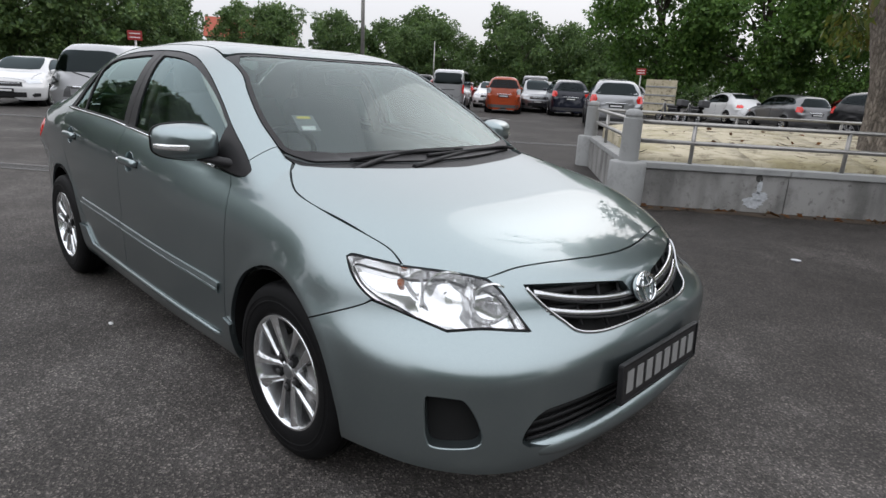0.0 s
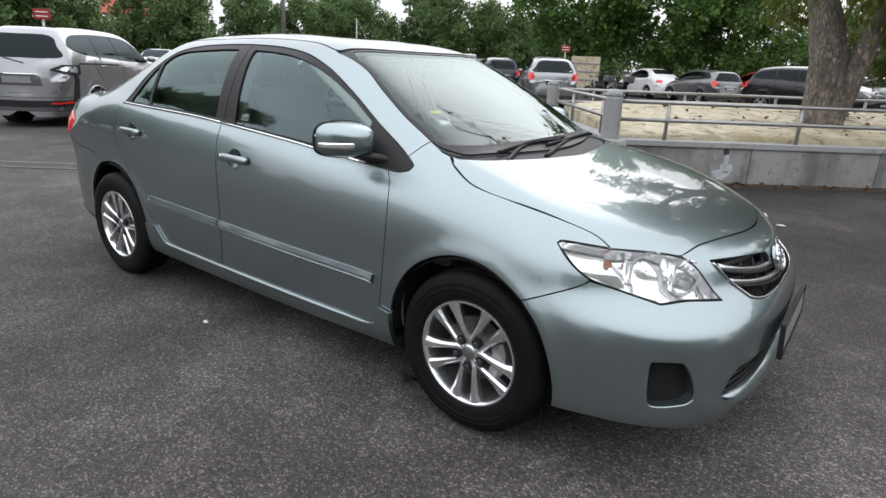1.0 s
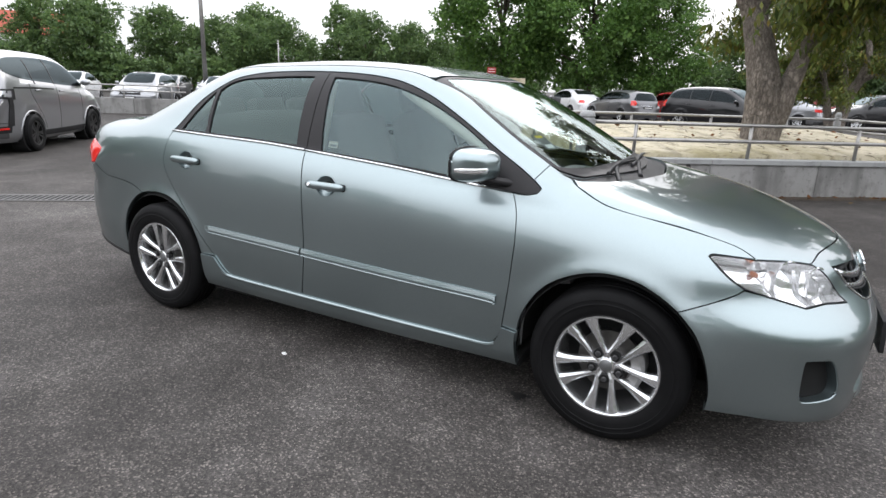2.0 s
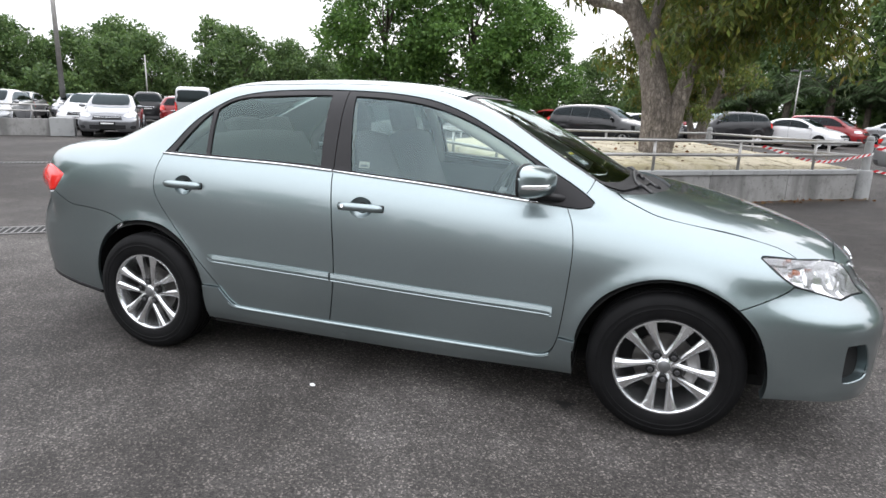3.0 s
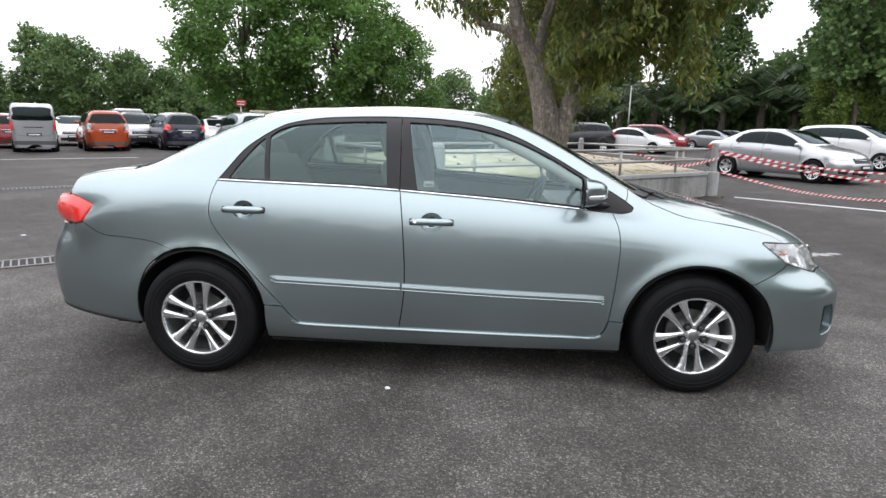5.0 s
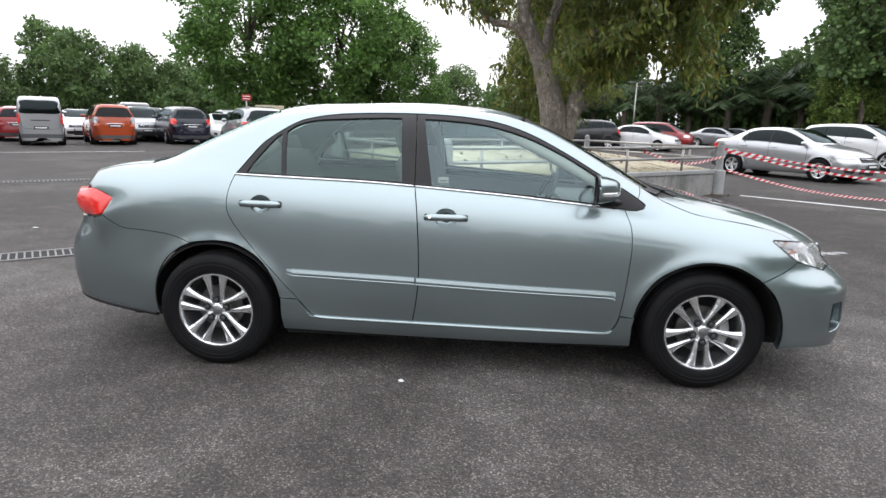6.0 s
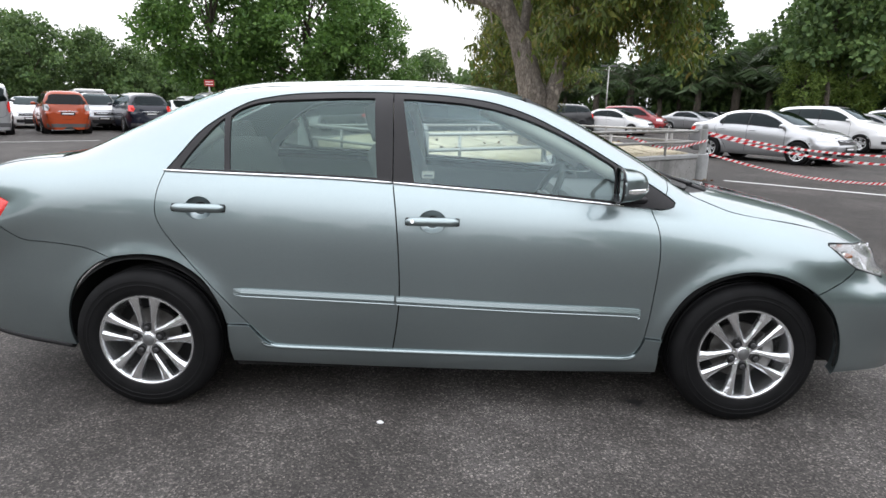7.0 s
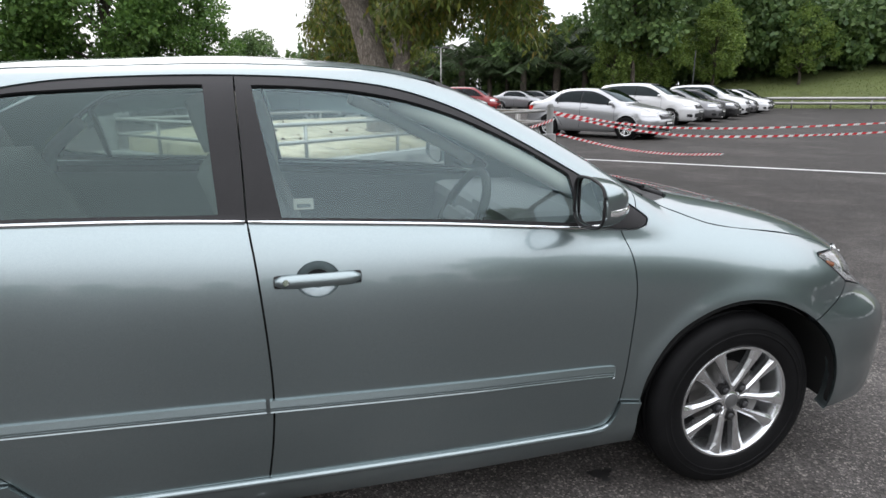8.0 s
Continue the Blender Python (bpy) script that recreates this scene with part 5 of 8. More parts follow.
        part("wiper_blade", tube([tuple(v) for v in q + S.normals(q) * 0.006], 0.008, 6), PLASTIC, arm)

    # wheels, wheel housings, floor
    for x in (1.3, -1.3):
        for s in (1, -1):
            add_wheel(car, x, -0.768 * s, s < 0, 1.0, 0 if x > 0 else 36)
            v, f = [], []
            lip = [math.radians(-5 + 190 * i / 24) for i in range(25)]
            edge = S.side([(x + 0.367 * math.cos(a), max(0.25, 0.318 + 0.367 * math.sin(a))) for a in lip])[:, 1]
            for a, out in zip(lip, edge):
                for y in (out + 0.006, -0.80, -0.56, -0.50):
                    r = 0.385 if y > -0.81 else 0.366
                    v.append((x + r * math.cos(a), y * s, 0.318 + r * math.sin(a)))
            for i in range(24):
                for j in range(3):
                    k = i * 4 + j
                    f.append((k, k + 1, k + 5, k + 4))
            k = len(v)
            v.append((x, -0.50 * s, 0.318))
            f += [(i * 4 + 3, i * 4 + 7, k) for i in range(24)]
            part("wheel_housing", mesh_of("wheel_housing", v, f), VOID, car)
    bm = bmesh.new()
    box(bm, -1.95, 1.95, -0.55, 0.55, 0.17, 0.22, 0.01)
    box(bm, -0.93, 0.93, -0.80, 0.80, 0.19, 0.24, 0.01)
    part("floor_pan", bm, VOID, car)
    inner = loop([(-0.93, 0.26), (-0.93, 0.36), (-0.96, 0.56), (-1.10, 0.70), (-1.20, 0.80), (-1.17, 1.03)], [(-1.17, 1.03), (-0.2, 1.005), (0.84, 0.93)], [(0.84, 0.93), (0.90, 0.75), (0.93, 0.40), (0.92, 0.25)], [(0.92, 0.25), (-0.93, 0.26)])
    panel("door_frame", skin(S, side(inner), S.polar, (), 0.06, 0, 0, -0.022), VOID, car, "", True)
    panel("door_trim", skin(S, side(inner), S.polar, (), 0.06, 0, 0, -0.075), CABIN, car, "dark inner door trim", True)
    return car, S


def cabin(car, S):
    """Seats, dashboard and wheel that show through the panes."""
    def cushion(name, parent, size, m, material):
        bm = bmesh.new()
        bmesh.ops.create_cube(bm, size=2)
        bmesh.ops.subdivide_edges(bm, edges=bm.edges[:], cuts=5, use_grid_fill=True)
        for v in bm.verts:
            x, y, z = v.co
            n = Vector((x, y, z)).normalized() * 1.25
            v.co = Vector((x, y, z)).lerp(n, 0.35)
            v.co = Vector((v.co.x * size[0], v.co.y * size[1], v.co.z * size[2]))
        for f in bm.faces:
            f.smooth = True
        ob = part(name, bm, material, parent)
        ob.matrix_basis = m
        return ob
    for y in (-0.37, 0.37):
        seat = cushion("front_seat", car, (0.25, 0.25, 0.09), pose(0.10, y, 0.56), CLOTH)
        cushion("backrest", seat, (0.085, 0.24, 0.31), pose(-0.30, 0, 0.32, 0, -20, 0), CLOTH)
        cushion("headrest", seat, (0.045, 0.125, 0.085), pose(-0.435, 0, 0.70, 0, -15, 0), CLOTH)
        for d in (-0.05, 0.05):
            part("headrest_post", tube([(-0.40, d, 0.56), (-0.425, d, 0.68)], 0.007, 6), CHROME, seat)
    bench = cushion("rear_seat", car, (0.26, 0.64, 0.10), pose(-0.80, 0, 0.55), CLOTH)
    cushion("backrest", bench, (0.09, 0.62, 0.30), pose(-0.33, 0, 0.30, 0, -24, 0), CLOTH)
    for y in (-0.36, 0.0, 0.36):
        cushion("headrest", bench, (0.05, 0.13, 0.075), pose(-0.46, y, 0.60, 0, -18, 0), CLOTH)
    bm = bmesh.new()
    box(bm, 0.62, 1.10, -0.70, 0.70, 0.55, 0.90, 0.05)
    box(bm, 0.56, 0.86, -0.60, -0.16, 0.84, 0.955, 0.045)
    dash = part("dashboard", bm, CABIN, car, "dark dashboard with a hooded binnacle")
    bm = bmesh.new()
    box(bm, 0.30, 0.66, -0.11, 0.11, 0.40, 0.80, 0.03)
    part("centre_console", bm, CABIN, dash)
    ring = [(0.19 * math.cos(a), 0.19 * math.sin(a), 0) for a in np.linspace(0, 2 * math.pi, 40, endpoint=False)]
    wheel = part("steering_wheel", tube(ring, 0.016, 10, True), PLASTIC, car, "black three-spoke steering wheel")
    wheel.matrix_basis = pose(0.46, -0.37, 0.90, 0, -64, 0)
    bm = bmesh.new()
    box(bm, -0.06, 0.05, -0.075, 0.075, -0.03, 0.015, 0.02)
    box(bm, -0.02, 0.03, -0.18, 0.18, -0.012, 0.008, 0.006)
    box(bm, -0.18, 0.0, -0.03, 0.03, -0.012, 0.008, 0.006)
    part("wheel_hub", bm, CABIN, wheel)
    bm = bmesh.new()
    box(bm, 0.455, 0.475, -0.11, 0.11, 1.265, 1.325, 0.012)
    part("cabin_mirror", bm, PLASTIC, car)
    ceiling = loop(S.to_polar(S.above([(0.25, -0.45), (-0.4, -0.47), (-1.0, -0.44)])), S.to_polar(S.above([(-1.0, -0.44), (-1.05, 0), (-1.0, 0.44)])), S.to_polar(S.above([(-1.0, 0.44), (-0.4, 0.47), (0.25, 0.45)])), S.to_polar(S.above([(0.25, 0.45), (0.28, 0), (0.25, -0.45)])))
    panel("headlining", skin(S, ceiling, S.polar, (), 0.08, 0, 0, -0.03), CREAM, car)
    for s in (1, -1):
        for line in ([(0.20, 1.36), (0.55, 1.19), (0.86, 1.02)], [(-0.24, 1.37), (-0.20, 1.20), (-0.19, 1.0)], [(-1.00, 1.25), (-1.15, 1.12), (-1.2, 1.0)]):
            p = S.side([tuple(q) for q in curve(line, 6)])
            p = (p - S.normals(p) * 0.05) * np.array([1, s, 1])
            part("pillar_trim", tube([tuple(q) for q in p], 0.03, 8), CREAM, car)
    # a small sticker low in the driver's window
    p = S.side([(-0.085, 1.062)])
    n = Vector(S.normals(p)[0])
    bm = bmesh.new()
    box(bm, -0.026, 0.026, -0.0006, 0.0006, -0.015, 0.015)
    note = part("window_sticker", bm, CREAM, car, "small pale sticker inside the pane")
    note.matrix_basis = Matrix.Translation(Vector(p[0]) - n * 0.013) @ n.to_track_quat("-Y", "Z").to_matrix().to_4x4()
    bm = bmesh.new()
    box(bm, -0.018, 0.018, -0.0012, -0.0008, -0.010, 0.0)
    part("sticker_bar", bm, CABIN, note)
    # the parking label behind the windscreen
    p = S.above([(0.86, -0.47)])
    n = Vector(S.normals(p)[0])
    bm = bmesh.new()
    box(bm, -0.055, 0.055, -0.045, 0.045, -0.001, 0.001)
    label = part("windscreen_label", bm, CABIN, car, "grey printed label behind the windscreen")
    label.matrix_basis = Matrix.Translation(Vector(p[0]) - n * 0.02) @ n.to_track_quat("Z", "X").to_matrix().to_4x4()
    for a, b, mat, z in ((-0.048, -0.02, WHITE, 0.0015), (0.030, 0.046, YELLOW, 0.0015)):
        bm = bmesh.new()
        box(bm, a, b, -0.028, 0.028, z, z + 0.001)
        part("label_print", bm, mat, label)


sedan, SEDAN_SHAPE = saloon_car()
cabin(sedan, SEDAN_SHAPE)

# ---- ground, planter, rails ----
ALONG, OVER = Vector((0.789, 0.615, 0)), Vector((-0.615, 0.789, 0))   # the car park's two directions


def setting(name, me, material, label, category="", parent=None):
    ob = part(name, me, material, parent, label)
    return tagged(ob, label, category or name.replace("_", " "), kind="structure")


bm = bmesh.new()
box(bm, -420, 420, -320, 520, -0.3, 0)
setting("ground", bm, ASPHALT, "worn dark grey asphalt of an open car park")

CORNER = Vector((-0.40, 4.70, 0))
LONG, DEEP = 7.0, 3.7


def planter_point(s, d, z=0.0):
    return CORNER + ALONG * s + OVER * d + Vector((0, 0, z))


TURN = math.degrees(math.atan2(ALONG.y, ALONG.x))


def slab_height(s, d):
    """The slabs climb from the front wall towards the back."""
    return 0.505 + 0.36 * max(0, d / DEEP) ** 0.6 * (1 - 0.5 * abs(2 * s / LONG - 1) ** 4)


def planter():
    base = pose(CORNER.x, CORNER.y, 0, 0, 0, TURN)
    runs = (("wall_front", 0.18, LONG - 0.16, 0.0, 0.18), ("wall_back", 0.18, LONG - 0.16, DEEP - 0.18, DEEP))
    for name, s0, s1, d0, d1 in runs:
        wall = thing(name, "low grey painted wall, stained and streaked, round a planter", "wall", base, kind="structure")
        n = 4
        for k in range(n):
            a, b = s0 + (s1 - s0) * k / n, s0 + (s1 - s0) * (k + 1) / n
            bm = bmesh.new()
            box(bm, a + 0.004, b - 0.004, d0 + 0.012, d1, 0.0, 0.452, 0.006)
            part("wall_panel", bm, WALL, wall)
            bm = bmesh.new()
            box(bm, a + 0.004, b - 0.004, d0 - 0.014, d1 + 0.012, 0.452, 0.520, 0.008)
            part("coping", bm, CAP, wall)
    for name, s0, s1 in (("wall_west", 0.0, 0.18), ("wall_east", LONG - 0.18, LONG)):
        wall = thing(name, "low grey side wall of the planter", "wall", base, kind="structure")
        for k in range(2):
            a, b = 0.20 + (DEEP - 0.40) * k / 2, 0.20 + (DEEP - 0.40) * (k + 1) / 2
            bm = bmesh.new()
            box(bm, s0, s1, a + 0.004, b - 0.004, 0, 0.452, 0.006)
            part("wall_panel", bm, WALL, wall)
            bm = bmesh.new()
            box(bm, s0 - 0.014, s1 + 0.012, a + 0.004, b - 0.004, 0.452, 0.52, 0.008)
            part("coping", bm, CAP, wall)
    # cream slabs on a low mound
    slab = thing("paving", "stained cream concrete slabs sloping up to a tree", "paving", base, kind="structure")
    def height(s, d):
        return slab_height(s, d)
    ns, nd = 5, 3
    for i in range(ns):
        for j in range(nd):
            s0, s1 = 0.19 + (LONG - 0.38) * i / ns, 0.19 + (LONG - 0.38) * (i + 1) / ns
            d0, d1 = 0.19 + (DEEP - 0.38) * j / nd, 0.19 + (DEEP - 0.38) * (j + 1) / nd
            bm, m = bmesh.new(), 6
            g, h = 0.008, random.uniform(-0.006, 0.006)
            rows = [[bm.verts.new((s0 + g + (s1 - s0 - 2 * g) * a / m, d0 + g + (d1 - d0 - 2 * g) * b / m, height(s0 + (s1 - s0) * a / m, d0 + (d1 - d0) * b / m) + h)) for a in range(m + 1)] for b in range(m + 1)]
            for b in range(m):
                for a in range(m):
                    bm.faces.new((rows[b][a], rows[b][a + 1], rows[b + 1][a + 1], rows[b + 1][a])).smooth = True
            edge = [e for e in bm.edges if len(e.link_faces) == 1]
            out = bmesh.ops.extrude_edge_only(bm, edges=edge)["geom"]
            for v in out:
                if isinstance(v, bmesh.types.BMVert):
                    v.co.z = min(v.co.z - 0.06, 0.49)
            part("slab", bm, SLAB, slab)
    bm = bmesh.new()
    box(bm, 0.16, LONG - 0.16, 0.16, DEEP - 0.16, 0.3, 0.485)
    part("slab_bed", bm, WALL, slab)
    # bollards at the corners
    prof = [(0.0, 1.12), (0.05, 1.115), (0.088, 1.092), (0.100, 1.06), (0.102, 1.045), (0.092, 1.035), (0.092, 1.02), (0.108, 1.01), (0.112, 0.525), (0.135, 0.52), (0.20, 0.515), (0.212, 0.50), (0.215, 0.02), (0.215, 0.0)]
    me = turned("bollard", prof, 32, "z", 0.7)
    for s, d in ((0.02, 0.02), (LONG + 0.02, 0.02), (0.02, DEEP), (LONG, DEEP)):
        q = planter_point(s, d)
        b = part("bollard", me, CAP)
        tagged(b, "grey concrete bollard with a domed top at the planter's corner", "bollard", "bollards round the planter")
        slim = 0.62 if s > 1 else 1.0
        b.matrix_basis = Matrix.Translation(q) @ Matrix.Diagonal((slim, slim, 1, 1))
    # tubular rails
    for name, p, q, n in (("rail_front", (0.15, 0.09), (LONG - 0.1, 0.09), 4), ("rail_back", (0.15, DEEP - 0.09), (LONG - 0.15, DEEP - 0.09), 4), ("rail_west", (0.09, 0.15), (0.09, DEEP - 0.15), 2), ("rail_east", (LONG - 0.09, 0.15), (LONG - 0.09, DEEP - 0.15), 2)):
        rail = thing(name[:4] + "ing", "galvanised two-bar tubular railing on the planter wall", "railing", group="railings round the planter")
        a, b = planter_point(*p), planter_point(*q)
        for z in (0.76, 0.975):
            part("bar", tube([a + Vector((0, 0, z)), a.lerp(b, 0.5) + Vector((0, 0, z)), b + Vector((0, 0, z))], 0.026, 10), GALV, rail)
        for k in range(n):
            c = a.lerp(b, (k + 0.27) / n + 0.02)
            part("post", tube([c + Vector((0, 0, 0.515)), c + Vector((0, 0, 0.97))], 0.024, 10), GALV, rail)
    # peeled paint and grime on the wall
    rng = np.random.RandomState(5)
    for s, z, w, h, mat, name, label in ((1.55, 0.20, 0.10, 0.075, PEELED, "paint_patch", "ragged pale patch where wall paint has peeled"), (1.49, 0.12, 0.13, 0.07, PEELED, "paint_patch", "ragged pale patch where wall paint has peeled"),
                                         (1.54, 0.31, 0.035, 0.09, PEELED, "paint_patch", "ragged pale patch where wall paint has peeled"), (1.52, 0.41, 0.05, 0.045, GRIME, "grime_stain", "dark run of grime at a joint of the wall")):
        bm, m = bmesh.new(), 44
        jag = rng.uniform(0.55, 1.15, m)
        jag = 0.5 * jag + 0.5 * np.convolve(np.concatenate([jag[-2:], jag, jag[:2]]), np.ones(5) / 5, "valid")
        ring = [bm.verts.new(planter_point(s + w * math.cos(a) * jag[k], 0.009, z + h * math.sin(a) * jag[k])) for k, a in enumerate(np.linspace(0, 2 * math.pi, m, endpoint=False))]
        f = bm.faces.new(ring)
        for v in [q for q in bmesh.ops.extrude_face_region(bm, geom=[f])["geom"] if isinstance(q, bmesh.types.BMVert)]:
            v.co += OVER * 0.006
        bmesh.ops.recalc_face_normals(bm, faces=bm.faces)
        tagged(part(name, bm, mat), label, name.replace("_", " "))


planter()


def grating(name, start, direction, count, pitch, width, pieces):
    """A drain with steel bars across it."""
    d = Vector((*direction, 0)).normalized()
    m = Matrix.Translation(Vector((*start, 0))) @ pose(0, 0, 0, 0, 0, math.degrees(math.atan2(d.y, d.x)))
    g = thing(name, "steel bar grating over a drain channel in the asphalt", "drain grating", m, kind="structure")
    length = count * pitch
    # a flat black plate stands in for the channel's unlit depth
    bm = bmesh.new()
    box(bm, 0, length, -width / 2, width / 2, 0.001, 0.004)
    part("channel", bm, VOID, g)
    for y in (-width / 2 - 0.015, width / 2 + 0.015):
        bm = bmesh.new()
        box(bm, 0, length, y - 0.015, y + 0.015, 0.002, 0.012, 0.002)
        part("edge_bar", bm, GRATE, g)
    bm = bmesh.new()
    box(bm, -0.0075, 0.0075, -width / 2, width / 2, 0.004, 0.010, 0.0015)
    me = bpy.data.meshes.new("cross_bar")
    bm.to_mesh(me)
    bm.free()
    me.materials.append(GRATE)
    if pieces:
        for k in range(count):
            b = new("cross_bar", me)
            b.parent = g
            b.matrix_basis = Matrix.Translation(((k + 0.5) * pitch, 0, 0))
    else:
        bm = bmesh.new()
        for k in range(count):
            box(bm, (k + 0.5) * pitch - 0.008, (k + 0.5) * pitch + 0.008, -width / 2, width / 2, 0.004, 0.010)
        tagged(part("cross_bars", bm, GRATE, g), kind="stuff")


grating("drain_near", (-8.2, -1.78), (0.79, 0.615), 150, 0.062, 0.30, True)
grating("drain_far", (-16.5, 0.0), (0.745, 0.667), 240, 0.07, 0.30, False)

# painted lines and a repaired strip on the asphalt
for p, q, w in (((5.6, 8.95), (16.5, -0.9), 0.13), ((-16.0, 13.6), (-12.0, 17.2), 0.1)):
    a, b = Vector((*p, 0)), Vector((*q, 0))
    d = (b - a).normalized()
    n = Vector((-d.y, d.x, 0)) * w / 2
    bm, rows = bmesh.new(), []
    for k in range(60):
        c = a.lerp(b, k / 59)
        j = random.uniform(-0.006, 0.006)
        rows.append([bm.verts.new(c + n * (1 + j * 8) + Vector((0, 0, 0.004))), bm.verts.new(c - n * (1 - j * 8) + Vector((0, 0, 0.004)))])
    for r, s in zip(rows, rows[1:]):
        bm.faces.new((r[0], r[1], s[1], s[0]))
    bmesh.ops.recalc_face_normals(bm, faces=bm.faces)
    setting("road_line", bm, LINE, "worn white painted line on the asphalt", "road line")
DAMP = plain("repair_asphalt", (0.040, 0.038, 0.037), 0.75, 0, 0.3, 3.0, 0.003)
for p, q, w in (((-5.4, 4.6), (-3.2, 1.9), 0.16), ((-12, 3.6), (-9.0, 6.0), 0.14)):
    a, b = Vector((*p, 0)), Vector((*q, 0))
    d = (b - a).normalized()
    n = Vector((-d.y, d.x, 0)) * w / 2
    bm = bmesh.new()
    rows = [[bm.verts.new(a.lerp(b, k / 20) + n * (s + random.uniform(-0.15, 0.15)) + Vector((0, 0, 0.004))) for s in (-1, 1)] for k in range(21)]
    for r, s in zip(rows, rows[1:]):
        bm.faces.new((r[0], r[1], s[1], s[0]))
    setting("asphalt_seam", bm, DAMP, "dark filled seam in the asphalt", "asphalt seam")


# ---- leaves and trees ----
def leaves(name, places, ways, size, width, material, droop=0.0, seed=0):
    """One mesh of pointed leaves at the given places."""
    rng = np.random.RandomState(seed)
    n = len(places)
    d = ways / np.maximum(np.linalg.norm(ways, axis=1)[:, None], 1e-6)
    d[:, 2] -= droop
    d /= np.linalg.norm(d, axis=1)[:, None]
    r = rng.normal(size=(n, 3))
    s = np.cross(d, r)
    s /= np.maximum(np.linalg.norm(s, axis=1)[:, None], 1e-6)
    ln = size * rng.uniform(0.6, 1.35, (n, 1))
    wd = ln * width * rng.uniform(0.7, 1.2, (n, 1))
    up = np.cross(s, d)
    v = np.empty((n, 4, 3))
    v[:, 0], v[:, 2] = places, places + d * ln
    v[:, 1], v[:, 3] = places + d * ln * 0.45 + s * wd + up * wd * 0.3, places + d * ln * 0.45 - s * wd + up * wd * 0.3
    me = bpy.data.meshes.new(name)
    me.vertices.add(4 * n)
    me.vertices.foreach_set("co", v.reshape(-1))
    me.loops.add(4 * n)
    me.loops.foreach_set("vertex_index", np.arange(4 * n))
    me.polygons.add(n)
    me.polygons.foreach_set("loop_start", np.arange(n) * 4)
    me.update(calc_edges=True)
    me.materials.append(material)
    return me


def limbs(name, runs, bark, parent):
    """Tapered limbs joined to one trunk mesh."""
    bm = bmesh.new()
    for pts, r0, r1, sides in runs:
        stout = bark is not BARK_FAR and r0 > 0.03
        path = curve(pts, 16 if stout else 3)
        n = len(path)
        one = tube([tuple(p) for p in path], [r0 + (r1 - r0) * (k / (n - 1)) ** 0.8 for k in range(n)], sides * 2 if stout else max(3, int(sides * 0.7)))
        if stout:
            for v in one.verts:
                q = Vector((v.co.x * 3.2, v.co.y * 3.2, v.co.z * 1.1))
                v.co += noise.noise_vector(q) * 0.034 + noise.noise_vector(q * 3.1) * 0.016
        tmp = bpy.data.meshes.new("tmp")
        one.to_mesh(tmp)
        one.free()
        bm.from_mesh(tmp)
        bpy.data.meshes.remove(tmp)
    return part(name, bm, bark, parent)


def broad_tree(label, height, spread, leaf_count, leaf, mat, bark, seed, bare=0.25, lobes=22, trunk=0.22, width=0.34, low=0.25, clump=(0.24, 0.42)):
    """A tree with forking limbs and a crown of leaf clusters with gaps between them."""
    rng = np.random.RandomState(seed)
    tree = thing("tree", label, "tree")
    fork = height * bare
    runs = [([(0, 0, -0.05), (rng.uniform(-0.1, 0.1), rng.uniform(-0.1, 0.1), fork * 0.5), (rng.uniform(-0.25, 0.25), rng.uniform(-0.25, 0.25), fork), (rng.uniform(-0.4, 0.4), rng.uniform(-0.4, 0.4), height * 0.8)], trunk, trunk * 0.12, 10)]
    centres, radii = [], []
    for k in range(lobes):
        u = (k + 0.5) / lobes
        z = height * (low + (0.97 - low) * u)
        bulge = math.sin(math.pi * min(1, max(0.06, (z / height - low + 0.12) / (1.12 - low)))) ** 0.7
        a = k * 2.4 + rng.uniform(-0.5, 0.5)
        r = spread * bulge * rng.uniform(0.35, 0.95)
        centres.append((r * math.cos(a), r * math.sin(a), z))
        radii.append(spread * rng.uniform(*clump))
        if k % 3 == 0:
            z0 = max(fork * 0.8, z * 0.6)
            runs.append(([(0, 0, z0), (r * 0.45 * math.cos(a), r * 0.45 * math.sin(a), (z0 + z) / 2 + 0.2), centres[-1]], trunk * 0.38, trunk * 0.05, 6))
    limbs("trunk", runs, bark, tree)
    w = np.array(radii) ** 2
    pick = rng.choice(lobes, leaf_count, p=w / w.sum())
    c, rad = np.array(centres)[pick], np.array(radii)[pick]
    way = rng.normal(size=(leaf_count, 3))
    way /= np.linalg.norm(way, axis=1)[:, None]
    # twigs: leaves gather in tufts on each cluster's shell
    tufts = rng.normal(size=(lobes, 26, 3))
    tufts /= np.linalg.norm(tufts, axis=2)[:, :, None]
    t = tufts[pick, rng.randint(0, 26, leaf_count)]
    p = c + (t * rng.uniform(0.55, 1.05, (leaf_count, 1)) + way * 0.26) * rad[:, None] * np.array([1, 1, 0.8])
    crown = part("crown", leaves("crown", p, way + t * 0.6, leaf, width, mat, 0.25, seed), mat, tree)
    tagged(crown, kind="stuff")
    return tree


def place_tree(src, x, y, scale, turn, group):
    m = pose(x, y, 0, 0, 0, turn) @ Matrix.Scale(scale, 4)
    t = copy_thing(src, m)
    t.matrix_basis = m
    return tagged(t, group=group)


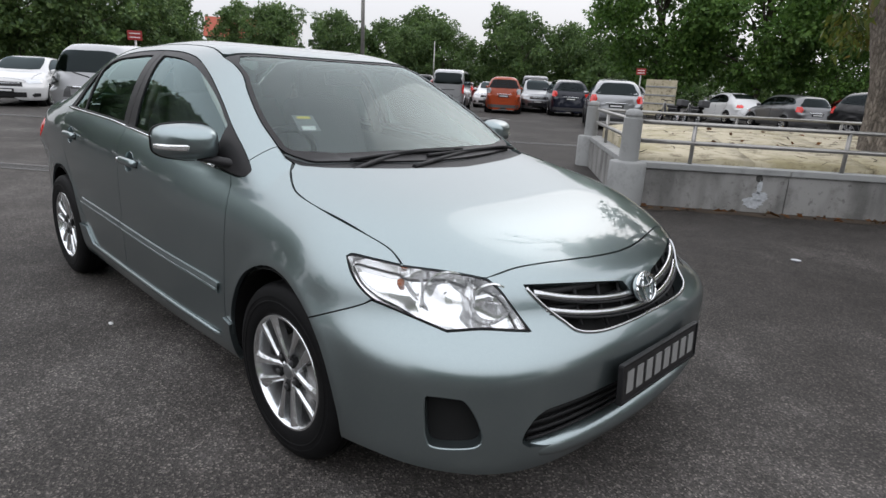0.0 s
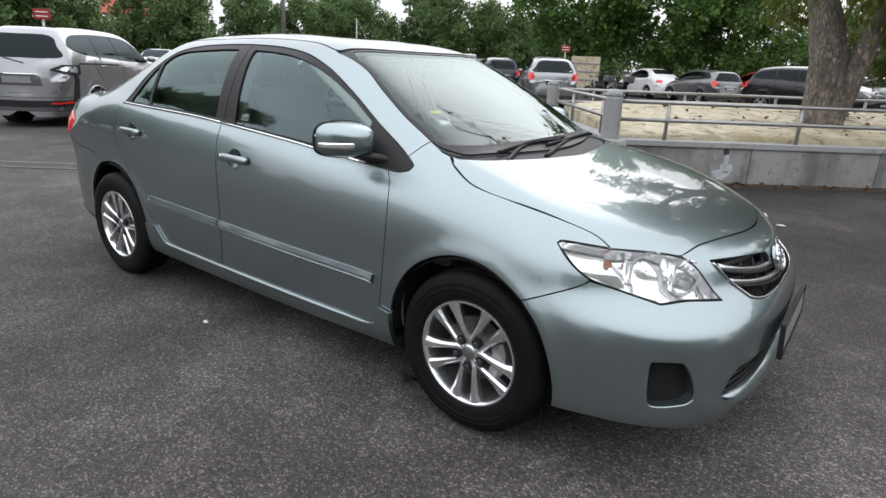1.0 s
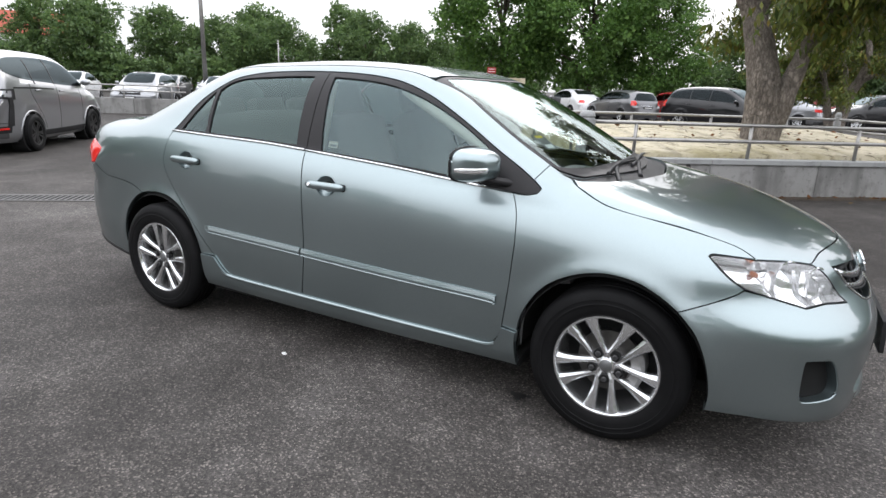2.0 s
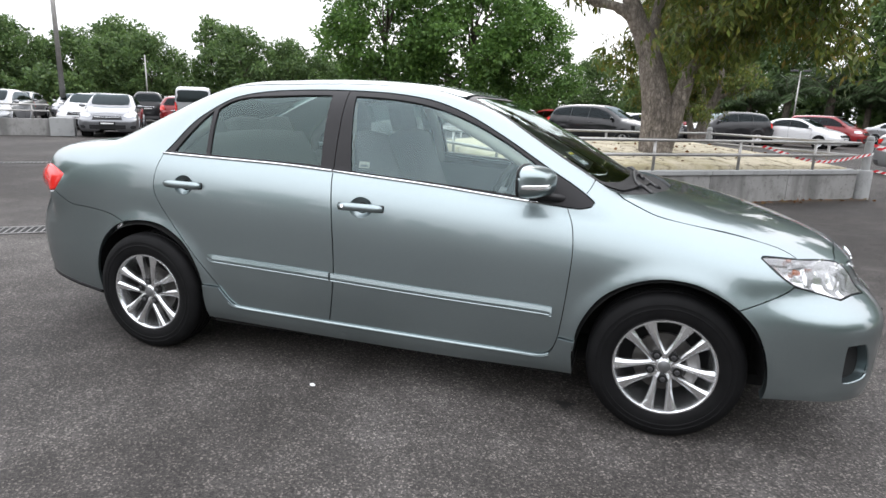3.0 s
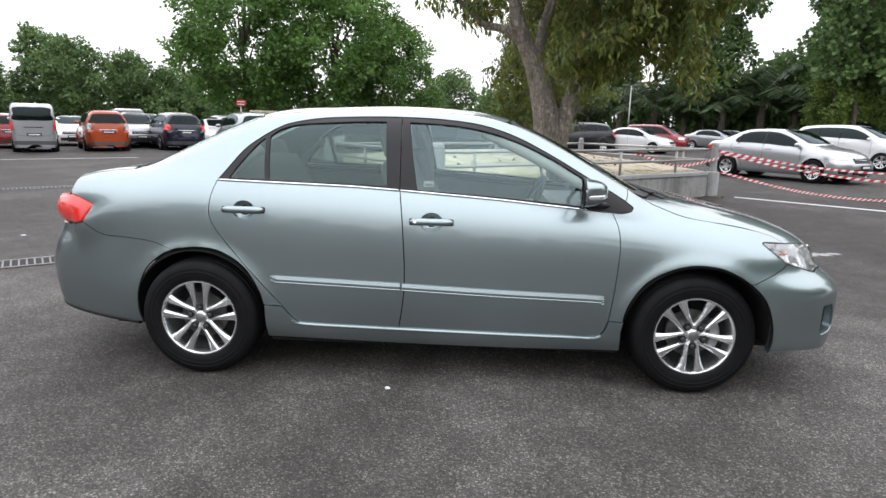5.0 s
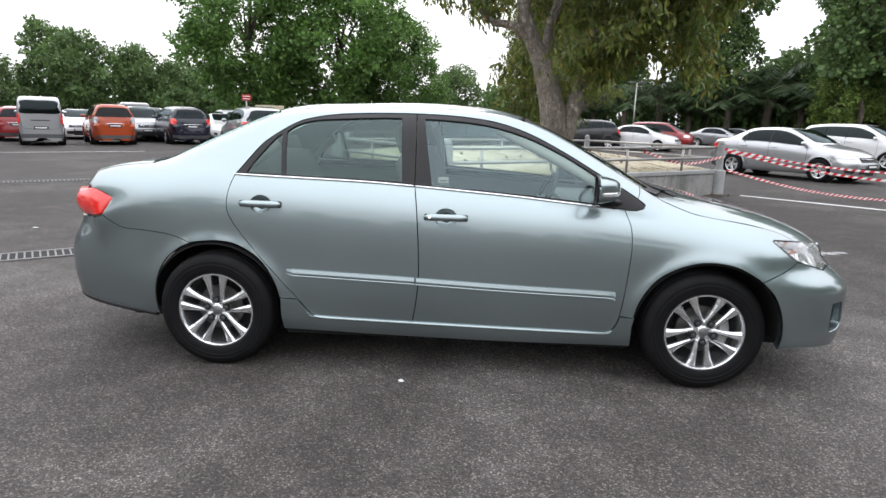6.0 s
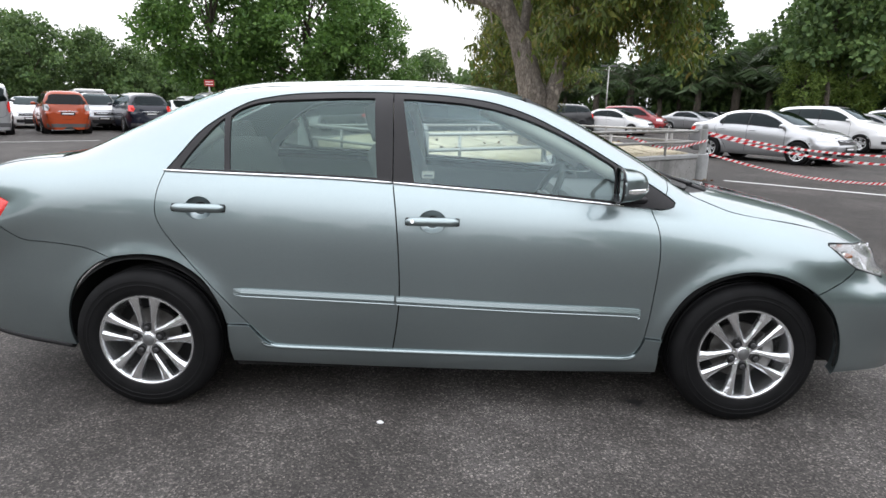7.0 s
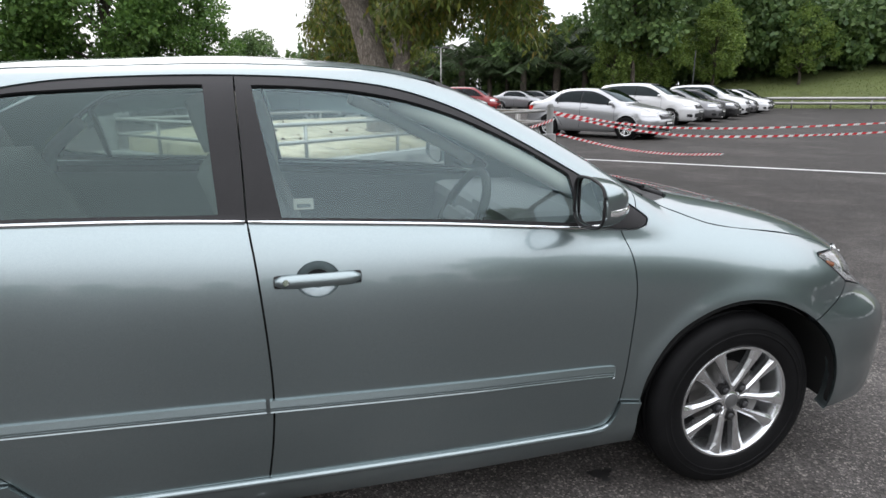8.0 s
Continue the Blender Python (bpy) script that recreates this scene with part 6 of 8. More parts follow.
# the tree in the planter, with long hanging leaves
def planter_tree():
    rng = np.random.RandomState(11)
    tree = thing("tree", "mature tree with rough grey bark and long drooping yellow-green leaves", "tree", Matrix.Translation((1.52, 8.0, 0.66)))
    boughs = [([(0.02, 0, -0.15), (0.0, 0, 0.3), (-0.05, 0, 0.9), (-0.20, 0.03, 1.5), (-0.36, 0.05, 1.95), (-0.62, 0.02, 2.45), (-0.72, 0.05, 3.1), (-0.55, 0.1, 3.9), (-0.1, 0.1, 5.2), (0.2, 0.0, 6.4)], 0.33, 0.03, 16),
              ([(0.10, 0, 0.0), (0.22, 0.03, 0.5), (0.36, 0.07, 1.1), (0.52, 0.12, 1.7), (0.72, 0.2, 2.5), (1.0, 0.3, 3.4), (1.5, 0.2, 4.6), (1.8, 0.1, 5.8)], 0.20, 0.035, 12),
              ([(-0.56, 0.02, 2.28), (-0.9, -0.05, 2.48), (-1.28, -0.1, 2.56), (-1.7, -0.2, 2.9), (-2.0, -0.3, 3.3)], 0.11, 0.025, 10),
              ([(-0.26, 0.06, 1.65), (-0.22, 0.2, 2.2), (-0.1, 0.3, 2.8), (0.3, 0.5, 4.0), (0.7, 0.6, 5.6), (0.9, 0.6, 7.0)], 0.13, 0.03, 10),
              ([(0.62, 0.16, 2.1), (1.2, -0.1, 2.7), (2.0, -0.3, 3.1), (2.7, -0.5, 3.3)], 0.075, 0.02, 8),
              ([(0.3, 0.5, 4.0), (0.9, 1.4, 4.6), (1.3, 2.3, 5.0)], 0.07, 0.02, 8),
              ([(0.4, -0.0, 3.3), (0.6, -1.1, 4.0), (1.0, -2.2, 4.6)], 0.07, 0.02, 8)]
    # nearly bare boughs that reach out of the crown
    bare = [([(-0.2, 0.5, 4.0), (-0.7, -0.2, 5.2), (-1.5, -0.9, 6.3), (-2.6, -1.4, 7.0)], 0.06, 0.012, 8), ([(-0.7, -0.2, 5.2), (-0.6, -0.9, 6.2), (-0.9, -1.5, 7.1)], 0.03, 0.008, 6), ([(-1.5, -0.9, 6.3), (-1.6, -1.6, 6.9), (-2.1, -2.2, 7.2)], 0.022, 0.006, 6)]
    knots = np.array([q for k, (pts, *_) in enumerate(boughs) for q in curve(pts, 4)[20 if k == 0 else 3:]])
    runs, ends = boughs + bare, []
    while len(ends) < 100:
        q = rng.normal(size=3)
        q = q / np.linalg.norm(q) * rng.uniform(0.5, 1.0) * np.array([2.75, 2.9, 3.2]) + np.array([1.0, 0.1, 4.3])
        left = -1.5 if q[2] < 3.2 else -0.9
        if q[0] < left or q[2] < 1.7 + 0.35 * abs(q[1]) or (q[0] < 0.35 and q[2] < 3.7 and q[1] < 0.7):
            continue
        near = knots[np.argmin(np.linalg.norm(knots - q, axis=1))]
        mid = (near + q) / 2 + np.array([0, 0, 0.22])
        runs.append(([tuple(near), tuple(mid), tuple(q)], 0.04, 0.010, 6))
        ends.append((tuple(q), tuple(mid)))
    for x, y, z in ((-2.0, -0.3, 3.3), (-1.5, 0.3, 3.2), (-0.9, 0.9, 2.2)):
        ends.append(((x, y, z), (x + 0.5, y + 0.1, z - 0.05)))
    # twigs hang from the branch ends
    places, ways = [], []
    for e, m in ends:
        for j in range(10):
            b = Vector(m).lerp(Vector(e), rng.uniform(0.25, 1.05)) + Vector(rng.normal(0, 0.17, 3))
            drop = Vector((rng.normal(0, 0.36), rng.normal(0, 0.36), -rng.uniform(0.05, 0.6)))
            if b.z + drop.z < 1.05:
                drop.z = min(0.2, 1.05 - b.z)
            tip = b + drop
            runs.append(([tuple(b), tuple(b.lerp(tip, 0.5) + Vector((0, 0, 0.06))), tuple(tip)], 0.008, 0.003, 4))
            for q in range(56):
                u = rng.uniform(0, 1) ** 0.7
                places.append(tuple(b.lerp(tip, u) + Vector(rng.normal(0, 0.09, 3))))
                ways.append((rng.normal(0, 0.6), rng.normal(0, 0.6), -rng.uniform(0.1, 1.2)))
    for pts, *_ in bare:
        for q in curve(pts, 10)[8:]:
            for j in range(5):
                places.append(tuple(q + rng.normal(0, 0.12, 3)))
                ways.append(tuple(rng.normal(0, 0.7, 3)))
    limbs("trunk", runs, BARK, tree)
    crown = part("crown", leaves("crown", np.array(places), np.array(ways), 0.15, 0.17, LEAF_NEAR, 0.3, 3), LEAF_NEAR, tree)
    tagged(crown, kind="stuff")
    return tree


NEAR_TREE = planter_tree()
tagged(copy_thing(NEAR_TREE, pose(3.4, 19.6, 0, 0, 0, 140) @ Matrix.Scale(0.84, 4)), "mature tree with a dark forked trunk standing behind the planter")

MIDDLE = broad_tree("large leafy green tree with a broad dense crown", 11.5, 4.8, 26000, 0.23, LEAF_MID, BARK_FAR, 21, 0.2, 46, 0.3, 0.42, 0.20, (0.17, 0.31))
MIDDLE.matrix_basis = pose(-14.8, 35, 0)
tagged(MIDDLE, group="large trees behind the cars")
for x, y, s, r in ((-9.4, 36.5, 0.98, 80), (-5.6, 38, 0.70, 200)):
    place_tree(MIDDLE, x, y, s, r, "large trees behind the cars")
SMALL = broad_tree("round green tree in the row beyond the cars", 8.6, 3.3, 9000, 0.25, LEAF_FAR, BARK_FAR, 5, 0.25, 28, 0.16, 0.45, 0.22, (0.20, 0.36))
SMALL.matrix_basis = pose(-46, 44, 0)
SLIM = broad_tree("tall slim green tree with an open crown", 10.5, 2.6, 6500, 0.27, LEAF_FAR, BARK_FAR, 8, 0.25, 24, 0.15, 0.42, 0.2, (0.20, 0.36))
SLIM.matrix_basis = pose(-62, 24, 0)
TALL = broad_tree("tall forest tree with dark green foliage and a pale trunk", 17.5, 5.0, 12000, 0.38, LEAF_FAR, BARK_FAR, 13, 0.3, 44, 0.26, 0.45, 0.26, (0.17, 0.32))
TALL.matrix_basis = pose(22.0, 56.5, 0)
HEDGE = broad_tree("dense dark shrub along the edge of the car park", 4.2, 3.2, 2800, 0.36, LEAF_FAR, BARK_FAR, 17, 0.1, 16, 0.1, 0.5, 0.05)
HEDGE.matrix_basis = pose(-30, 58, 0)
BACK = broad_tree("round green tree out of view on the far side of the lot, added for reflections", 8.6, 3.3, 3200, 0.46, LEAF_FAR, BARK_FAR, 31, 0.25, 22, 0.16, 0.45, 0.22, (0.22, 0.38))
BACK.matrix_basis = pose(-22, -34, 0)
rng = np.random.RandomState(2)
for k in range(30):
    az = math.radians(-82 + 62 * k / 29 + rng.uniform(-1, 1))
    d = rng.uniform(58, 74)
    src = SMALL if rng.rand() < 0.75 else SLIM
    place_tree(src, d * math.sin(az), d * math.cos(az), rng.uniform(0.62, 0.92), rng.uniform(0, 360), "tree row beyond the cars")
for az, d, s in ((-2.4, 57, 0.78), (-36.3, 57, 0.92), (-32.0, 58, 0.84), (-84, 46, 0.95), (-80, 47, 1.05), (-76, 45, 1.0), (-72, 48, 0.95), (-69, 52, 0.85), (-88, 50, 1.0)):
    a = math.radians(az)
    place_tree(SMALL, d * math.sin(a), d * math.cos(a), s, az * 7 % 360, "tree row beyond the cars")
for k in range(26):
    az = math.radians(-30 + 90 * k / 25 + rng.uniform(-1.2, 1.2))
    d = rng.uniform(64, 84)
    if az < 0.08 or 14.5 < math.degrees(az) < 32.5:
        continue
    d += 14 * max(0, az - 0.4)
    s = rng.uniform(0.75, 1.1)
    t = place_tree(TALL, d * math.sin(az), d * math.cos(az), s, rng.uniform(0, 360), "forest trees")
    t.location.z = 4.6 * min(1, max(0, (az - 0.42) / 0.25))
for k in range(27):
    az = math.radians(-80 + 82 * k / 26 + rng.uniform(-1, 1))
    d = rng.uniform(56, 66)
    place_tree(HEDGE, d * math.sin(az), d * math.cos(az), rng.uniform(0.55, 0.9), rng.uniform(0, 360), "shrubs along the edge")
for x, y, z, sc, turn in ((30.1, 46.6, 0.1, 1.12, 40), (35.3, 54.6, 0.6, 1.2, 40), (41.0, 58.0, 3.0, 1.25, 250), (9.5, 62.0, 0, 1.0, 300)):
    place_tree(TALL, x, y, sc, turn, "forest trees").location.z = z
for x, y, sc in ((30.0, 52.5, 0.85), (33.5, 66.0, 0.95)):
    place_tree(SLIM, x, y, sc, x * 31 % 360, "forest trees")
# undergrowth that closes the forest edge behind the bank, and paler trees before it
for k in range(13):
    az = math.radians(26 + 34 * k / 12 + rng.uniform(-0.8, 0.8))
    d = rng.uniform(60, 68) + 20 * max(0, az - 0.4)
    t = place_tree(HEDGE, d * math.sin(az), d * math.cos(az), rng.uniform(1.2, 1.7), rng.uniform(0, 360), "shrubs along the edge")
    t.location.z = 3.6 * min(1, max(0, (az - 0.42) / 0.25))
PALE = broad_tree("spreading tree with light yellow-green leaves before the forest", 11.0, 4.6, 13000, 0.25, LEAF_PALE, BARK_FAR, 41, 0.25, 40, 0.28, 0.42, 0.2, (0.14, 0.27))
for az, d, sc in ((34, 59, 0.82), (39.5, 62, 0.74), (46, 68, 0.66)):
    a = math.radians(az)
    place_tree(PALE, d * math.sin(a), d * math.cos(a), sc, az * 11 % 360, "pale trees before the forest").location.z = 0.25 + max(0, az - 32) * 0.12
PALE.matrix_basis = pose(29.0, 47.9, 0.25, 0, 0, 70) @ Matrix.Scale(0.62, 4)
tagged(PALE, group="pale trees before the forest")
# the trees behind the camera, which show in the panes
for k in range(34):
    az = math.radians(96 + 168 * k / 33 + rng.uniform(-1.5, 1.5))
    d = rng.uniform(36, 48)
    place_tree(BACK if rng.rand() < 0.7 else HEDGE, d * math.sin(az), d * math.cos(az) - 2, rng.uniform(0.42, 0.68), rng.uniform(0, 360), "tree row behind the lot")
for x, y, s in ((-19.5, -8.2, 0.9), (-24.5, -7.2, 0.95), (-31, -10.5, 1.0), (-20.2, -11.6, 1.05), (-23.0, -16.0, 0.80)):
    place_tree(BACK, x, y, s, x * 37 % 360, "tree row behind the lot")
# an unseen row, added so that its reflection darkens the car's front
for k in range(14):
    a, d = math.radians(82 + 72 * k / 13), 24 + 2.5 * math.sin(k * 2.3)
    place_tree(BACK, d * math.sin(a), d * math.cos(a), 0.95 + 0.12 * math.sin(k * 1.9), k * 53 % 360, "tree row behind the lot")
for k in range(14):
    az = math.radians(2 + 50 * k / 13 + rng.uniform(-1, 1))
    d = rng.uniform(62, 70) + 16 * max(0, az - 0.4)
    t = place_tree(HEDGE, d * math.sin(az), d * math.cos(az), rng.uniform(1.0, 1.6), rng.uniform(0, 360), "shrubs along the edge")
    t.location.z = 4.4 * min(1, max(0, (az - 0.42) / 0.25))


def palm(seed):
    """A stemless palm: arching fronds with leaflets."""
    rng = np.random.RandomState(seed)
    tree = thing("palm", "arching grey-green palm fronds at the forest edge", "palm", group="palms at the forest edge")
    runs, places, ways = [([(0, 0, 0), (0.05, 0, 1.5), (0, 0.05, 2.6)], 0.28, 0.22, 8)], [], []
    for k in range(18):
        a, up = k * 2.399, rng.uniform(0.5, 1.25)
        ln = rng.uniform(3.2, 4.4)
        pts = []
        for j in range(9):
            u = j / 8
            r = ln * u * math.cos(up) + 0.3 * u
            z = 2.5 + ln * (u * math.sin(up) - 0.55 * u * u)
            pts.append((r * math.cos(a), r * math.sin(a), z))
        runs.append((pts, 0.04, 0.008, 4))
        side = Vector((-math.sin(a), math.cos(a), 0))
        for q in curve(pts, 7)[6:]:
            for s in (-1, 1):
                places.append(tuple(q))
                ways.append(tuple(side * s + Vector((0.35 * math.cos(a), 0.35 * math.sin(a), -0.45)) + Vector(rng.normal(0, 0.08, 3))))
    limbs("trunk", runs, BARK_FAR, tree)
    tagged(part("fronds", leaves("fronds", np.array(places), np.array(ways), 0.75, 0.04, LEAF_PALM, 0.1, seed), LEAF_PALM, tree), kind="stuff")
    return tree


PALM = palm(4)
PALM.matrix_basis = pose(20, 56, 0)
for az, d, s in ((14, 57, 1.2), (17, 60, 1.5), (23, 58, 1.3), (26, 60, 1.7), (21, 66, 1.7), (11, 60, 1.0), (27.4, 66, 1.9), (28.6, 60, 1.3), (30.5, 62, 1.5), (24.5, 63, 1.4)):
    a = math.radians(az)
    m = pose(d * math.sin(a), d * math.cos(a), 0, 0, 0, az * 37) @ Matrix.Scale(s, 4)
    copy_thing(PALM, m).matrix_basis = m

# grass bank at the far side
def bank():
    a, b = Vector((18, 50, 0)), Vector((80, 14, 0))
    d = (b - a).normalized()
    n = Vector((-d.y, d.x, 0))
    n = n if n.y > 0 else -n
    bm, rows = bmesh.new(), []
    for i in range(41):
        row = []
        for j in range(9):
            u, v = i / 40, j / 8
            rise = 5.2 * min(1, max(0, (u - 0.05) / 0.5)) * (v * v * (3 - 2 * v))
            p = a + d * (b - a).length * u + n * 24 * v
            row.append(bm.verts.new(p + Vector((0, 0, rise - 0.05 + 0.12 * noise.noise(p * 0.3)))))
        rows.append(row)
    for r, s in zip(rows, rows[1:]):
        for j in range(8):
            bm.faces.new((r[j], s[j], s[j + 1], r[j + 1])).smooth = True
    bmesh.ops.recalc_face_normals(bm, faces=bm.faces)
    setting("grass_bank", bm, TURF, "mown green grass bank rising behind the far barrier", "grass bank")
    rng = np.random.RandomState(9)
    u, v = rng.uniform(0.03, 0.9, 42000), rng.uniform(0, 1, 42000) ** 1.2
    rise = 5.2 * np.clip((u - 0.05) / 0.5, 0, 1) * (v * v * (3 - 2 * v))
    L = (b - a).length
    p = np.stack([a.x + d.x * L * u + n.x * 24 * v, a.y + d.y * L * u + n.y * 24 * v, rise - 0.03], 1)
    w = np.stack([rng.normal(0, 0.5, 42000), rng.normal(0, 0.5, 42000), np.full(42000, 1.0)], 1)
    tagged(part("grass", leaves("grass", p, w, 0.13, 0.16, GRASS, 0, 9), GRASS), "short rough green grass on the bank", "grass", kind="stuff")
    # steel barrier at its foot
    rail = thing("guard_rail", "long grey steel guard rail along the far edge", "guard rail")
    for z in (0.45, 0.80):
        q, p2 = a - n * 2.2 + Vector((0, 0, z)), b - n * 2.2 + Vector((0, 0, z))
        part("beam", tube([q, q.lerp(p2, 0.5), p2], 0.11, 8), GALV, rail)
    for k in range(28):
        c = (a - n * 2.2).lerp(b - n * 2.2, k / 27)
        part("post", tube([c, c + Vector((0, 0, 0.9))], 0.06, 6), GALV, rail)


bank()
for k in range(20):
    u = 0.02 + 0.62 * k / 19
    q = Vector((18, 50, 0)) + Vector((0.865, -0.502, 0)) * 71.7 * u + Vector((0.502, 0.865, 0)) * (23 + 2 * math.sin(k * 2.1))
    t = place_tree(HEDGE, q.x, q.y, 1.25 + 0.25 * math.sin(k * 1.7), k * 77 % 360, "shrubs along the edge")
    t.location.z = 5.2 * min(1, max(0, (u - 0.05) / 0.5)) - 0.3

# fallen leaves along the foot of the planter wall and on the slabs
rng = np.random.RandomState(6)
s, d = rng.uniform(-0.2, 7.2, 170), -np.abs(rng.normal(0, 0.10, 170)) - 0.01
p = np.array([tuple(planter_point(a, b, rng.uniform(0.004, 0.02))) for a, b in zip(s, d)])
s2, d2 = np.clip(rng.normal(3.9, 1.5, 80), 0.4, 6.6), np.clip(rng.normal(2.0, 0.8, 80), 0.3, 3.4)
p2 = np.array([tuple(planter_point(a, b, slab_height(a, b) + 0.015)) for a, b in zip(s2, d2)])
p = np.concatenate([p, p2])
w = np.stack([rng.normal(size=len(p)), rng.normal(size=len(p)), rng.uniform(-0.05, 0.25, len(p))], 1)
tagged(part("leaf_litter", leaves("leaf_litter", p, w, 0.085, 0.26, LITTER, 0, 1), LITTER), "dry brown leaves along the wall's foot", "leaf litter", kind="stuff")
rng = np.random.RandomState(16)
verts, faces = [], []
for k in range(80):
    a, b, turn = np.clip(rng.normal(3.6, 1.7), 0.3, 6.7), np.clip(rng.normal(1.5, 0.9), 0.2, 3.5), rng.uniform(0, math.pi)
    size, r, bend = rng.uniform(0.03, 0.15), rng.uniform(0.002, 0.0045), rng.normal(0, 0.14)
    line = []
    for u in np.linspace(-1, 1, 5):
        qa, qb = a + size * (u * math.cos(turn) - bend * u * u * math.sin(turn)), b + size * (u * math.sin(turn) + bend * u * u * math.cos(turn))
        line.append(planter_point(qa, qb, slab_height(qa, qb) + 0.010))
    tm = tube(line, [r * 0.6, r, r, r * 0.8, r * 0.4], 4)
    tm.verts.index_update()
    k0 = len(verts)
    verts += [tuple(v.co) for v in tm.verts]
    faces += [tuple(v.index + k0 for v in f.verts) for f in tm.faces]
    tm.free()
tagged(part("twigs", mesh_of("twigs", verts, faces), TWIG), "dark dry twigs scattered over the slabs", "twigs", kind="stuff")
SOIL = plain("gutter_dirt", (0.050, 0.036, 0.024), 0.95, 0, 0.4, 7, 0.006)
bm, rows = bmesh.new(), []
for k in range(61):
    q = 0.1 + 6.9 * k / 60
    rows.append([bm.verts.new(planter_point(q, 0.01, 0.012)), bm.verts.new(planter_point(q, -0.10, 0.014)), bm.verts.new(planter_point(q, -0.20 - 0.10 * noise.noise(Vector((q * 2.2, 0, 0))), 0.004))])
for r, t in zip(rows, rows[1:]):
    for j in range(2):
        bm.faces.new((r[j], r[j + 1], t[j + 1], t[j])).smooth = True
bmesh.ops.recalc_face_normals(bm, faces=bm.faces)
setting("gutter", bm, SOIL, "strip of brown dirt along the foot of the wall", "gutter")


# a pale crumb and an oil spot beside the car
bm = bmesh.new()
bmesh.ops.create_icosphere(bm, subdivisions=2, radius=0.011)
for v in bm.verts:
    v.co = Vector((v.co.x * 1.5, v.co.y, v.co.z * 0.6 + 0.006)) * random.uniform(0.85, 1.1)
crumb = tagged(part("pebble", bm, WHITE), "small pale pebble lying on the asphalt", "pebble")
crumb.matrix_basis = pose(-0.27, -0.95, 0)
OIL = plain("oil_stain", (0.020, 0.019, 0.019), 0.6, 0, 0.3, 20)
for x, y, r in ((0.90, -0.70, 0.028), (0.94, -0.69, 0.014), (0.87, -0.685, 0.010), (0.91, -0.735, 0.012)):
    bm = bmesh.new()
    ring = [bm.verts.new((x + 1.5 * r * math.cos(a) * random.uniform(0.7, 1.15), y + r * math.sin(a) * random.uniform(0.6, 1.15), 0.004)) for a in np.linspace(0, 2 * math.pi, 18, endpoint=False)]
    bm.faces.new(ring)
    setting("oil_stain", bm, OIL, "dark dried oil spot on the asphalt", "oil stain")

# pale grey patches that paint a wet glint, and scraps on the asphalt
GLINT = plain("pale_wet_glint", (0.26, 0.26, 0.26), 0.5, 0, 0.7, 14, 0.001)
rng = np.random.RandomState(4)
for x, y, r in ((4.10, 3.02, 0.10), (4.28, 3.08, 0.06), (3.95, 2.93, 0.05)):
    bm, m = bmesh.new(), 36
    jag = rng.uniform(0.45, 1.2, m)
    bm.faces.new([bm.verts.new((x + r * 1.5 * math.cos(a) * j, y + r * math.sin(a) * j, 0.004)) for a, j in zip(np.linspace(0, 2 * math.pi, m, endpoint=False), jag)])
    setting("wet_glint", bm, GLINT, "pale patch painted as a wet glint on dark asphalt", "wet glint")
for x, y, w in ((-5.06, 2.68, 0.04), (1.75, 3.72, 0.045)):
    bm = bmesh.new()
    bmesh.ops.create_icosphere(bm, subdivisions=2, radius=1)
    for v in bm.verts:
        v.co = Vector((x + v.co.x * w * rng.uniform(0.7, 1.1), y + v.co.y * w * 0.6, 0.008 + v.co.z * 0.010 * rng.uniform(0.6, 1.2)))
    tagged(part("paper_scrap", bm, PEELED), "crumpled scrap of white paper on the asphalt", "paper scrap")

# ---- the other cars ----
LONG_ROOF = spline([-2.25, -2.12, -1.98, -1.7, -1.2, -0.5, 0.0, 0.25, 0.45, 0.70, 0.95, 1.15, 1.3, 1.5, 1.8], [0.86, 1.10, 1.30, 1.42, 1.465, 1.478, 1.465, 1.435, 1.385, 1.275, 1.145, 1.03, 0.94, 0.82, 0.64])
MPV_ROOF = spline([-2.25, -2.16, -2.05, -1.8, -1.2, -0.5, 0.2, 0.55, 0.80, 1.1, 1.4, 1.6, 1.8], [0.90, 1.20, 1.38, 1.455, 1.475, 1.478, 1.455, 1.41, 1.33, 1.17, 0.99, 0.86, 0.72])
VAN_ROOF = spline([-2.3, -2.26, -2.20, -2.0, -1.2, 0, 1.0, 1.35, 1.55, 1.8, 2.0, 2.2], [1.30, 1.42, 1.455, 1.475, 1.478, 1.478, 1.455, 1.41, 1.32, 1.06, 0.85, 0.64])
BUG_ROOF = spline([-2.2, -2.0, -1.6, -1.2, -0.7, -0.2, 0.2, 0.5, 0.8, 1.05, 1.25, 1.5, 1.8], [0.62, 0.86, 1.16, 1.35, 1.455, 1.478, 1.44, 1.35, 1.20, 1.04, 0.92, 0.76, 0.58])
BLUNT = spline([0.1, 0.2, 0.3, 0.42, 0.6, 0.75, 0.9, 1.0, 1.1, 1.3], [-2.14, -2.22, -2.29, -2.31, -2.29, -2.26, -2.24, -2.23, -2.22, -2.2])
BOX_TAIL = spline([0.1, 0.2, 0.3, 0.5, 0.7, 0.9, 1.1, 1.3], [-2.2, -2.27, -2.30, -2.30, -2.27, -2.26, -2.25, -2.24])
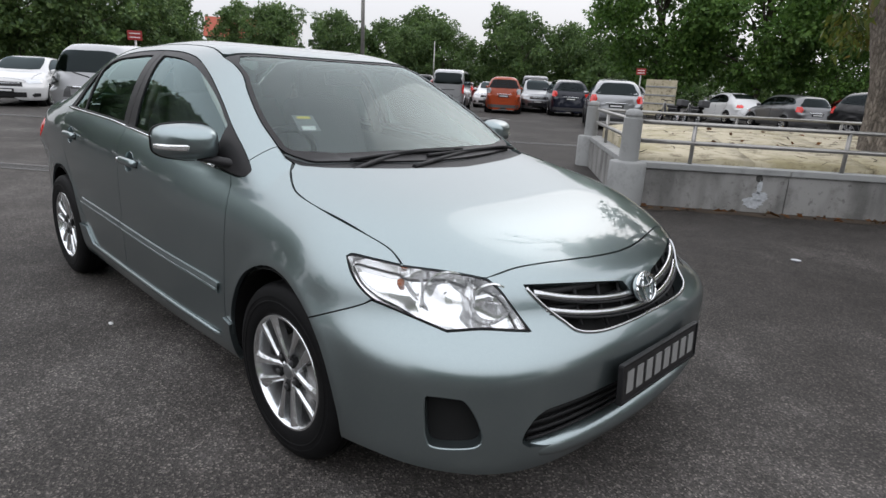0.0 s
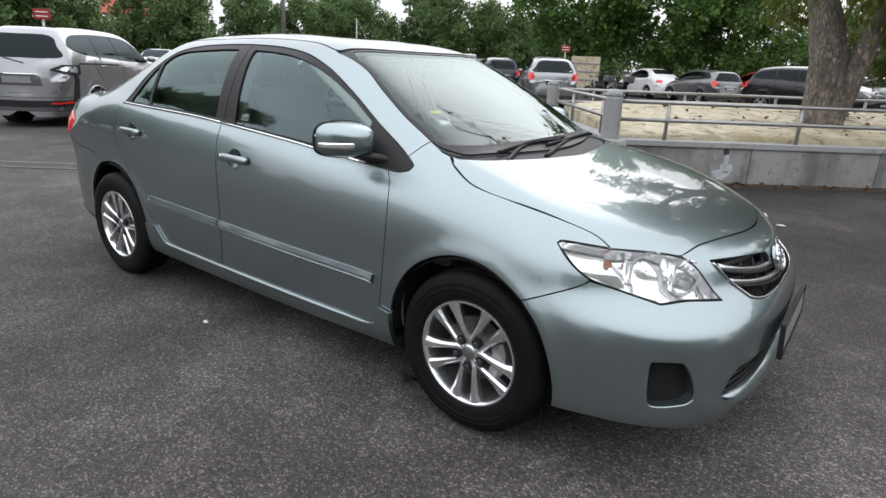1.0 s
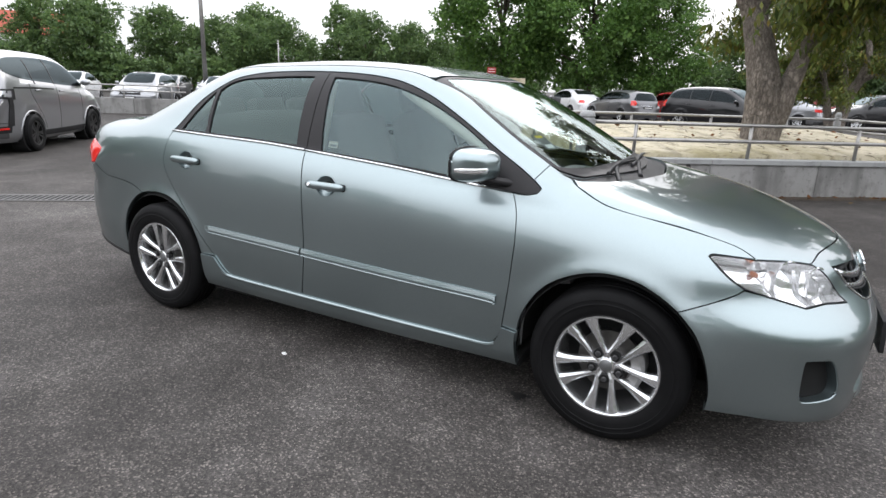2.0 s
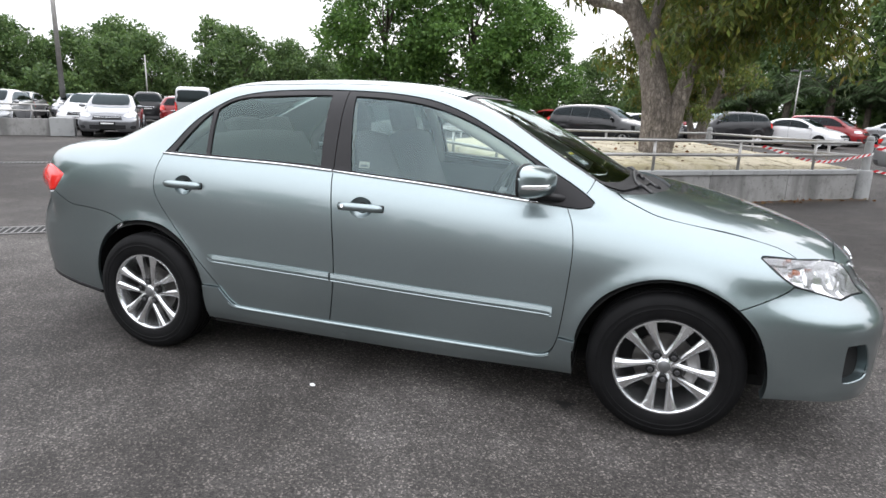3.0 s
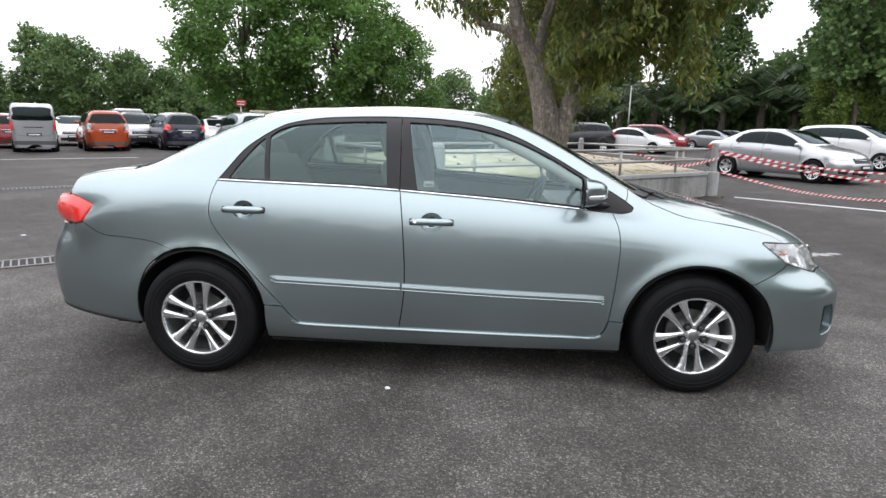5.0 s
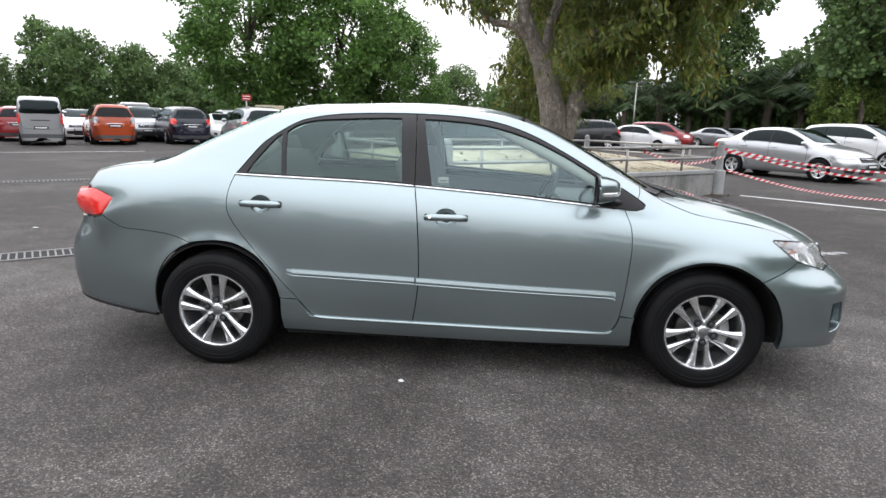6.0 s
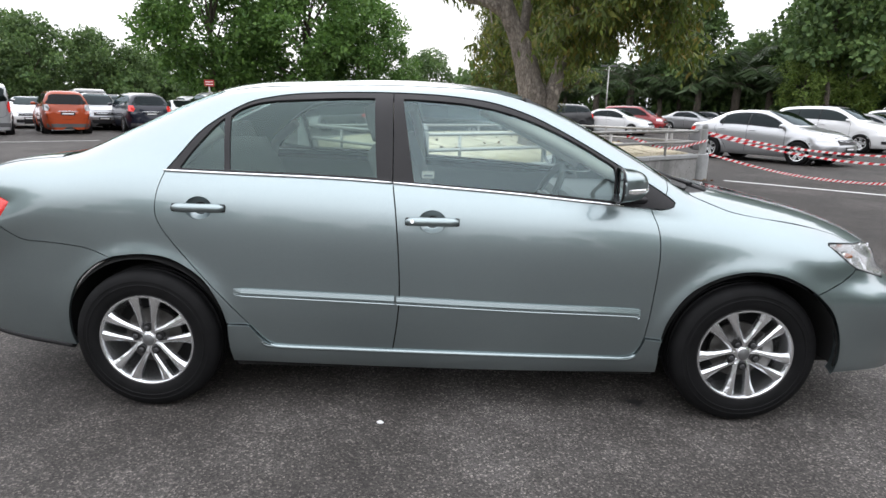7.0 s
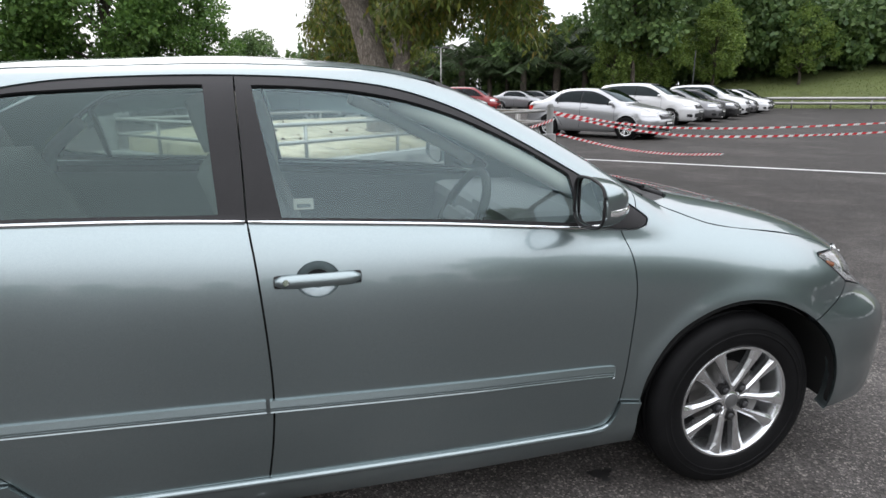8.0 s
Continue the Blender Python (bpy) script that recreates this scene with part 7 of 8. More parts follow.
KINDS = dict(
    saloon=dict(size=(1, 1, 1)),
    hatch=dict(size=(0.93, 1, 1.02), roof=LONG_ROOF, tail=BLUNT, cab=(1.30, -2.16), fillet=0.12),
    suv=dict(size=(1.02, 1.06, 1.15), roof=LONG_ROOF, tail=BLUNT, cab=(1.30, -2.16), fillet=0.12),
    mpv=dict(size=(0.945, 0.97, 1.145), roof=MPV_ROOF, tail=BLUNT, cab=(1.62, -2.2), fillet=0.12),
    van=dict(size=(0.77, 0.86, 1.25), roof=VAN_ROOF, tail=BOX_TAIL, tail_bow=spline([0.2, 0.6, 0.9], [0.03, 0.03, 0.03]), bow=spline([-2, 0, 0.55, 1.0], [0, 0, 0.1, 0.2]), lean=spline([0.3, 0.6, 0.9, 1.2, 1.5], [0.80, 0.84, 0.85, 0.83, 0.79]), round_y=spline([-0.6, 0.2, 1.0], [14, 14, 12]), round_z=spline([-0.6, 0.2, 1.0], [12, 12, 9]), yexp=spline([-2.2, 0, 2.0], [12, 10, 8]), cab=(2.1, -2.24), fillet=0.12),
    beetle=dict(size=(0.94, 1.0, 1.0), roof=BUG_ROOF, tail=spline([0.1, 0.3, 0.6, 0.8, 1.0, 1.2], [-2.1, -2.25, -2.2, -2.05, -1.8, -1.5]), cab=(1.25, -2.0), fillet=0.3),
)
PANES = dict(
    saloon=([(-1.10, 1.07), (-0.98, 1.25), (-0.70, 1.345), (-0.28, 1.36), (0.10, 1.33), (0.45, 1.22), (0.70, 1.09), (0.72, 0.98), (0.1, 1.02), (-0.6, 1.055)], 0.30, 1.06, 0.52, -1.15, -1.68),
    hatch=([(-1.75, 1.10), (-1.62, 1.27), (-1.2, 1.35), (-0.5, 1.37), (0.05, 1.34), (0.45, 1.24), (0.75, 1.09), (0.78, 0.98), (0.1, 1.01), (-1.0, 1.06)], 0.38, 1.14, 0.52, None, None),
    suv=([(-1.80, 1.10), (-1.68, 1.28), (-1.2, 1.36), (-0.5, 1.375), (0.05, 1.35), (0.45, 1.25), (0.75, 1.10), (0.78, 0.99), (0.1, 1.02), (-1.0, 1.06)], 0.38, 1.14, 0.52, None, None),
    mpv=([(-1.86, 1.16), (-1.74, 1.32), (-1.2, 1.37), (-0.4, 1.375), (0.3, 1.34), (0.70, 1.22), (1.08, 1.02), (1.08, 0.96), (0.3, 0.97), (-0.6, 1.02), (-1.3, 1.06)], 0.60, 1.42, 0.52, None, None),
    van=([(-2.02, 0.98), (-1.98, 1.32), (-1.2, 1.37), (0.2, 1.375), (1.0, 1.34), (1.35, 1.20), (1.52, 0.98), (0.5, 0.97), (-1.0, 0.97)], 1.42, 1.80, 0.50, None, None),
    beetle=([(-1.15, 1.05), (-0.95, 1.24), (-0.5, 1.36), (0.0, 1.34), (0.40, 1.22), (0.66, 1.07), (0.68, 0.98), (0.0, 1.0), (-0.6, 1.02)], 0.36, 0.98, 0.50, -0.95, -1.5),
)
PANE_FAR = pane("parked_car_glass", (0.15, 0.17, 0.165), 1.45, 0.03, (0.42, 0.50, 0.53))
DARK_IN = plain("parked_car_inside", (0.03, 0.03, 0.03), 0.8)
LAMP_FAR = plain("lamp_clear", (0.62, 0.64, 0.66), 0.15, 0.6, 0.1, 15)
PLASTIC_GREY = plain("grey_plastic", (0.07, 0.07, 0.072), 0.5, 0, 0.1, 9)


def car_meshes(kind):
    """The parts of one kind of parked car, as meshes to share."""
    S = Shape(**KINDS[kind])
    sx, sy, sz = S.size
    out = {}
    # skin: origin slides along the middle, then turns round nose and tail
    rows, nx, ne, na = [], 46, 16, 61
    stations = [("t", b) for b in np.linspace(90, 4, ne)] + [("m", x) for x in np.linspace(-1.25, 1.25, nx)] + [("n", b) for b in np.linspace(4, 90, ne)]
    ang = np.radians(np.linspace(-38, 218, na))
    o, d = [], []
    for tag, q in stations:
        for a in ang:
            b = 0 if tag == "m" else math.radians(q)
            sgn = -1 if tag == "t" else 1
            o.append(((q if tag == "m" else sgn * 1.25) * sx, 0, 0.60 * sz))
            d.append((sgn * math.sin(b), -math.cos(b) * math.cos(a), math.cos(b) * math.sin(a) + (math.sin(b) * 0.0)))
    o, d = np.array(o), np.array(d)
    # end caps sweep the whole height, not one point
    for i, (tag, q) in enumerate(stations):
        if tag != "m":
            w = math.sin(math.radians(q))
            for j, a in enumerate(ang):
                o[i * na + j, 2] = 0.60 * sz + w * (0.33 * math.sin(a) if math.sin(a) > 0 else 0.30 * math.sin(a) / 0.62) * sz * (1 if tag == "t" else 0.55)
    p = S.cast(o, d)
    p[:, 2] = np.maximum(p[:, 2], 0.19)
    n = S.normals(p)
    m = len(stations)
    f = []
    for i in range(m - 1):
        for j in range(na - 1):
            q = (i * na + j, (i + 1) * na + j, (i + 1) * na + j + 1, i * na + j + 1)
            c = p[list(q)].mean(0)
            if any(math.hypot(c[0] - ax * sx, c[2] - 0.318) < 0.365 and abs(c[1]) > 0.5 for ax in (1.3, -1.3)):
                continue
            f.append(q)
    out["body"] = mesh_of("body", p, f, n)
    side, x0, x1, wy, r0, r1 = PANES[kind]
    pts = [(x * sx, z * sz) for x, z in side]
    ring = S.to_polar(S.side([tuple(q) for q in curve(pts, 5, True)]))
    v, fc, nn = skin(S, ring, S.polar, (), 0.07, 0, 0.004, 0.006)
    k = np.array([1, -1, 1])
    out["side_window"] = (mesh_of("side_window", v, fc, nn), mesh_of("side_window", v * k, [t[::-1] for t in fc], nn * k))
    # pillars over the pane
    bars = []
    for x in (0.5 * (pts[0][0] + pts[-3][0]) * 0 - 0.22 * sx, -1.0 * sx):
        zt = 1.375 * sz if x > -0.5 else 1.34 * sz
        q = S.side([(x, z) for z in np.linspace(0.99 * sz, zt, 6)])
        bars.append(q + S.normals(q) * 0.008)
    out["pillar"] = [mesh_of("pillar", *strip(b, 0.035)) for b in bars]
    def cross(xa, xb, w, curve_in):
        half = [(xa, 0.0), (xa - curve_in * 0.3, w * 0.6), (xa - curve_in, w * 0.96), (xb - curve_in * 1.1, w * 1.08), (xb - 0.3 * curve_in, w * 0.65), (xb, 0.0)]
        right = [(x * sx, -y * sy) for x, y in half]
        return S.to_polar(S.above(right + [(x, -y) for x, y in right[::-1][1:-1]]))
    out["windscreen"] = mesh_of("windscreen", *skin(S, cross(x0, x1, wy, 0.10), S.polar, (), 0.08, 0, 0.004, 0.006))
    if r0:
        out["rear_window"] = mesh_of("rear_window", *skin(S, cross(r0, r1, wy * 0.95, -0.08), S.polar, (), 0.08, 0, 0.004, 0.006))
    else:
        slim = 0.95 if kind == "van" else 0.84
        z0, z1, w = (1.02, 1.33, 0.60) if kind != "van" else (0.99, 1.36, 0.56)
        ring = [(-w, z0 * sz), (0, (z0 - 0.01) * sz), (w, z0 * sz), (w * 0.97, (z0 + z1) / 2 * sz), (w * slim, z1 * sz), (0, (z1 + 0.015) * sz), (-w * slim, z1 * sz), (-w * 0.97, (z0 + z1) / 2 * sz)]
        out["rear_window"] = mesh_of("rear_window", *skin(S, [tuple(q) for q in curve(ring, 4, True)], S.rear, (), 0.07, 0, 0.004, 0.006))
    def lamp(u0, u1, z0, z1, chart, name):
        ring = [(u0, (z0 + z1) / 2), (u0 + (u1 - u0) * 0.2, z0), (u1, z0 + 0.02), (u1, z1), (u0 + (u1 - u0) * 0.3, z1)]
        v, fc, nn = skin(S, [(u, z * sz) for u, z in ring], chart, (), 0.05, 0, 0.01, 0.008)
        return (mesh_of(name, v, fc, nn), mesh_of(name, v * k, [t[::-1] for t in fc], nn * k))
    out["headlamp"] = lamp(0.46, 0.90, 0.66, 0.78, S.front, "headlamp")
    tall = kind in ("suv", "mpv", "van", "hatch")
    out["tail_lamp"] = lamp(0.575, 0.665, 0.66, 0.98, S.rear, "tail_lamp") if kind == "van" else lamp(0.50 if tall else 0.42, 0.74, 0.78, 1.00 if tall else 0.93, S.rear, "tail_lamp")
    def band(u, z0, z1, chart, name, lift):
        return mesh_of(name, *skin(S, [(-u, z0 * sz), (0, z0 * sz), (u, z0 * sz), (u, z1 * sz), (0, z1 * sz), (-u, z1 * sz)], chart, (), 0.07, 0, 0.01, lift))
    out["grille"] = band(0.40, 0.58, 0.70, S.front, "grille", 0.006)
    out["lower_grille"] = band(0.46, 0.28, 0.42, S.front, "lower_grille", 0.006)
    out["rear_valance"] = band(0.70, 0.24, 0.36, S.rear, "rear_valance", 0.006)
    q = S.front([(0, 0.47 * sz)])[0]
    r = S.rear([(0, 0.70 * sz if kind != "van" else 0.55 * sz)])[0]
    out["plates"] = (q, r)
    mx = 0.80 * sx if kind not in ("mpv", "van") else 1.12 * sx
    out["mirror_at"] = (mx, S.side([(mx, 0.98 * sz)])[0][1] - 0.10, 1.02 * sz)
    seam = []
    for line in ([(0.88, 0.93), (0.90, 0.65), (0.86, 0.36)], [(-0.22, 1.0), (-0.20, 0.6), (-0.22, 0.30)], [(-1.20, 1.0), (-1.21, 0.85), (-0.9, 0.5), (-0.8, 0.33)]):
        q = S.side([(x * sx, z * sz) for x, z in [tuple(c) for c in curve(line, 6)]])
        seam.append(mesh_of("door_seam", *strip(q + S.normals(q) * 0.002, 0.008)))
    out["seams"] = seam
    v, fc, nn = skin(S, shrink(ring, -0.022), S.polar, (), 0.07, 0, 0.003, 0.003)
    out["surround"] = (mesh_of("window_surround", v, fc, nn), mesh_of("window_surround", v * k, [t[::-1] for t in fc], nn * k))
    def line_mesh(name, p, r):
        bm = tube([tuple(q) for q in p], r, 5)
        me = bpy.data.meshes.new(name)
        bm.to_mesh(me)
        bm.free()
        return me
    xs = np.linspace(x1 + 0.10, 1.86, 7) if x1 < 1.5 else np.linspace(1.80, 1.95, 4)
    hood = [S.above([(x * sx, y * sy) for x, y in zip(xs, sgn * np.linspace(0.66, 0.60, len(xs)))]) for sgn in (1, -1)]
    nose = S.front([(u, (0.80 - 0.06 * (u / 0.5) ** 2) * sz) for u in np.linspace(-0.52, 0.52, 11)])
    lid = S.rear([(u, z * sz) for u, z in ((-0.56, 0.98), (-0.57, 0.80), (-0.55, 0.58), (-0.45, 0.52), (0, 0.505), (0.45, 0.52), (0.55, 0.58), (0.57, 0.80), (0.56, 0.98))])
    out["lines"] = [("hood_seam", line_mesh("hood_seam", q, 0.005)) for q in (*hood, nose)] + [("hatch_seam", line_mesh("hatch_seam", lid, 0.005))]
    out["fog_recess"] = lamp(0.56, 0.76, 0.29, 0.40, S.front, "fog_recess")
    chrome = S.front([(u, (0.655 + 0.02 * (u / 0.4) ** 2) * sz) for u in np.linspace(-0.36, 0.36, 9)])
    out["grille_bar"] = line_mesh("grille_bar", chrome + S.normals(chrome) * 0.014, 0.011)
    rear = S.rear([(u, 0.775 * sz) for u in np.linspace(-0.30, 0.30, 5)])
    out["plate_lamp_bar"] = line_mesh("plate_lamp_bar", rear + S.normals(rear) * 0.010, 0.014)
    hand = []
    for x, z in ((-0.05, 0.88), (-1.0, 0.90)):
        q = S.side([((x + e) * sx, z * sz) for e in np.linspace(-0.1, 0.1, 5)])
        hand.append(q + S.normals(q) * 0.016)
    out["handles"] = hand
    return S, out


def strip(path, width):
    """A flat narrow band along a path on a flank."""
    p = np.asarray(path)
    d = np.gradient(p, axis=0)
    d /= np.linalg.norm(d, axis=1)[:, None]
    side = np.cross(d, np.tile([0, -1.0, 0], (len(p), 1)))
    v = []
    for a, s in zip(p, side):
        v += [a - s * width / 2 + np.array([0, 0.006, 0]), a - s * width / 2, a + s * width / 2, a + s * width / 2 + np.array([0, 0.006, 0])]
    f = []
    for i in range(len(p) - 1):
        for j in range(3):
            k = i * 4 + j
            f.append((k, k + 1, k + 5, k + 4))
    return v, f


MADE = {}


def parked(kind, color_name, color, metal, x, y, heading, label, rim=None, plate=True, tail=None):
    if kind not in MADE:
        MADE[kind] = car_meshes(kind)
    S, M = MADE[kind]
    sx, sy, sz = S.size
    name = {"saloon": "sedan_car", "hatch": "hatchback_car", "suv": "suv", "mpv": "minivan", "van": "microvan", "beetle": "coupe_car"}[kind]
    car = thing(name, label, "car", pose(x, y, 0, 0, 0, heading), "parked cars")
    key = "paint_" + color_name
    coat = bpy.data.materials.get(key) or paint(key, color, metal, 0.3 if metal else 0.4, 1.45, 1.0 if metal else 0.3)
    part("body", M["body"].copy(), coat, car)
    inner = bmesh.new()
    box(inner, -1.6 * sx, 1.3 * sx, -0.62 * sy, 0.62 * sy, 0.20, 0.86 * sz, 0.05)
    box(inner, -1.3 * sx, 0.2 * sx, -0.5 * sy, 0.5 * sy, 0.8 * sz, 1.08 * sz, 0.08)
    part("interior", inner, DARK_IN, car)
    for me in M["side_window"]:
        part("side_window", me, PANE_FAR, car)
    part("windscreen", M["windscreen"], PANE_FAR, car)
    part("rear_window", M["rear_window"], PANE_FAR, car)
    for me in M["pillar"]:
        part("pillar", me, TRIM, car)
        o = part("pillar", me, TRIM, car)
        o.matrix_basis = Matrix.Diagonal((1, -1, 1, 1))
    for me in M["seams"]:
        part("door_seam", me, VOID, car)
        part("door_seam", me, VOID, car).matrix_basis = Matrix.Diagonal((1, -1, 1, 1))
    for me in M["surround"]:
        part("window_surround", me, TRIM, car)
    for q, me in M["lines"]:
        part(q, me, VOID, car)
    for me in M["fog_recess"]:
        part("fog_recess", me, PLASTIC, car)
    part("grille_bar", M["grille_bar"], CHROME, car)
    part("plate_lamp_bar", M["plate_lamp_bar"], CHROME if kind != "van" else PLASTIC, car)
    for me in M["headlamp"]:
        part("headlamp", me, LAMP_FAR, car)
    for me in M["tail_lamp"]:
        part("tail_lamp", me, tail or RED_LENS, car)
    part("grille", M["grille"], PLASTIC, car)
    part("lower_grille", M["lower_grille"], PLASTIC, car)
    part("rear_valance", M["rear_valance"], PLASTIC_GREY, car)
    for at, way in zip(M["plates"], (1, -1)):
        bm = bmesh.new()
        box(bm, at[0] + way * 0.004, at[0] + way * 0.016, -0.24, 0.24, at[2] - 0.055, at[2] + 0.055, 0.003)
        pl = part("number_plate", bm, PLATE if plate else coat, car)
        if plate:
            bm = bmesh.new()
            box(bm, at[0] + way * 0.016, at[0] + way * 0.018, -0.19, 0.19, at[2] - 0.022, at[2] + 0.022)
            part("plate_bar", bm, WHITE, pl)
    mx, my, mz = M["mirror_at"]
    for s in (1, -1):
        bm = bmesh.new()
        bmesh.ops.create_uvsphere(bm, u_segments=14, v_segments=8, radius=1)
        for v in bm.verts:
            v.co = Vector((mx + 0.06 * v.co.x, s * (my + 0.10 * v.co.y), mz + 0.065 * v.co.z))
        for q in bm.faces:
            q.smooth = True
        part("door_mirror", bm, coat, car)
    for q in M["handles"]:
        for s in (1, -1):
            part("door_handle", tube([tuple(c * np.array([1, s, 1])) for c in q], 0.014, 6), coat, car)
    for ax in (1.3, -1.3):
        for s in (1, -1):
            big = 1.12 if kind == "suv" else (0.86 if kind == "van" else 1.0)
            y0 = -(0.80 * sy) * s
            add_wheel(car, ax * sx, y0, s < 0, big, random.uniform(0, 72), False, rim or ALLOY)
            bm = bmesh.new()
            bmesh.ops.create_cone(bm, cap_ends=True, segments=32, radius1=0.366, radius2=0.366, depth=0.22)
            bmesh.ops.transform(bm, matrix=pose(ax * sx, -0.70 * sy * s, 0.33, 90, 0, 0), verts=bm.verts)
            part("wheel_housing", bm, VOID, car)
            lipr = [(ax * sx + 0.372 * math.cos(a), 0, 0.318 + 0.372 * math.sin(a)) for a in np.radians(np.linspace(-14, 194, 22))]
            ys = S.side([(q[0], q[2]) for q in lipr])[:, 1]
            part("arch_lip", tube([(q[0], (yy + 0.002) * s, q[2]) for q, yy in zip(lipr, ys)], 0.016, 6), coat if kind != "suv" else PLASTIC_GREY, car)
    return car


PALE_C = ("pale_silver", (0.40, 0.405, 0.415), 0.75)
SILVER, WHITE_C, BLACK_C, GREY_C, RED_C = ("silver", (0.29, 0.295, 0.305), 0.8), ("white", (0.62, 0.62, 0.62), 0.0), ("black", (0.007, 0.007, 0.008), 0.0), ("grey", (0.16, 0.16, 0.165), 0.7), ("red", (0.22, 0.010, 0.012), 0.0)
ORANGE_C, BLUE_C = ("orange", (0.33, 0.050, 0.012), 0.0), ("navy", (0.006, 0.008, 0.018), 0.0)
IN, OUT = 128.0, -54.0
DARK_RIM = plain("black_steel_rim", (0.02, 0.02, 0.02), 0.45, 0.3, 0.2, 10)


def minivan_tail(car):
    """Black trims, red reflectors and handle of the near minivan's tail and flank."""
    S = MADE["mpv"][0]
    sx, sy, sz = S.size
    k = np.array([1, -1, 1])

    def patch(name, ring, chart, mat, lift, both, label=""):
        v, f, n = skin(S, ring, chart, (), 0.05, 0, 0.008, lift)
        part(name, mesh_of(name, v, f, n), mat, car, label)
        if both:
            part(name, mesh_of(name, v * k, [t[::-1] for t in f], n * k), mat, car, label)
    patch("bumper_band", [(-0.74, 0.36), (0, 0.34), (0.74, 0.36), (0.76, 0.47), (0, 0.45), (-0.76, 0.47)], S.rear, PLASTIC, 0.010, False, "black band across the rear bumper")
    patch("rear_reflector", [(0.42, 0.405), (0.70, 0.415), (0.70, 0.445), (0.42, 0.435)], S.rear, RED_LENS, 0.020, True, "slim red reflector")
    patch("lamp_trim", [(0.70, 0.47), (0.80, 0.47), (0.84, 0.80), (0.82, 0.98), (0.73, 0.98), (0.76, 0.80)], S.rear, PLASTIC, 0.011, True, "black trim running down from the lamp")
    patch("hatch_seam", [(-0.70, 0.515), (0, 0.50), (0.70, 0.515), (0.70, 0.522), (0, 0.507), (-0.70, 0.522)], S.rear, VOID, 0.004, False)
    patch("lamp_bar", [(0.44, 0.97), (0.60, 1.055), (0.88, 1.06), (0.88, 0.89), (0.62, 0.90)], S.rear, PLASTIC, 0.016, True, "black bezel of the wide rear lamp")
    patch("lamp_clear", [(0.52, 0.975), (0.64, 1.025), (0.80, 1.03), (0.80, 0.93), (0.64, 0.94)], S.rear, LAMP_FAR, 0.020, True, "clear lens of the rear lamp")
    patch("plate_recess", [(-0.34, 0.70), (0.34, 0.70), (0.30, 0.88), (-0.30, 0.88)], S.rear, PLASTIC_GREY, 0.0035, False)
    q = S.rear([(-0.20, 1.145), (-0.02, 1.10), (0.10, 1.07)])
    part("rear_wiper", tube([tuple(v) for v in q + S.normals(q) * 0.02], 0.010, 6), PLASTIC, car, "black rear wiper")
    flank = lambda pts: [tuple(q) for q in S.to_polar(S.side([(x * sx, z * sz) for x, z in pts]))]
    patch("skirt", flank([(-0.90, 0.22), (0.92, 0.22), (0.92, 0.30), (-0.90, 0.30)]), S.polar, PLASTIC, 0.010, True, "black plastic skirt")
    patch("slide_rail", flank([(-1.75, 0.93), (-0.35, 0.905), (-0.35, 0.925), (-1.75, 0.95)]), S.polar, VOID, 0.005, True, "dark rail of the sliding door")


MPV_PAINT = paint("paint_dull_silver", (0.34, 0.345, 0.355), 0.75, 0.3)
mpv = parked("mpv", "dull_silver", (0.34, 0.345, 0.355), 0.75, -10.96, 3.27, IN, "silver minivan with black steel wheels parked on the asphalt", DARK_RIM, False, MPV_PAINT)
minivan_tail(mpv)
parked("saloon", *PALE_C, 9.38, 14.7, -56, "silver saloon car parked behind red and white tape")
parked("suv", *WHITE_C, 15.1, 20.9, OUT, "white estate-bodied off-roader parked in a row")
for kind, c, x, y, label in (("saloon", GREY_C, 17.9, 22.9, "dark grey saloon car parked in a row"), ("saloon", BLACK_C, 20.4, 24.8, "black saloon car parked in a row"), ("suv", WHITE_C, 23.0, 27.2, "white off-roader parked in a row"),
                             ("hatch", GREY_C, 25.4, 29.0, "dark hatchback car parked in a row"), ("saloon", WHITE_C, 28.0, 31.0, "white saloon car parked in a row"), ("hatch", BLACK_C, 30.6, 33.4, "black hatchback car at the end of a row")):
    parked(kind, *c, x, y, OUT, label)
parked("van", *PALE_C, -17.9, 20.0, IN - 2, "boxy silver-grey microvan seen from behind")
parked("mpv", *ORANGE_C, -16.4, 22.1, 129, "orange compact minivan parked on the asphalt", None, True, LAMP_FAR)
parked("suv", *BLUE_C, -14.4, 24.5, 131, "dark navy estate car with silver roof bars")
parked("suv", *SILVER, -8.5, 18.7, IN - 5, "silver off-roader parked on the asphalt")
parked("beetle", *WHITE_C, -8.4, 30.3, IN + 12, "white rounded coupe car parked beyond the planter")
parked("hatch", *GREY_C, -5.2, 28.2, IN + 10, "grey estate car parked beyond the planter")
parked("suv", *BLACK_C, -0.06, 22.8, -22, "black off-roader parked beyond the planter")
parked("saloon", *WHITE_C, -20.5, 26.0, OUT, "white saloon car facing the open lane")
parked("mpv", *WHITE_C, -19.8, 32.0, OUT - 4, "white minivan facing the open lane")
parked("saloon", "steel", (0.19, 0.195, 0.205), 0.8, -16.9, 14.4, OUT + 3, "silver-grey saloon car facing the open lane")
parked("saloon", *WHITE_C, -20.3, 3.0, -30, "white saloon car parked at the lot's edge")
parked("saloon", *BLUE_C, -22.5, 5.0, -50, "dark blue saloon car parked at the lot's edge")
parked("saloon", *WHITE_C, -27.5, 14.0, -45, "white saloon car behind a low wall")
parked("saloon", *SILVER, -26.0, 17.0, -45, "silver saloon car behind a low wall")
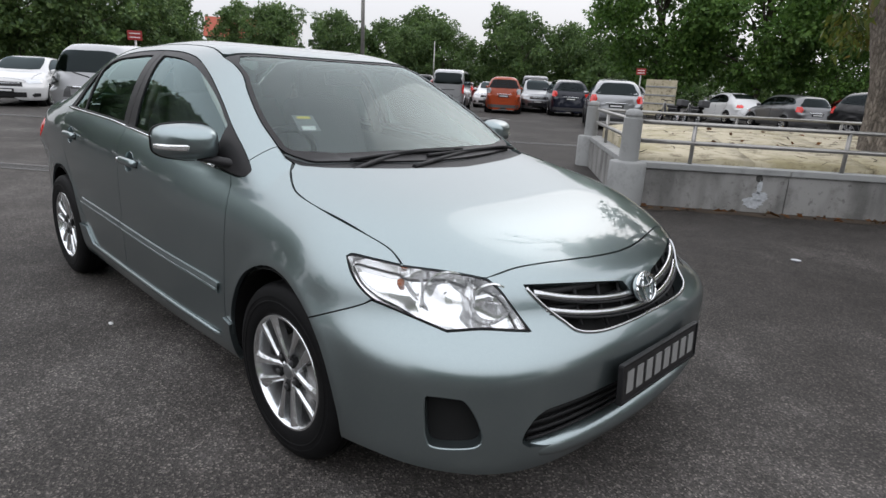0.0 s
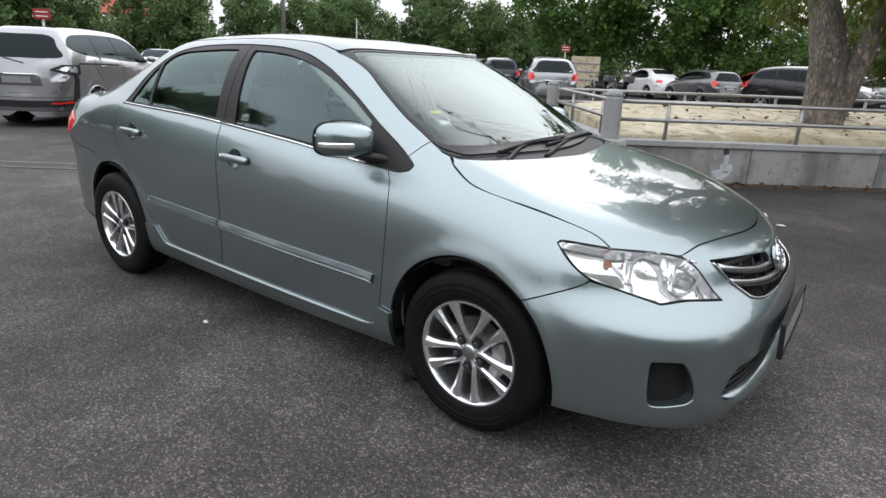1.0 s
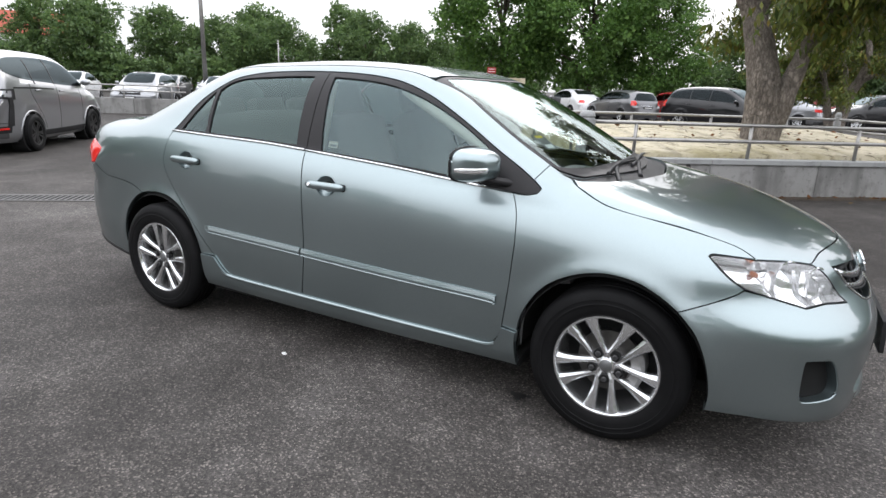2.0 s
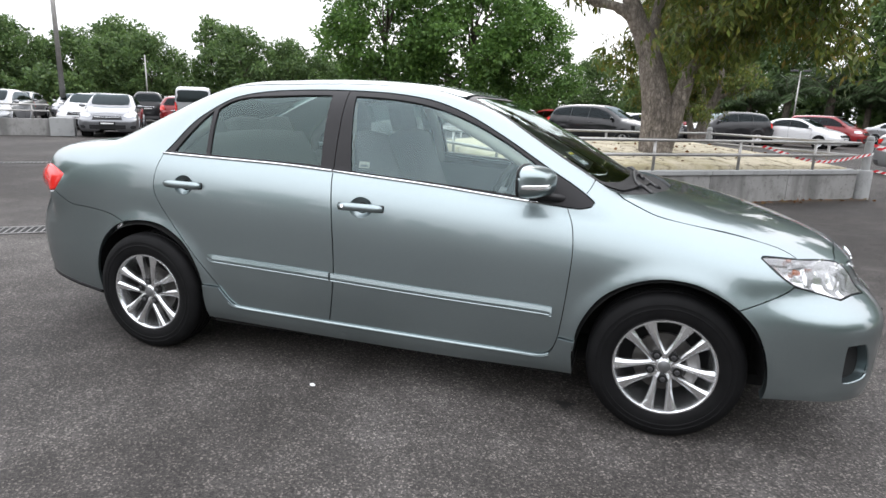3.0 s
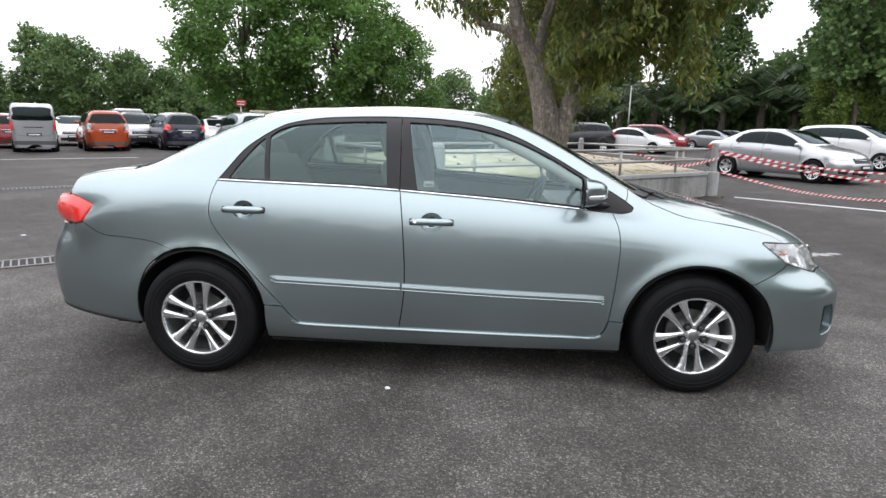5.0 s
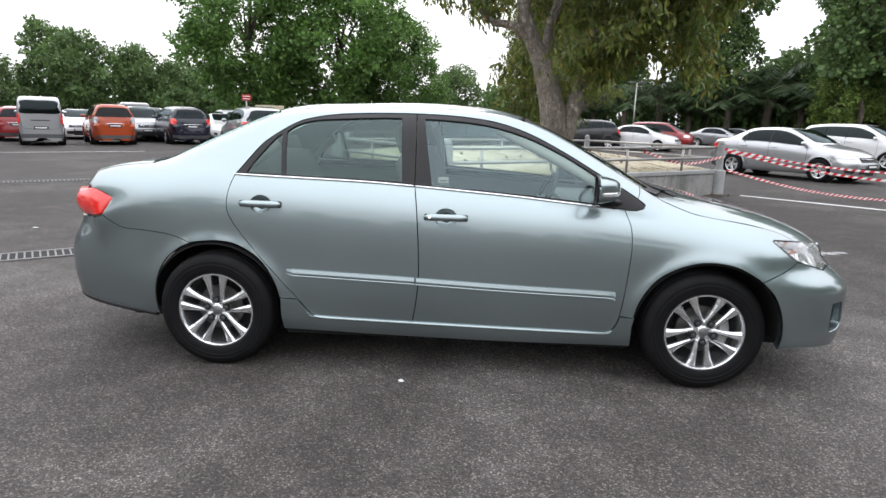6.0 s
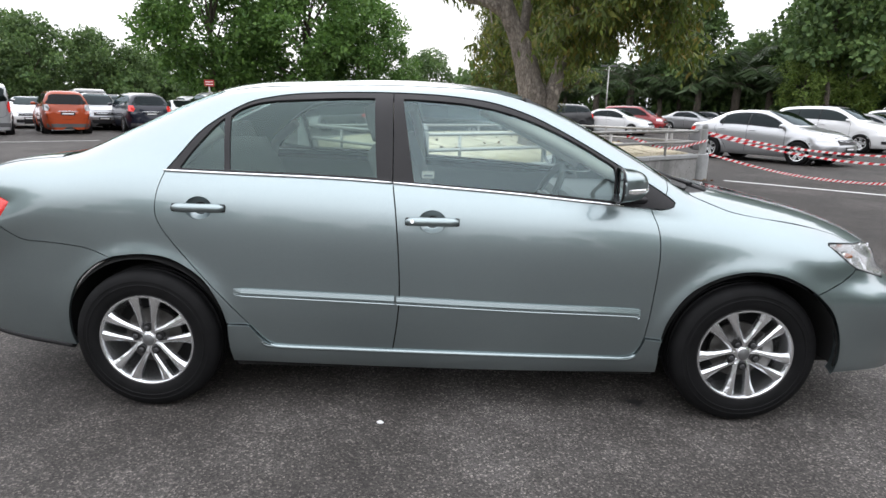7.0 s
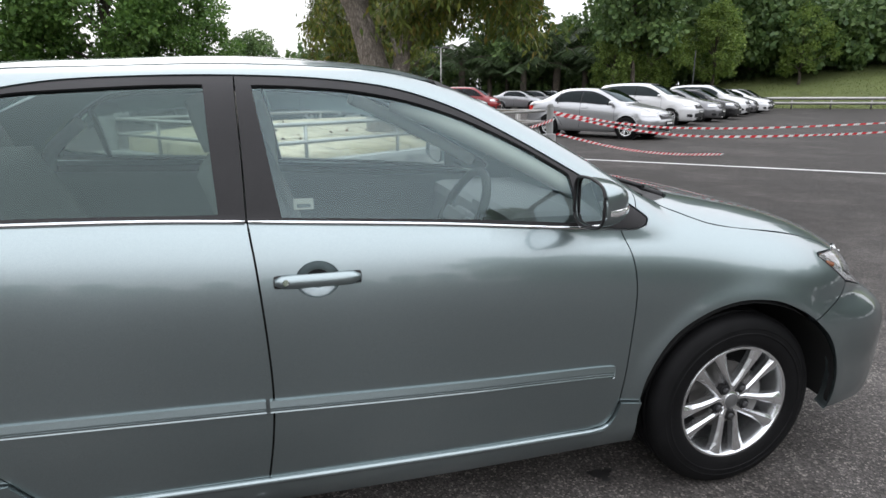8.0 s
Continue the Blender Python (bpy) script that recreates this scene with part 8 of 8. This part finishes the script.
parked("hatch", *SILVER, -22.4, 14.2, OUT, "silver hatchback car facing the open lane")
parked("saloon", *WHITE_C, -21.0, 17.2, OUT, "white saloon car facing the open lane")
parked("hatch", *RED_C, -30, 34, IN, "dark red hatchback car in the distance")
parked("suv", *BLACK_C, 5.95, 32.2, 200, "black off-roader parked in the far row")
parked("saloon", *WHITE_C, 9.62, 32.6, -36, "white saloon car in the far row")
parked("mpv", *RED_C, 12.1, 37.0, -36, "dark red minivan in the far row")
parked("saloon", *SILVER, 18.2, 43.2, -42, "silver saloon car in the far row")
parked("saloon", *GREY_C, 20.8, 45.6, -42, "grey saloon car in the far row")
parked("saloon", *SILVER, 23.4, 48.0, -42, "silver saloon car in the far row")
parked("hatch", *RED_C, 3.0, 40.0, IN, "red hatchback car beyond the trees")
for x, y, k, c in ((-24, 39, "saloon", WHITE_C), (-27, 36, "hatch", SILVER), (-17, 40, "saloon", GREY_C), (-2.5, 43, "saloon", SILVER), (0.5, 44, "hatch", GREY_C), (-33, 29, "saloon", SILVER), (-36, 26, "hatch", WHITE_C), (-31, 22, "saloon", GREY_C)):
    parked(k, *c, x, y, OUT if x < -20 else IN, {"saloon": "saloon car", "hatch": "hatchback car"}[k] .join(("pale ", " in the far rows of the lot")) if c is not GREY_C else "dark car in the far rows of the lot")

# cars that fill the far rows
for kind, c, x, y, turn, label in (("mpv", SILVER, -17.0, 25.6, OUT + 4, "silver minivan facing the lane between others"), ("van", GREY_C, -18.6, 27.6, IN, "dark van in the second row"), ("hatch", RED_C, -21.0, 22.6, IN, "red hatchback car at the end of a row"),
                                   ("saloon", WHITE_C, -15.0, 30.6, OUT, "white saloon car facing the lane in the second row"), ("suv", WHITE_C, -15.8, 33.4, IN, "white off-roader in the second row"), ("saloon", WHITE_C, -17.2, 35.6, OUT, "white saloon car in the third row"),
                                   ("hatch", GREY_C, -22.5, 19.2, OUT, "grey hatchback car in the second row"), ("saloon", GREY_C, -24.4, 21.6, OUT, "grey saloon car in the second row"), ("mpv", BLACK_C, -25.0, 25.0, IN, "black minivan in the second row"),
                                   ("hatch", RED_C, -3.2, 31.2, IN + 8, "red hatchback car beyond the planter"), ("saloon", SILVER, 1.6, 32.0, 165, "silver saloon car beyond the planter"),
                                   ("saloon", SILVER, -30.5, 25.0, OUT, "silver saloon car in the third row"), ("hatch", WHITE_C, -27.5, 29.5, IN, "white hatchback car in the third row"), ("suv", GREY_C, -22.5, 34.5, IN, "grey off-roader in the third row")):
    parked(kind, *c, x, y, turn, label)


def motorcycle(x, y, turn, label):
    """A small step-through motorcycle leaning on its stand."""
    bike = thing("motorcycle", label, "motorcycle", pose(x, y, 0, 6, 0, turn), "motorcycles beside the cars")
    for bx in (-0.62, 0.62):
        w = part("wheel", turned("wheel", [(0.03, -0.03), (0.20, -0.012), (0.225, -0.012), (0.225, 0.012), (0.20, 0.012), (0.03, 0.03)], 24), ALLOY, bike)
        w.matrix_basis = pose(bx, 0, 0.29)
        part("tyre", turned("tyre", [(0.222, -0.03), (0.25, -0.045), (0.275, -0.035), (0.288, 0.0), (0.275, 0.035), (0.25, 0.045), (0.222, 0.03)], 28), RUBBER, w)
    part("frame", tube([(-0.62, 0.0, 0.30), (-0.30, 0.0, 0.42), (0.0, 0.0, 0.36), (0.25, 0.0, 0.50), (0.40, 0.0, 0.86)], [0.04, 0.07, 0.10, 0.07, 0.04], 10), PLASTIC, bike)
    part("fork", tube([(0.62, 0.0, 0.29), (0.50, 0.0, 0.62), (0.40, 0.0, 0.95)], 0.035, 8), GALV, bike)
    part("handlebar", tube([(0.26, -0.33, 0.98), (0.36, -0.16, 1.02), (0.40, 0.0, 0.98), (0.36, 0.16, 1.02), (0.26, 0.33, 0.98)], 0.016, 8), PLASTIC, bike)
    seat = bmesh.new()
    box(seat, -0.70, 0.05, -0.13, 0.13, 0.70, 0.80, 0.04)
    part("seat", seat, TRIM, bike)
    tail = bmesh.new()
    box(tail, -0.66, 0.0, -0.10, 0.10, 0.48, 0.71, 0.05)
    part("tail_panel", tail, bpy.data.materials["paint_black"], bike)
    case = bmesh.new()
    box(case, -0.98, -0.62, -0.19, 0.19, 0.80, 1.08, 0.05)
    part("luggage_box", case, PLASTIC_GREY, bike)
    part("exhaust", tube([(0.1, -0.12, 0.30), (-0.35, -0.14, 0.28), (-0.85, -0.15, 0.38)], [0.02, 0.04, 0.05], 10), STEEL, bike)
    part("stand", tube([(-0.05, 0.05, 0.30), (-0.05, 0.24, 0.0)], 0.012, 6), STEEL, bike)


motorcycle(-8.9, 24.4, 150, "black motorcycle with a top box standing among cars")
motorcycle(-8.1, 25.0, 140, "black motorcycle with a top box standing among cars")

# ---- tape, lamps, signs, the second planter, the far house ----
def tape(points):
    pts = curve(points, 40)
    bm, rows = bmesh.new(), []
    for k, p in enumerate(pts):
        tw = 0.5 * math.sin(k * 0.21) + 0.25 * math.sin(k * 0.057)
        v = Vector((0.25 * math.sin(tw), 0, math.cos(tw))) * 0.025
        lean = (Vector(pts[min(k + 1, len(pts) - 1)]) - Vector(pts[max(k - 1, 0)])).normalized() * 0.03
        rows.append((bm.verts.new(Vector(p) + v + lean), bm.verts.new(Vector(p) - v - lean)))
    for k, (a, b) in enumerate(zip(rows, rows[1:])):
        f = bm.faces.new((a[0], a[1], b[1], b[0]))
        f.material_index, f.smooth = k // 2 % 2, True
    me = bpy.data.meshes.new("barrier_tape")
    bm.to_mesh(me)
    bm.free()
    me.materials.append(TAPE_RED)
    me.materials.append(TAPE_WHITE)
    tagged(part("barrier_tape", me, TAPE_RED), "red and white striped barrier tape tied to a bollard", "barrier tape", "barrier tapes")


tape([(5.25, 9.0, 0.90), (7.0, 9.15, 0.57), (9.0, 9.4, 0.36), (12.0, 9.5, 0.31), (15.0, 9.6, 0.35), (22.0, 10.0, 0.60)])
tape([(5.25, 8.95, 0.52), (6.3, 8.87, 0.27), (7.1, 8.8, 0.13), (8.0, 8.70, 0.05), (9.0, 8.6, 0.03)])
tape([(5.2, 9.1, 0.95), (7.2, 9.9, 0.66), (9.5, 10.8, 0.46), (13.0, 11.5, 0.37), (18.0, 12.0, 0.42), (24.0, 12.5, 0.6)])
tape([(3.2, 7.75, 0.90), (4.2, 8.4, 0.66), (5.2, 9.0, 0.80)])


def lamp_post(x, y, h, r, heads, finish=GALV):
    lamp = thing("street_lamp", "tall grey steel lamp post over the car park", "street lamp", pose(x, y, 0), "lamp posts")
    part("post", tube([(0, 0, 0), (0, 0, h * 0.5), (0, 0, h)], [r, r * 0.8, r * 0.6], 12), finish, lamp)
    bm = bmesh.new()
    for s in ((-1, 1) if heads else ()):
        box(bm, s * 0.35 - 0.22, s * 0.35 + 0.22, -0.12, 0.12, h - 0.05, h + 0.06, 0.03)
    if heads:
        part("lamp_head", bm, PLASTIC_GREY, lamp)
    bm = bmesh.new()
    bmesh.ops.create_cone(bm, cap_ends=True, segments=16, radius1=r * 1.8, radius2=r * 1.6, depth=0.3)
    bmesh.ops.translate(bm, vec=(0, 0, 0.15), verts=bm.verts)
    part("base", bm, CAP, lamp)


lamp_post(-30.5, 24.2, 13, 0.15, True)
lamp_post(11.0, 40.5, 4.4, 0.06, True)
lamp_post(36, 46, 4.9, 0.07, False, PLASTIC_GREY)
lamp_post(-33, 33.4, 4.4, 0.06, False)


def sign(x, y, z, w, h, turn):
    s = thing("sign_board", "red notice board on a grey post with pale bars", "sign", pose(x, y, 0, 0, 0, turn), "notice boards")
    part("post", tube([(0, 0, 0), (0, 0, z)], 0.04, 8), GALV, s)
    bm = bmesh.new()
    box(bm, -w / 2, w / 2, -0.06, -0.04, z - h / 2, z + h / 2, 0.005)
    b = part("board", bm, SIGN_RED, s)
    for k in (-1, 1):
        bm = bmesh.new()
        box(bm, -w * 0.36, w * 0.36, -0.066, -0.061, z + k * h * 0.2 - h * 0.045, z + k * h * 0.2 + h * 0.045)
        part("text_bar", bm, WHITE, b)


sign(-21.6, 6.7, 2.40, 0.50, 0.34, 60)
sign(-13.0, 29.5, 2.35, 0.5, 0.34, 25)

# cream container by the far sign
bm = bmesh.new()
box(bm, -0.75, 0.75, -0.5, 0.5, 0.15, 1.95, 0.02)
skip = part("storage_box", bm, SLAB)
tagged(skip, "weathered cream storage box standing among the cars", "storage box")
skip.matrix_basis = pose(-11.6, 29.2, 0, 0, 0, 22)
for k in range(4):
    bm = bmesh.new()
    box(bm, -0.76, 0.76, -0.53, -0.50, 0.3 + k * 0.42, 0.38 + k * 0.42, 0.01)
    part("rib", bm, CAP, skip)
for sx0 in (-0.6, 0.6):
    bm = bmesh.new()
    box(bm, sx0 - 0.08, sx0 + 0.08, -0.45, 0.45, 0.0, 0.155, 0.01)
    part("foot", bm, PLASTIC_GREY, skip)

# second low wall with rails, to the west
a, b = Vector((-22.6, 7.4, 0)), Vector((-17.4, 12.2, 0))
ang2 = math.degrees(math.atan2(b.y - a.y, b.x - a.x))
L2 = (b - a).length
wall2 = thing("wall_far", "low grey concrete wall with a tubular rail", "wall", pose(a.x, a.y, 0, 0, 0, ang2), kind="structure")
for k in range(4):
    bm = bmesh.new()
    box(bm, L2 * k / 4 + 0.005, L2 * (k + 1) / 4 - 0.005, 0, 0.2, 0, 0.55, 0.01)
    part("wall_panel", bm, WALL, wall2)
for z in (0.8, 1.0):
    part("bar", tube([(0, 0.1, z), (L2 / 2, 0.1, z), (L2, 0.1, z)], 0.026, 8), GALV, wall2)
for k in range(5):
    part("post", tube([(L2 * (k + 0.1) / 4.4, 0.1, 0.5), (L2 * (k + 0.1) / 4.4, 0.1, 1.0)], 0.024, 8), GALV, wall2)
bm = bmesh.new()
box(bm, L2, L2 + 0.7, -0.25, 0.45, 0, 0.6, 0.02)
part("end_block", bm, CAP, wall2)


def house(x, y, turn):
    h = thing("house", "white house with a red tiled roof far behind trees", "house", pose(x, y, 0, 0, 0, turn))
    bm = bmesh.new()
    box(bm, -6, 6, -4, 4, 0, 6.2)
    wall = part("wall", bm, plain("white_render", (0.72, 0.72, 0.70), 0.8, 0, 0.06, 1), h)
    bm = bmesh.new()
    v = [bm.verts.new(q) for q in ((-6.6, -4.6, 6.1), (6.6, -4.6, 6.1), (6.6, 4.6, 6.1), (-6.6, 4.6, 6.1), (-6.6, 0, 9.2), (6.6, 0, 9.2))]
    for q in ((0, 1, 5, 4), (2, 3, 4, 5), (0, 4, 3), (1, 2, 5), (0, 3, 2, 1)):
        bm.faces.new([v[k] for k in q])
    part("roof", bm, plain("red_tiles", (0.32, 0.07, 0.04), 0.8, 0, 0.2, 2), h)
    for k in (-3.5, 0, 3.5):
        bm = bmesh.new()
        box(bm, k - 0.7, k + 0.7, -4.06, -3.98, 3.6, 5.0, 0.02)
        part("window", bm, PANE_FAR, h)


house(-88, 47, 60)
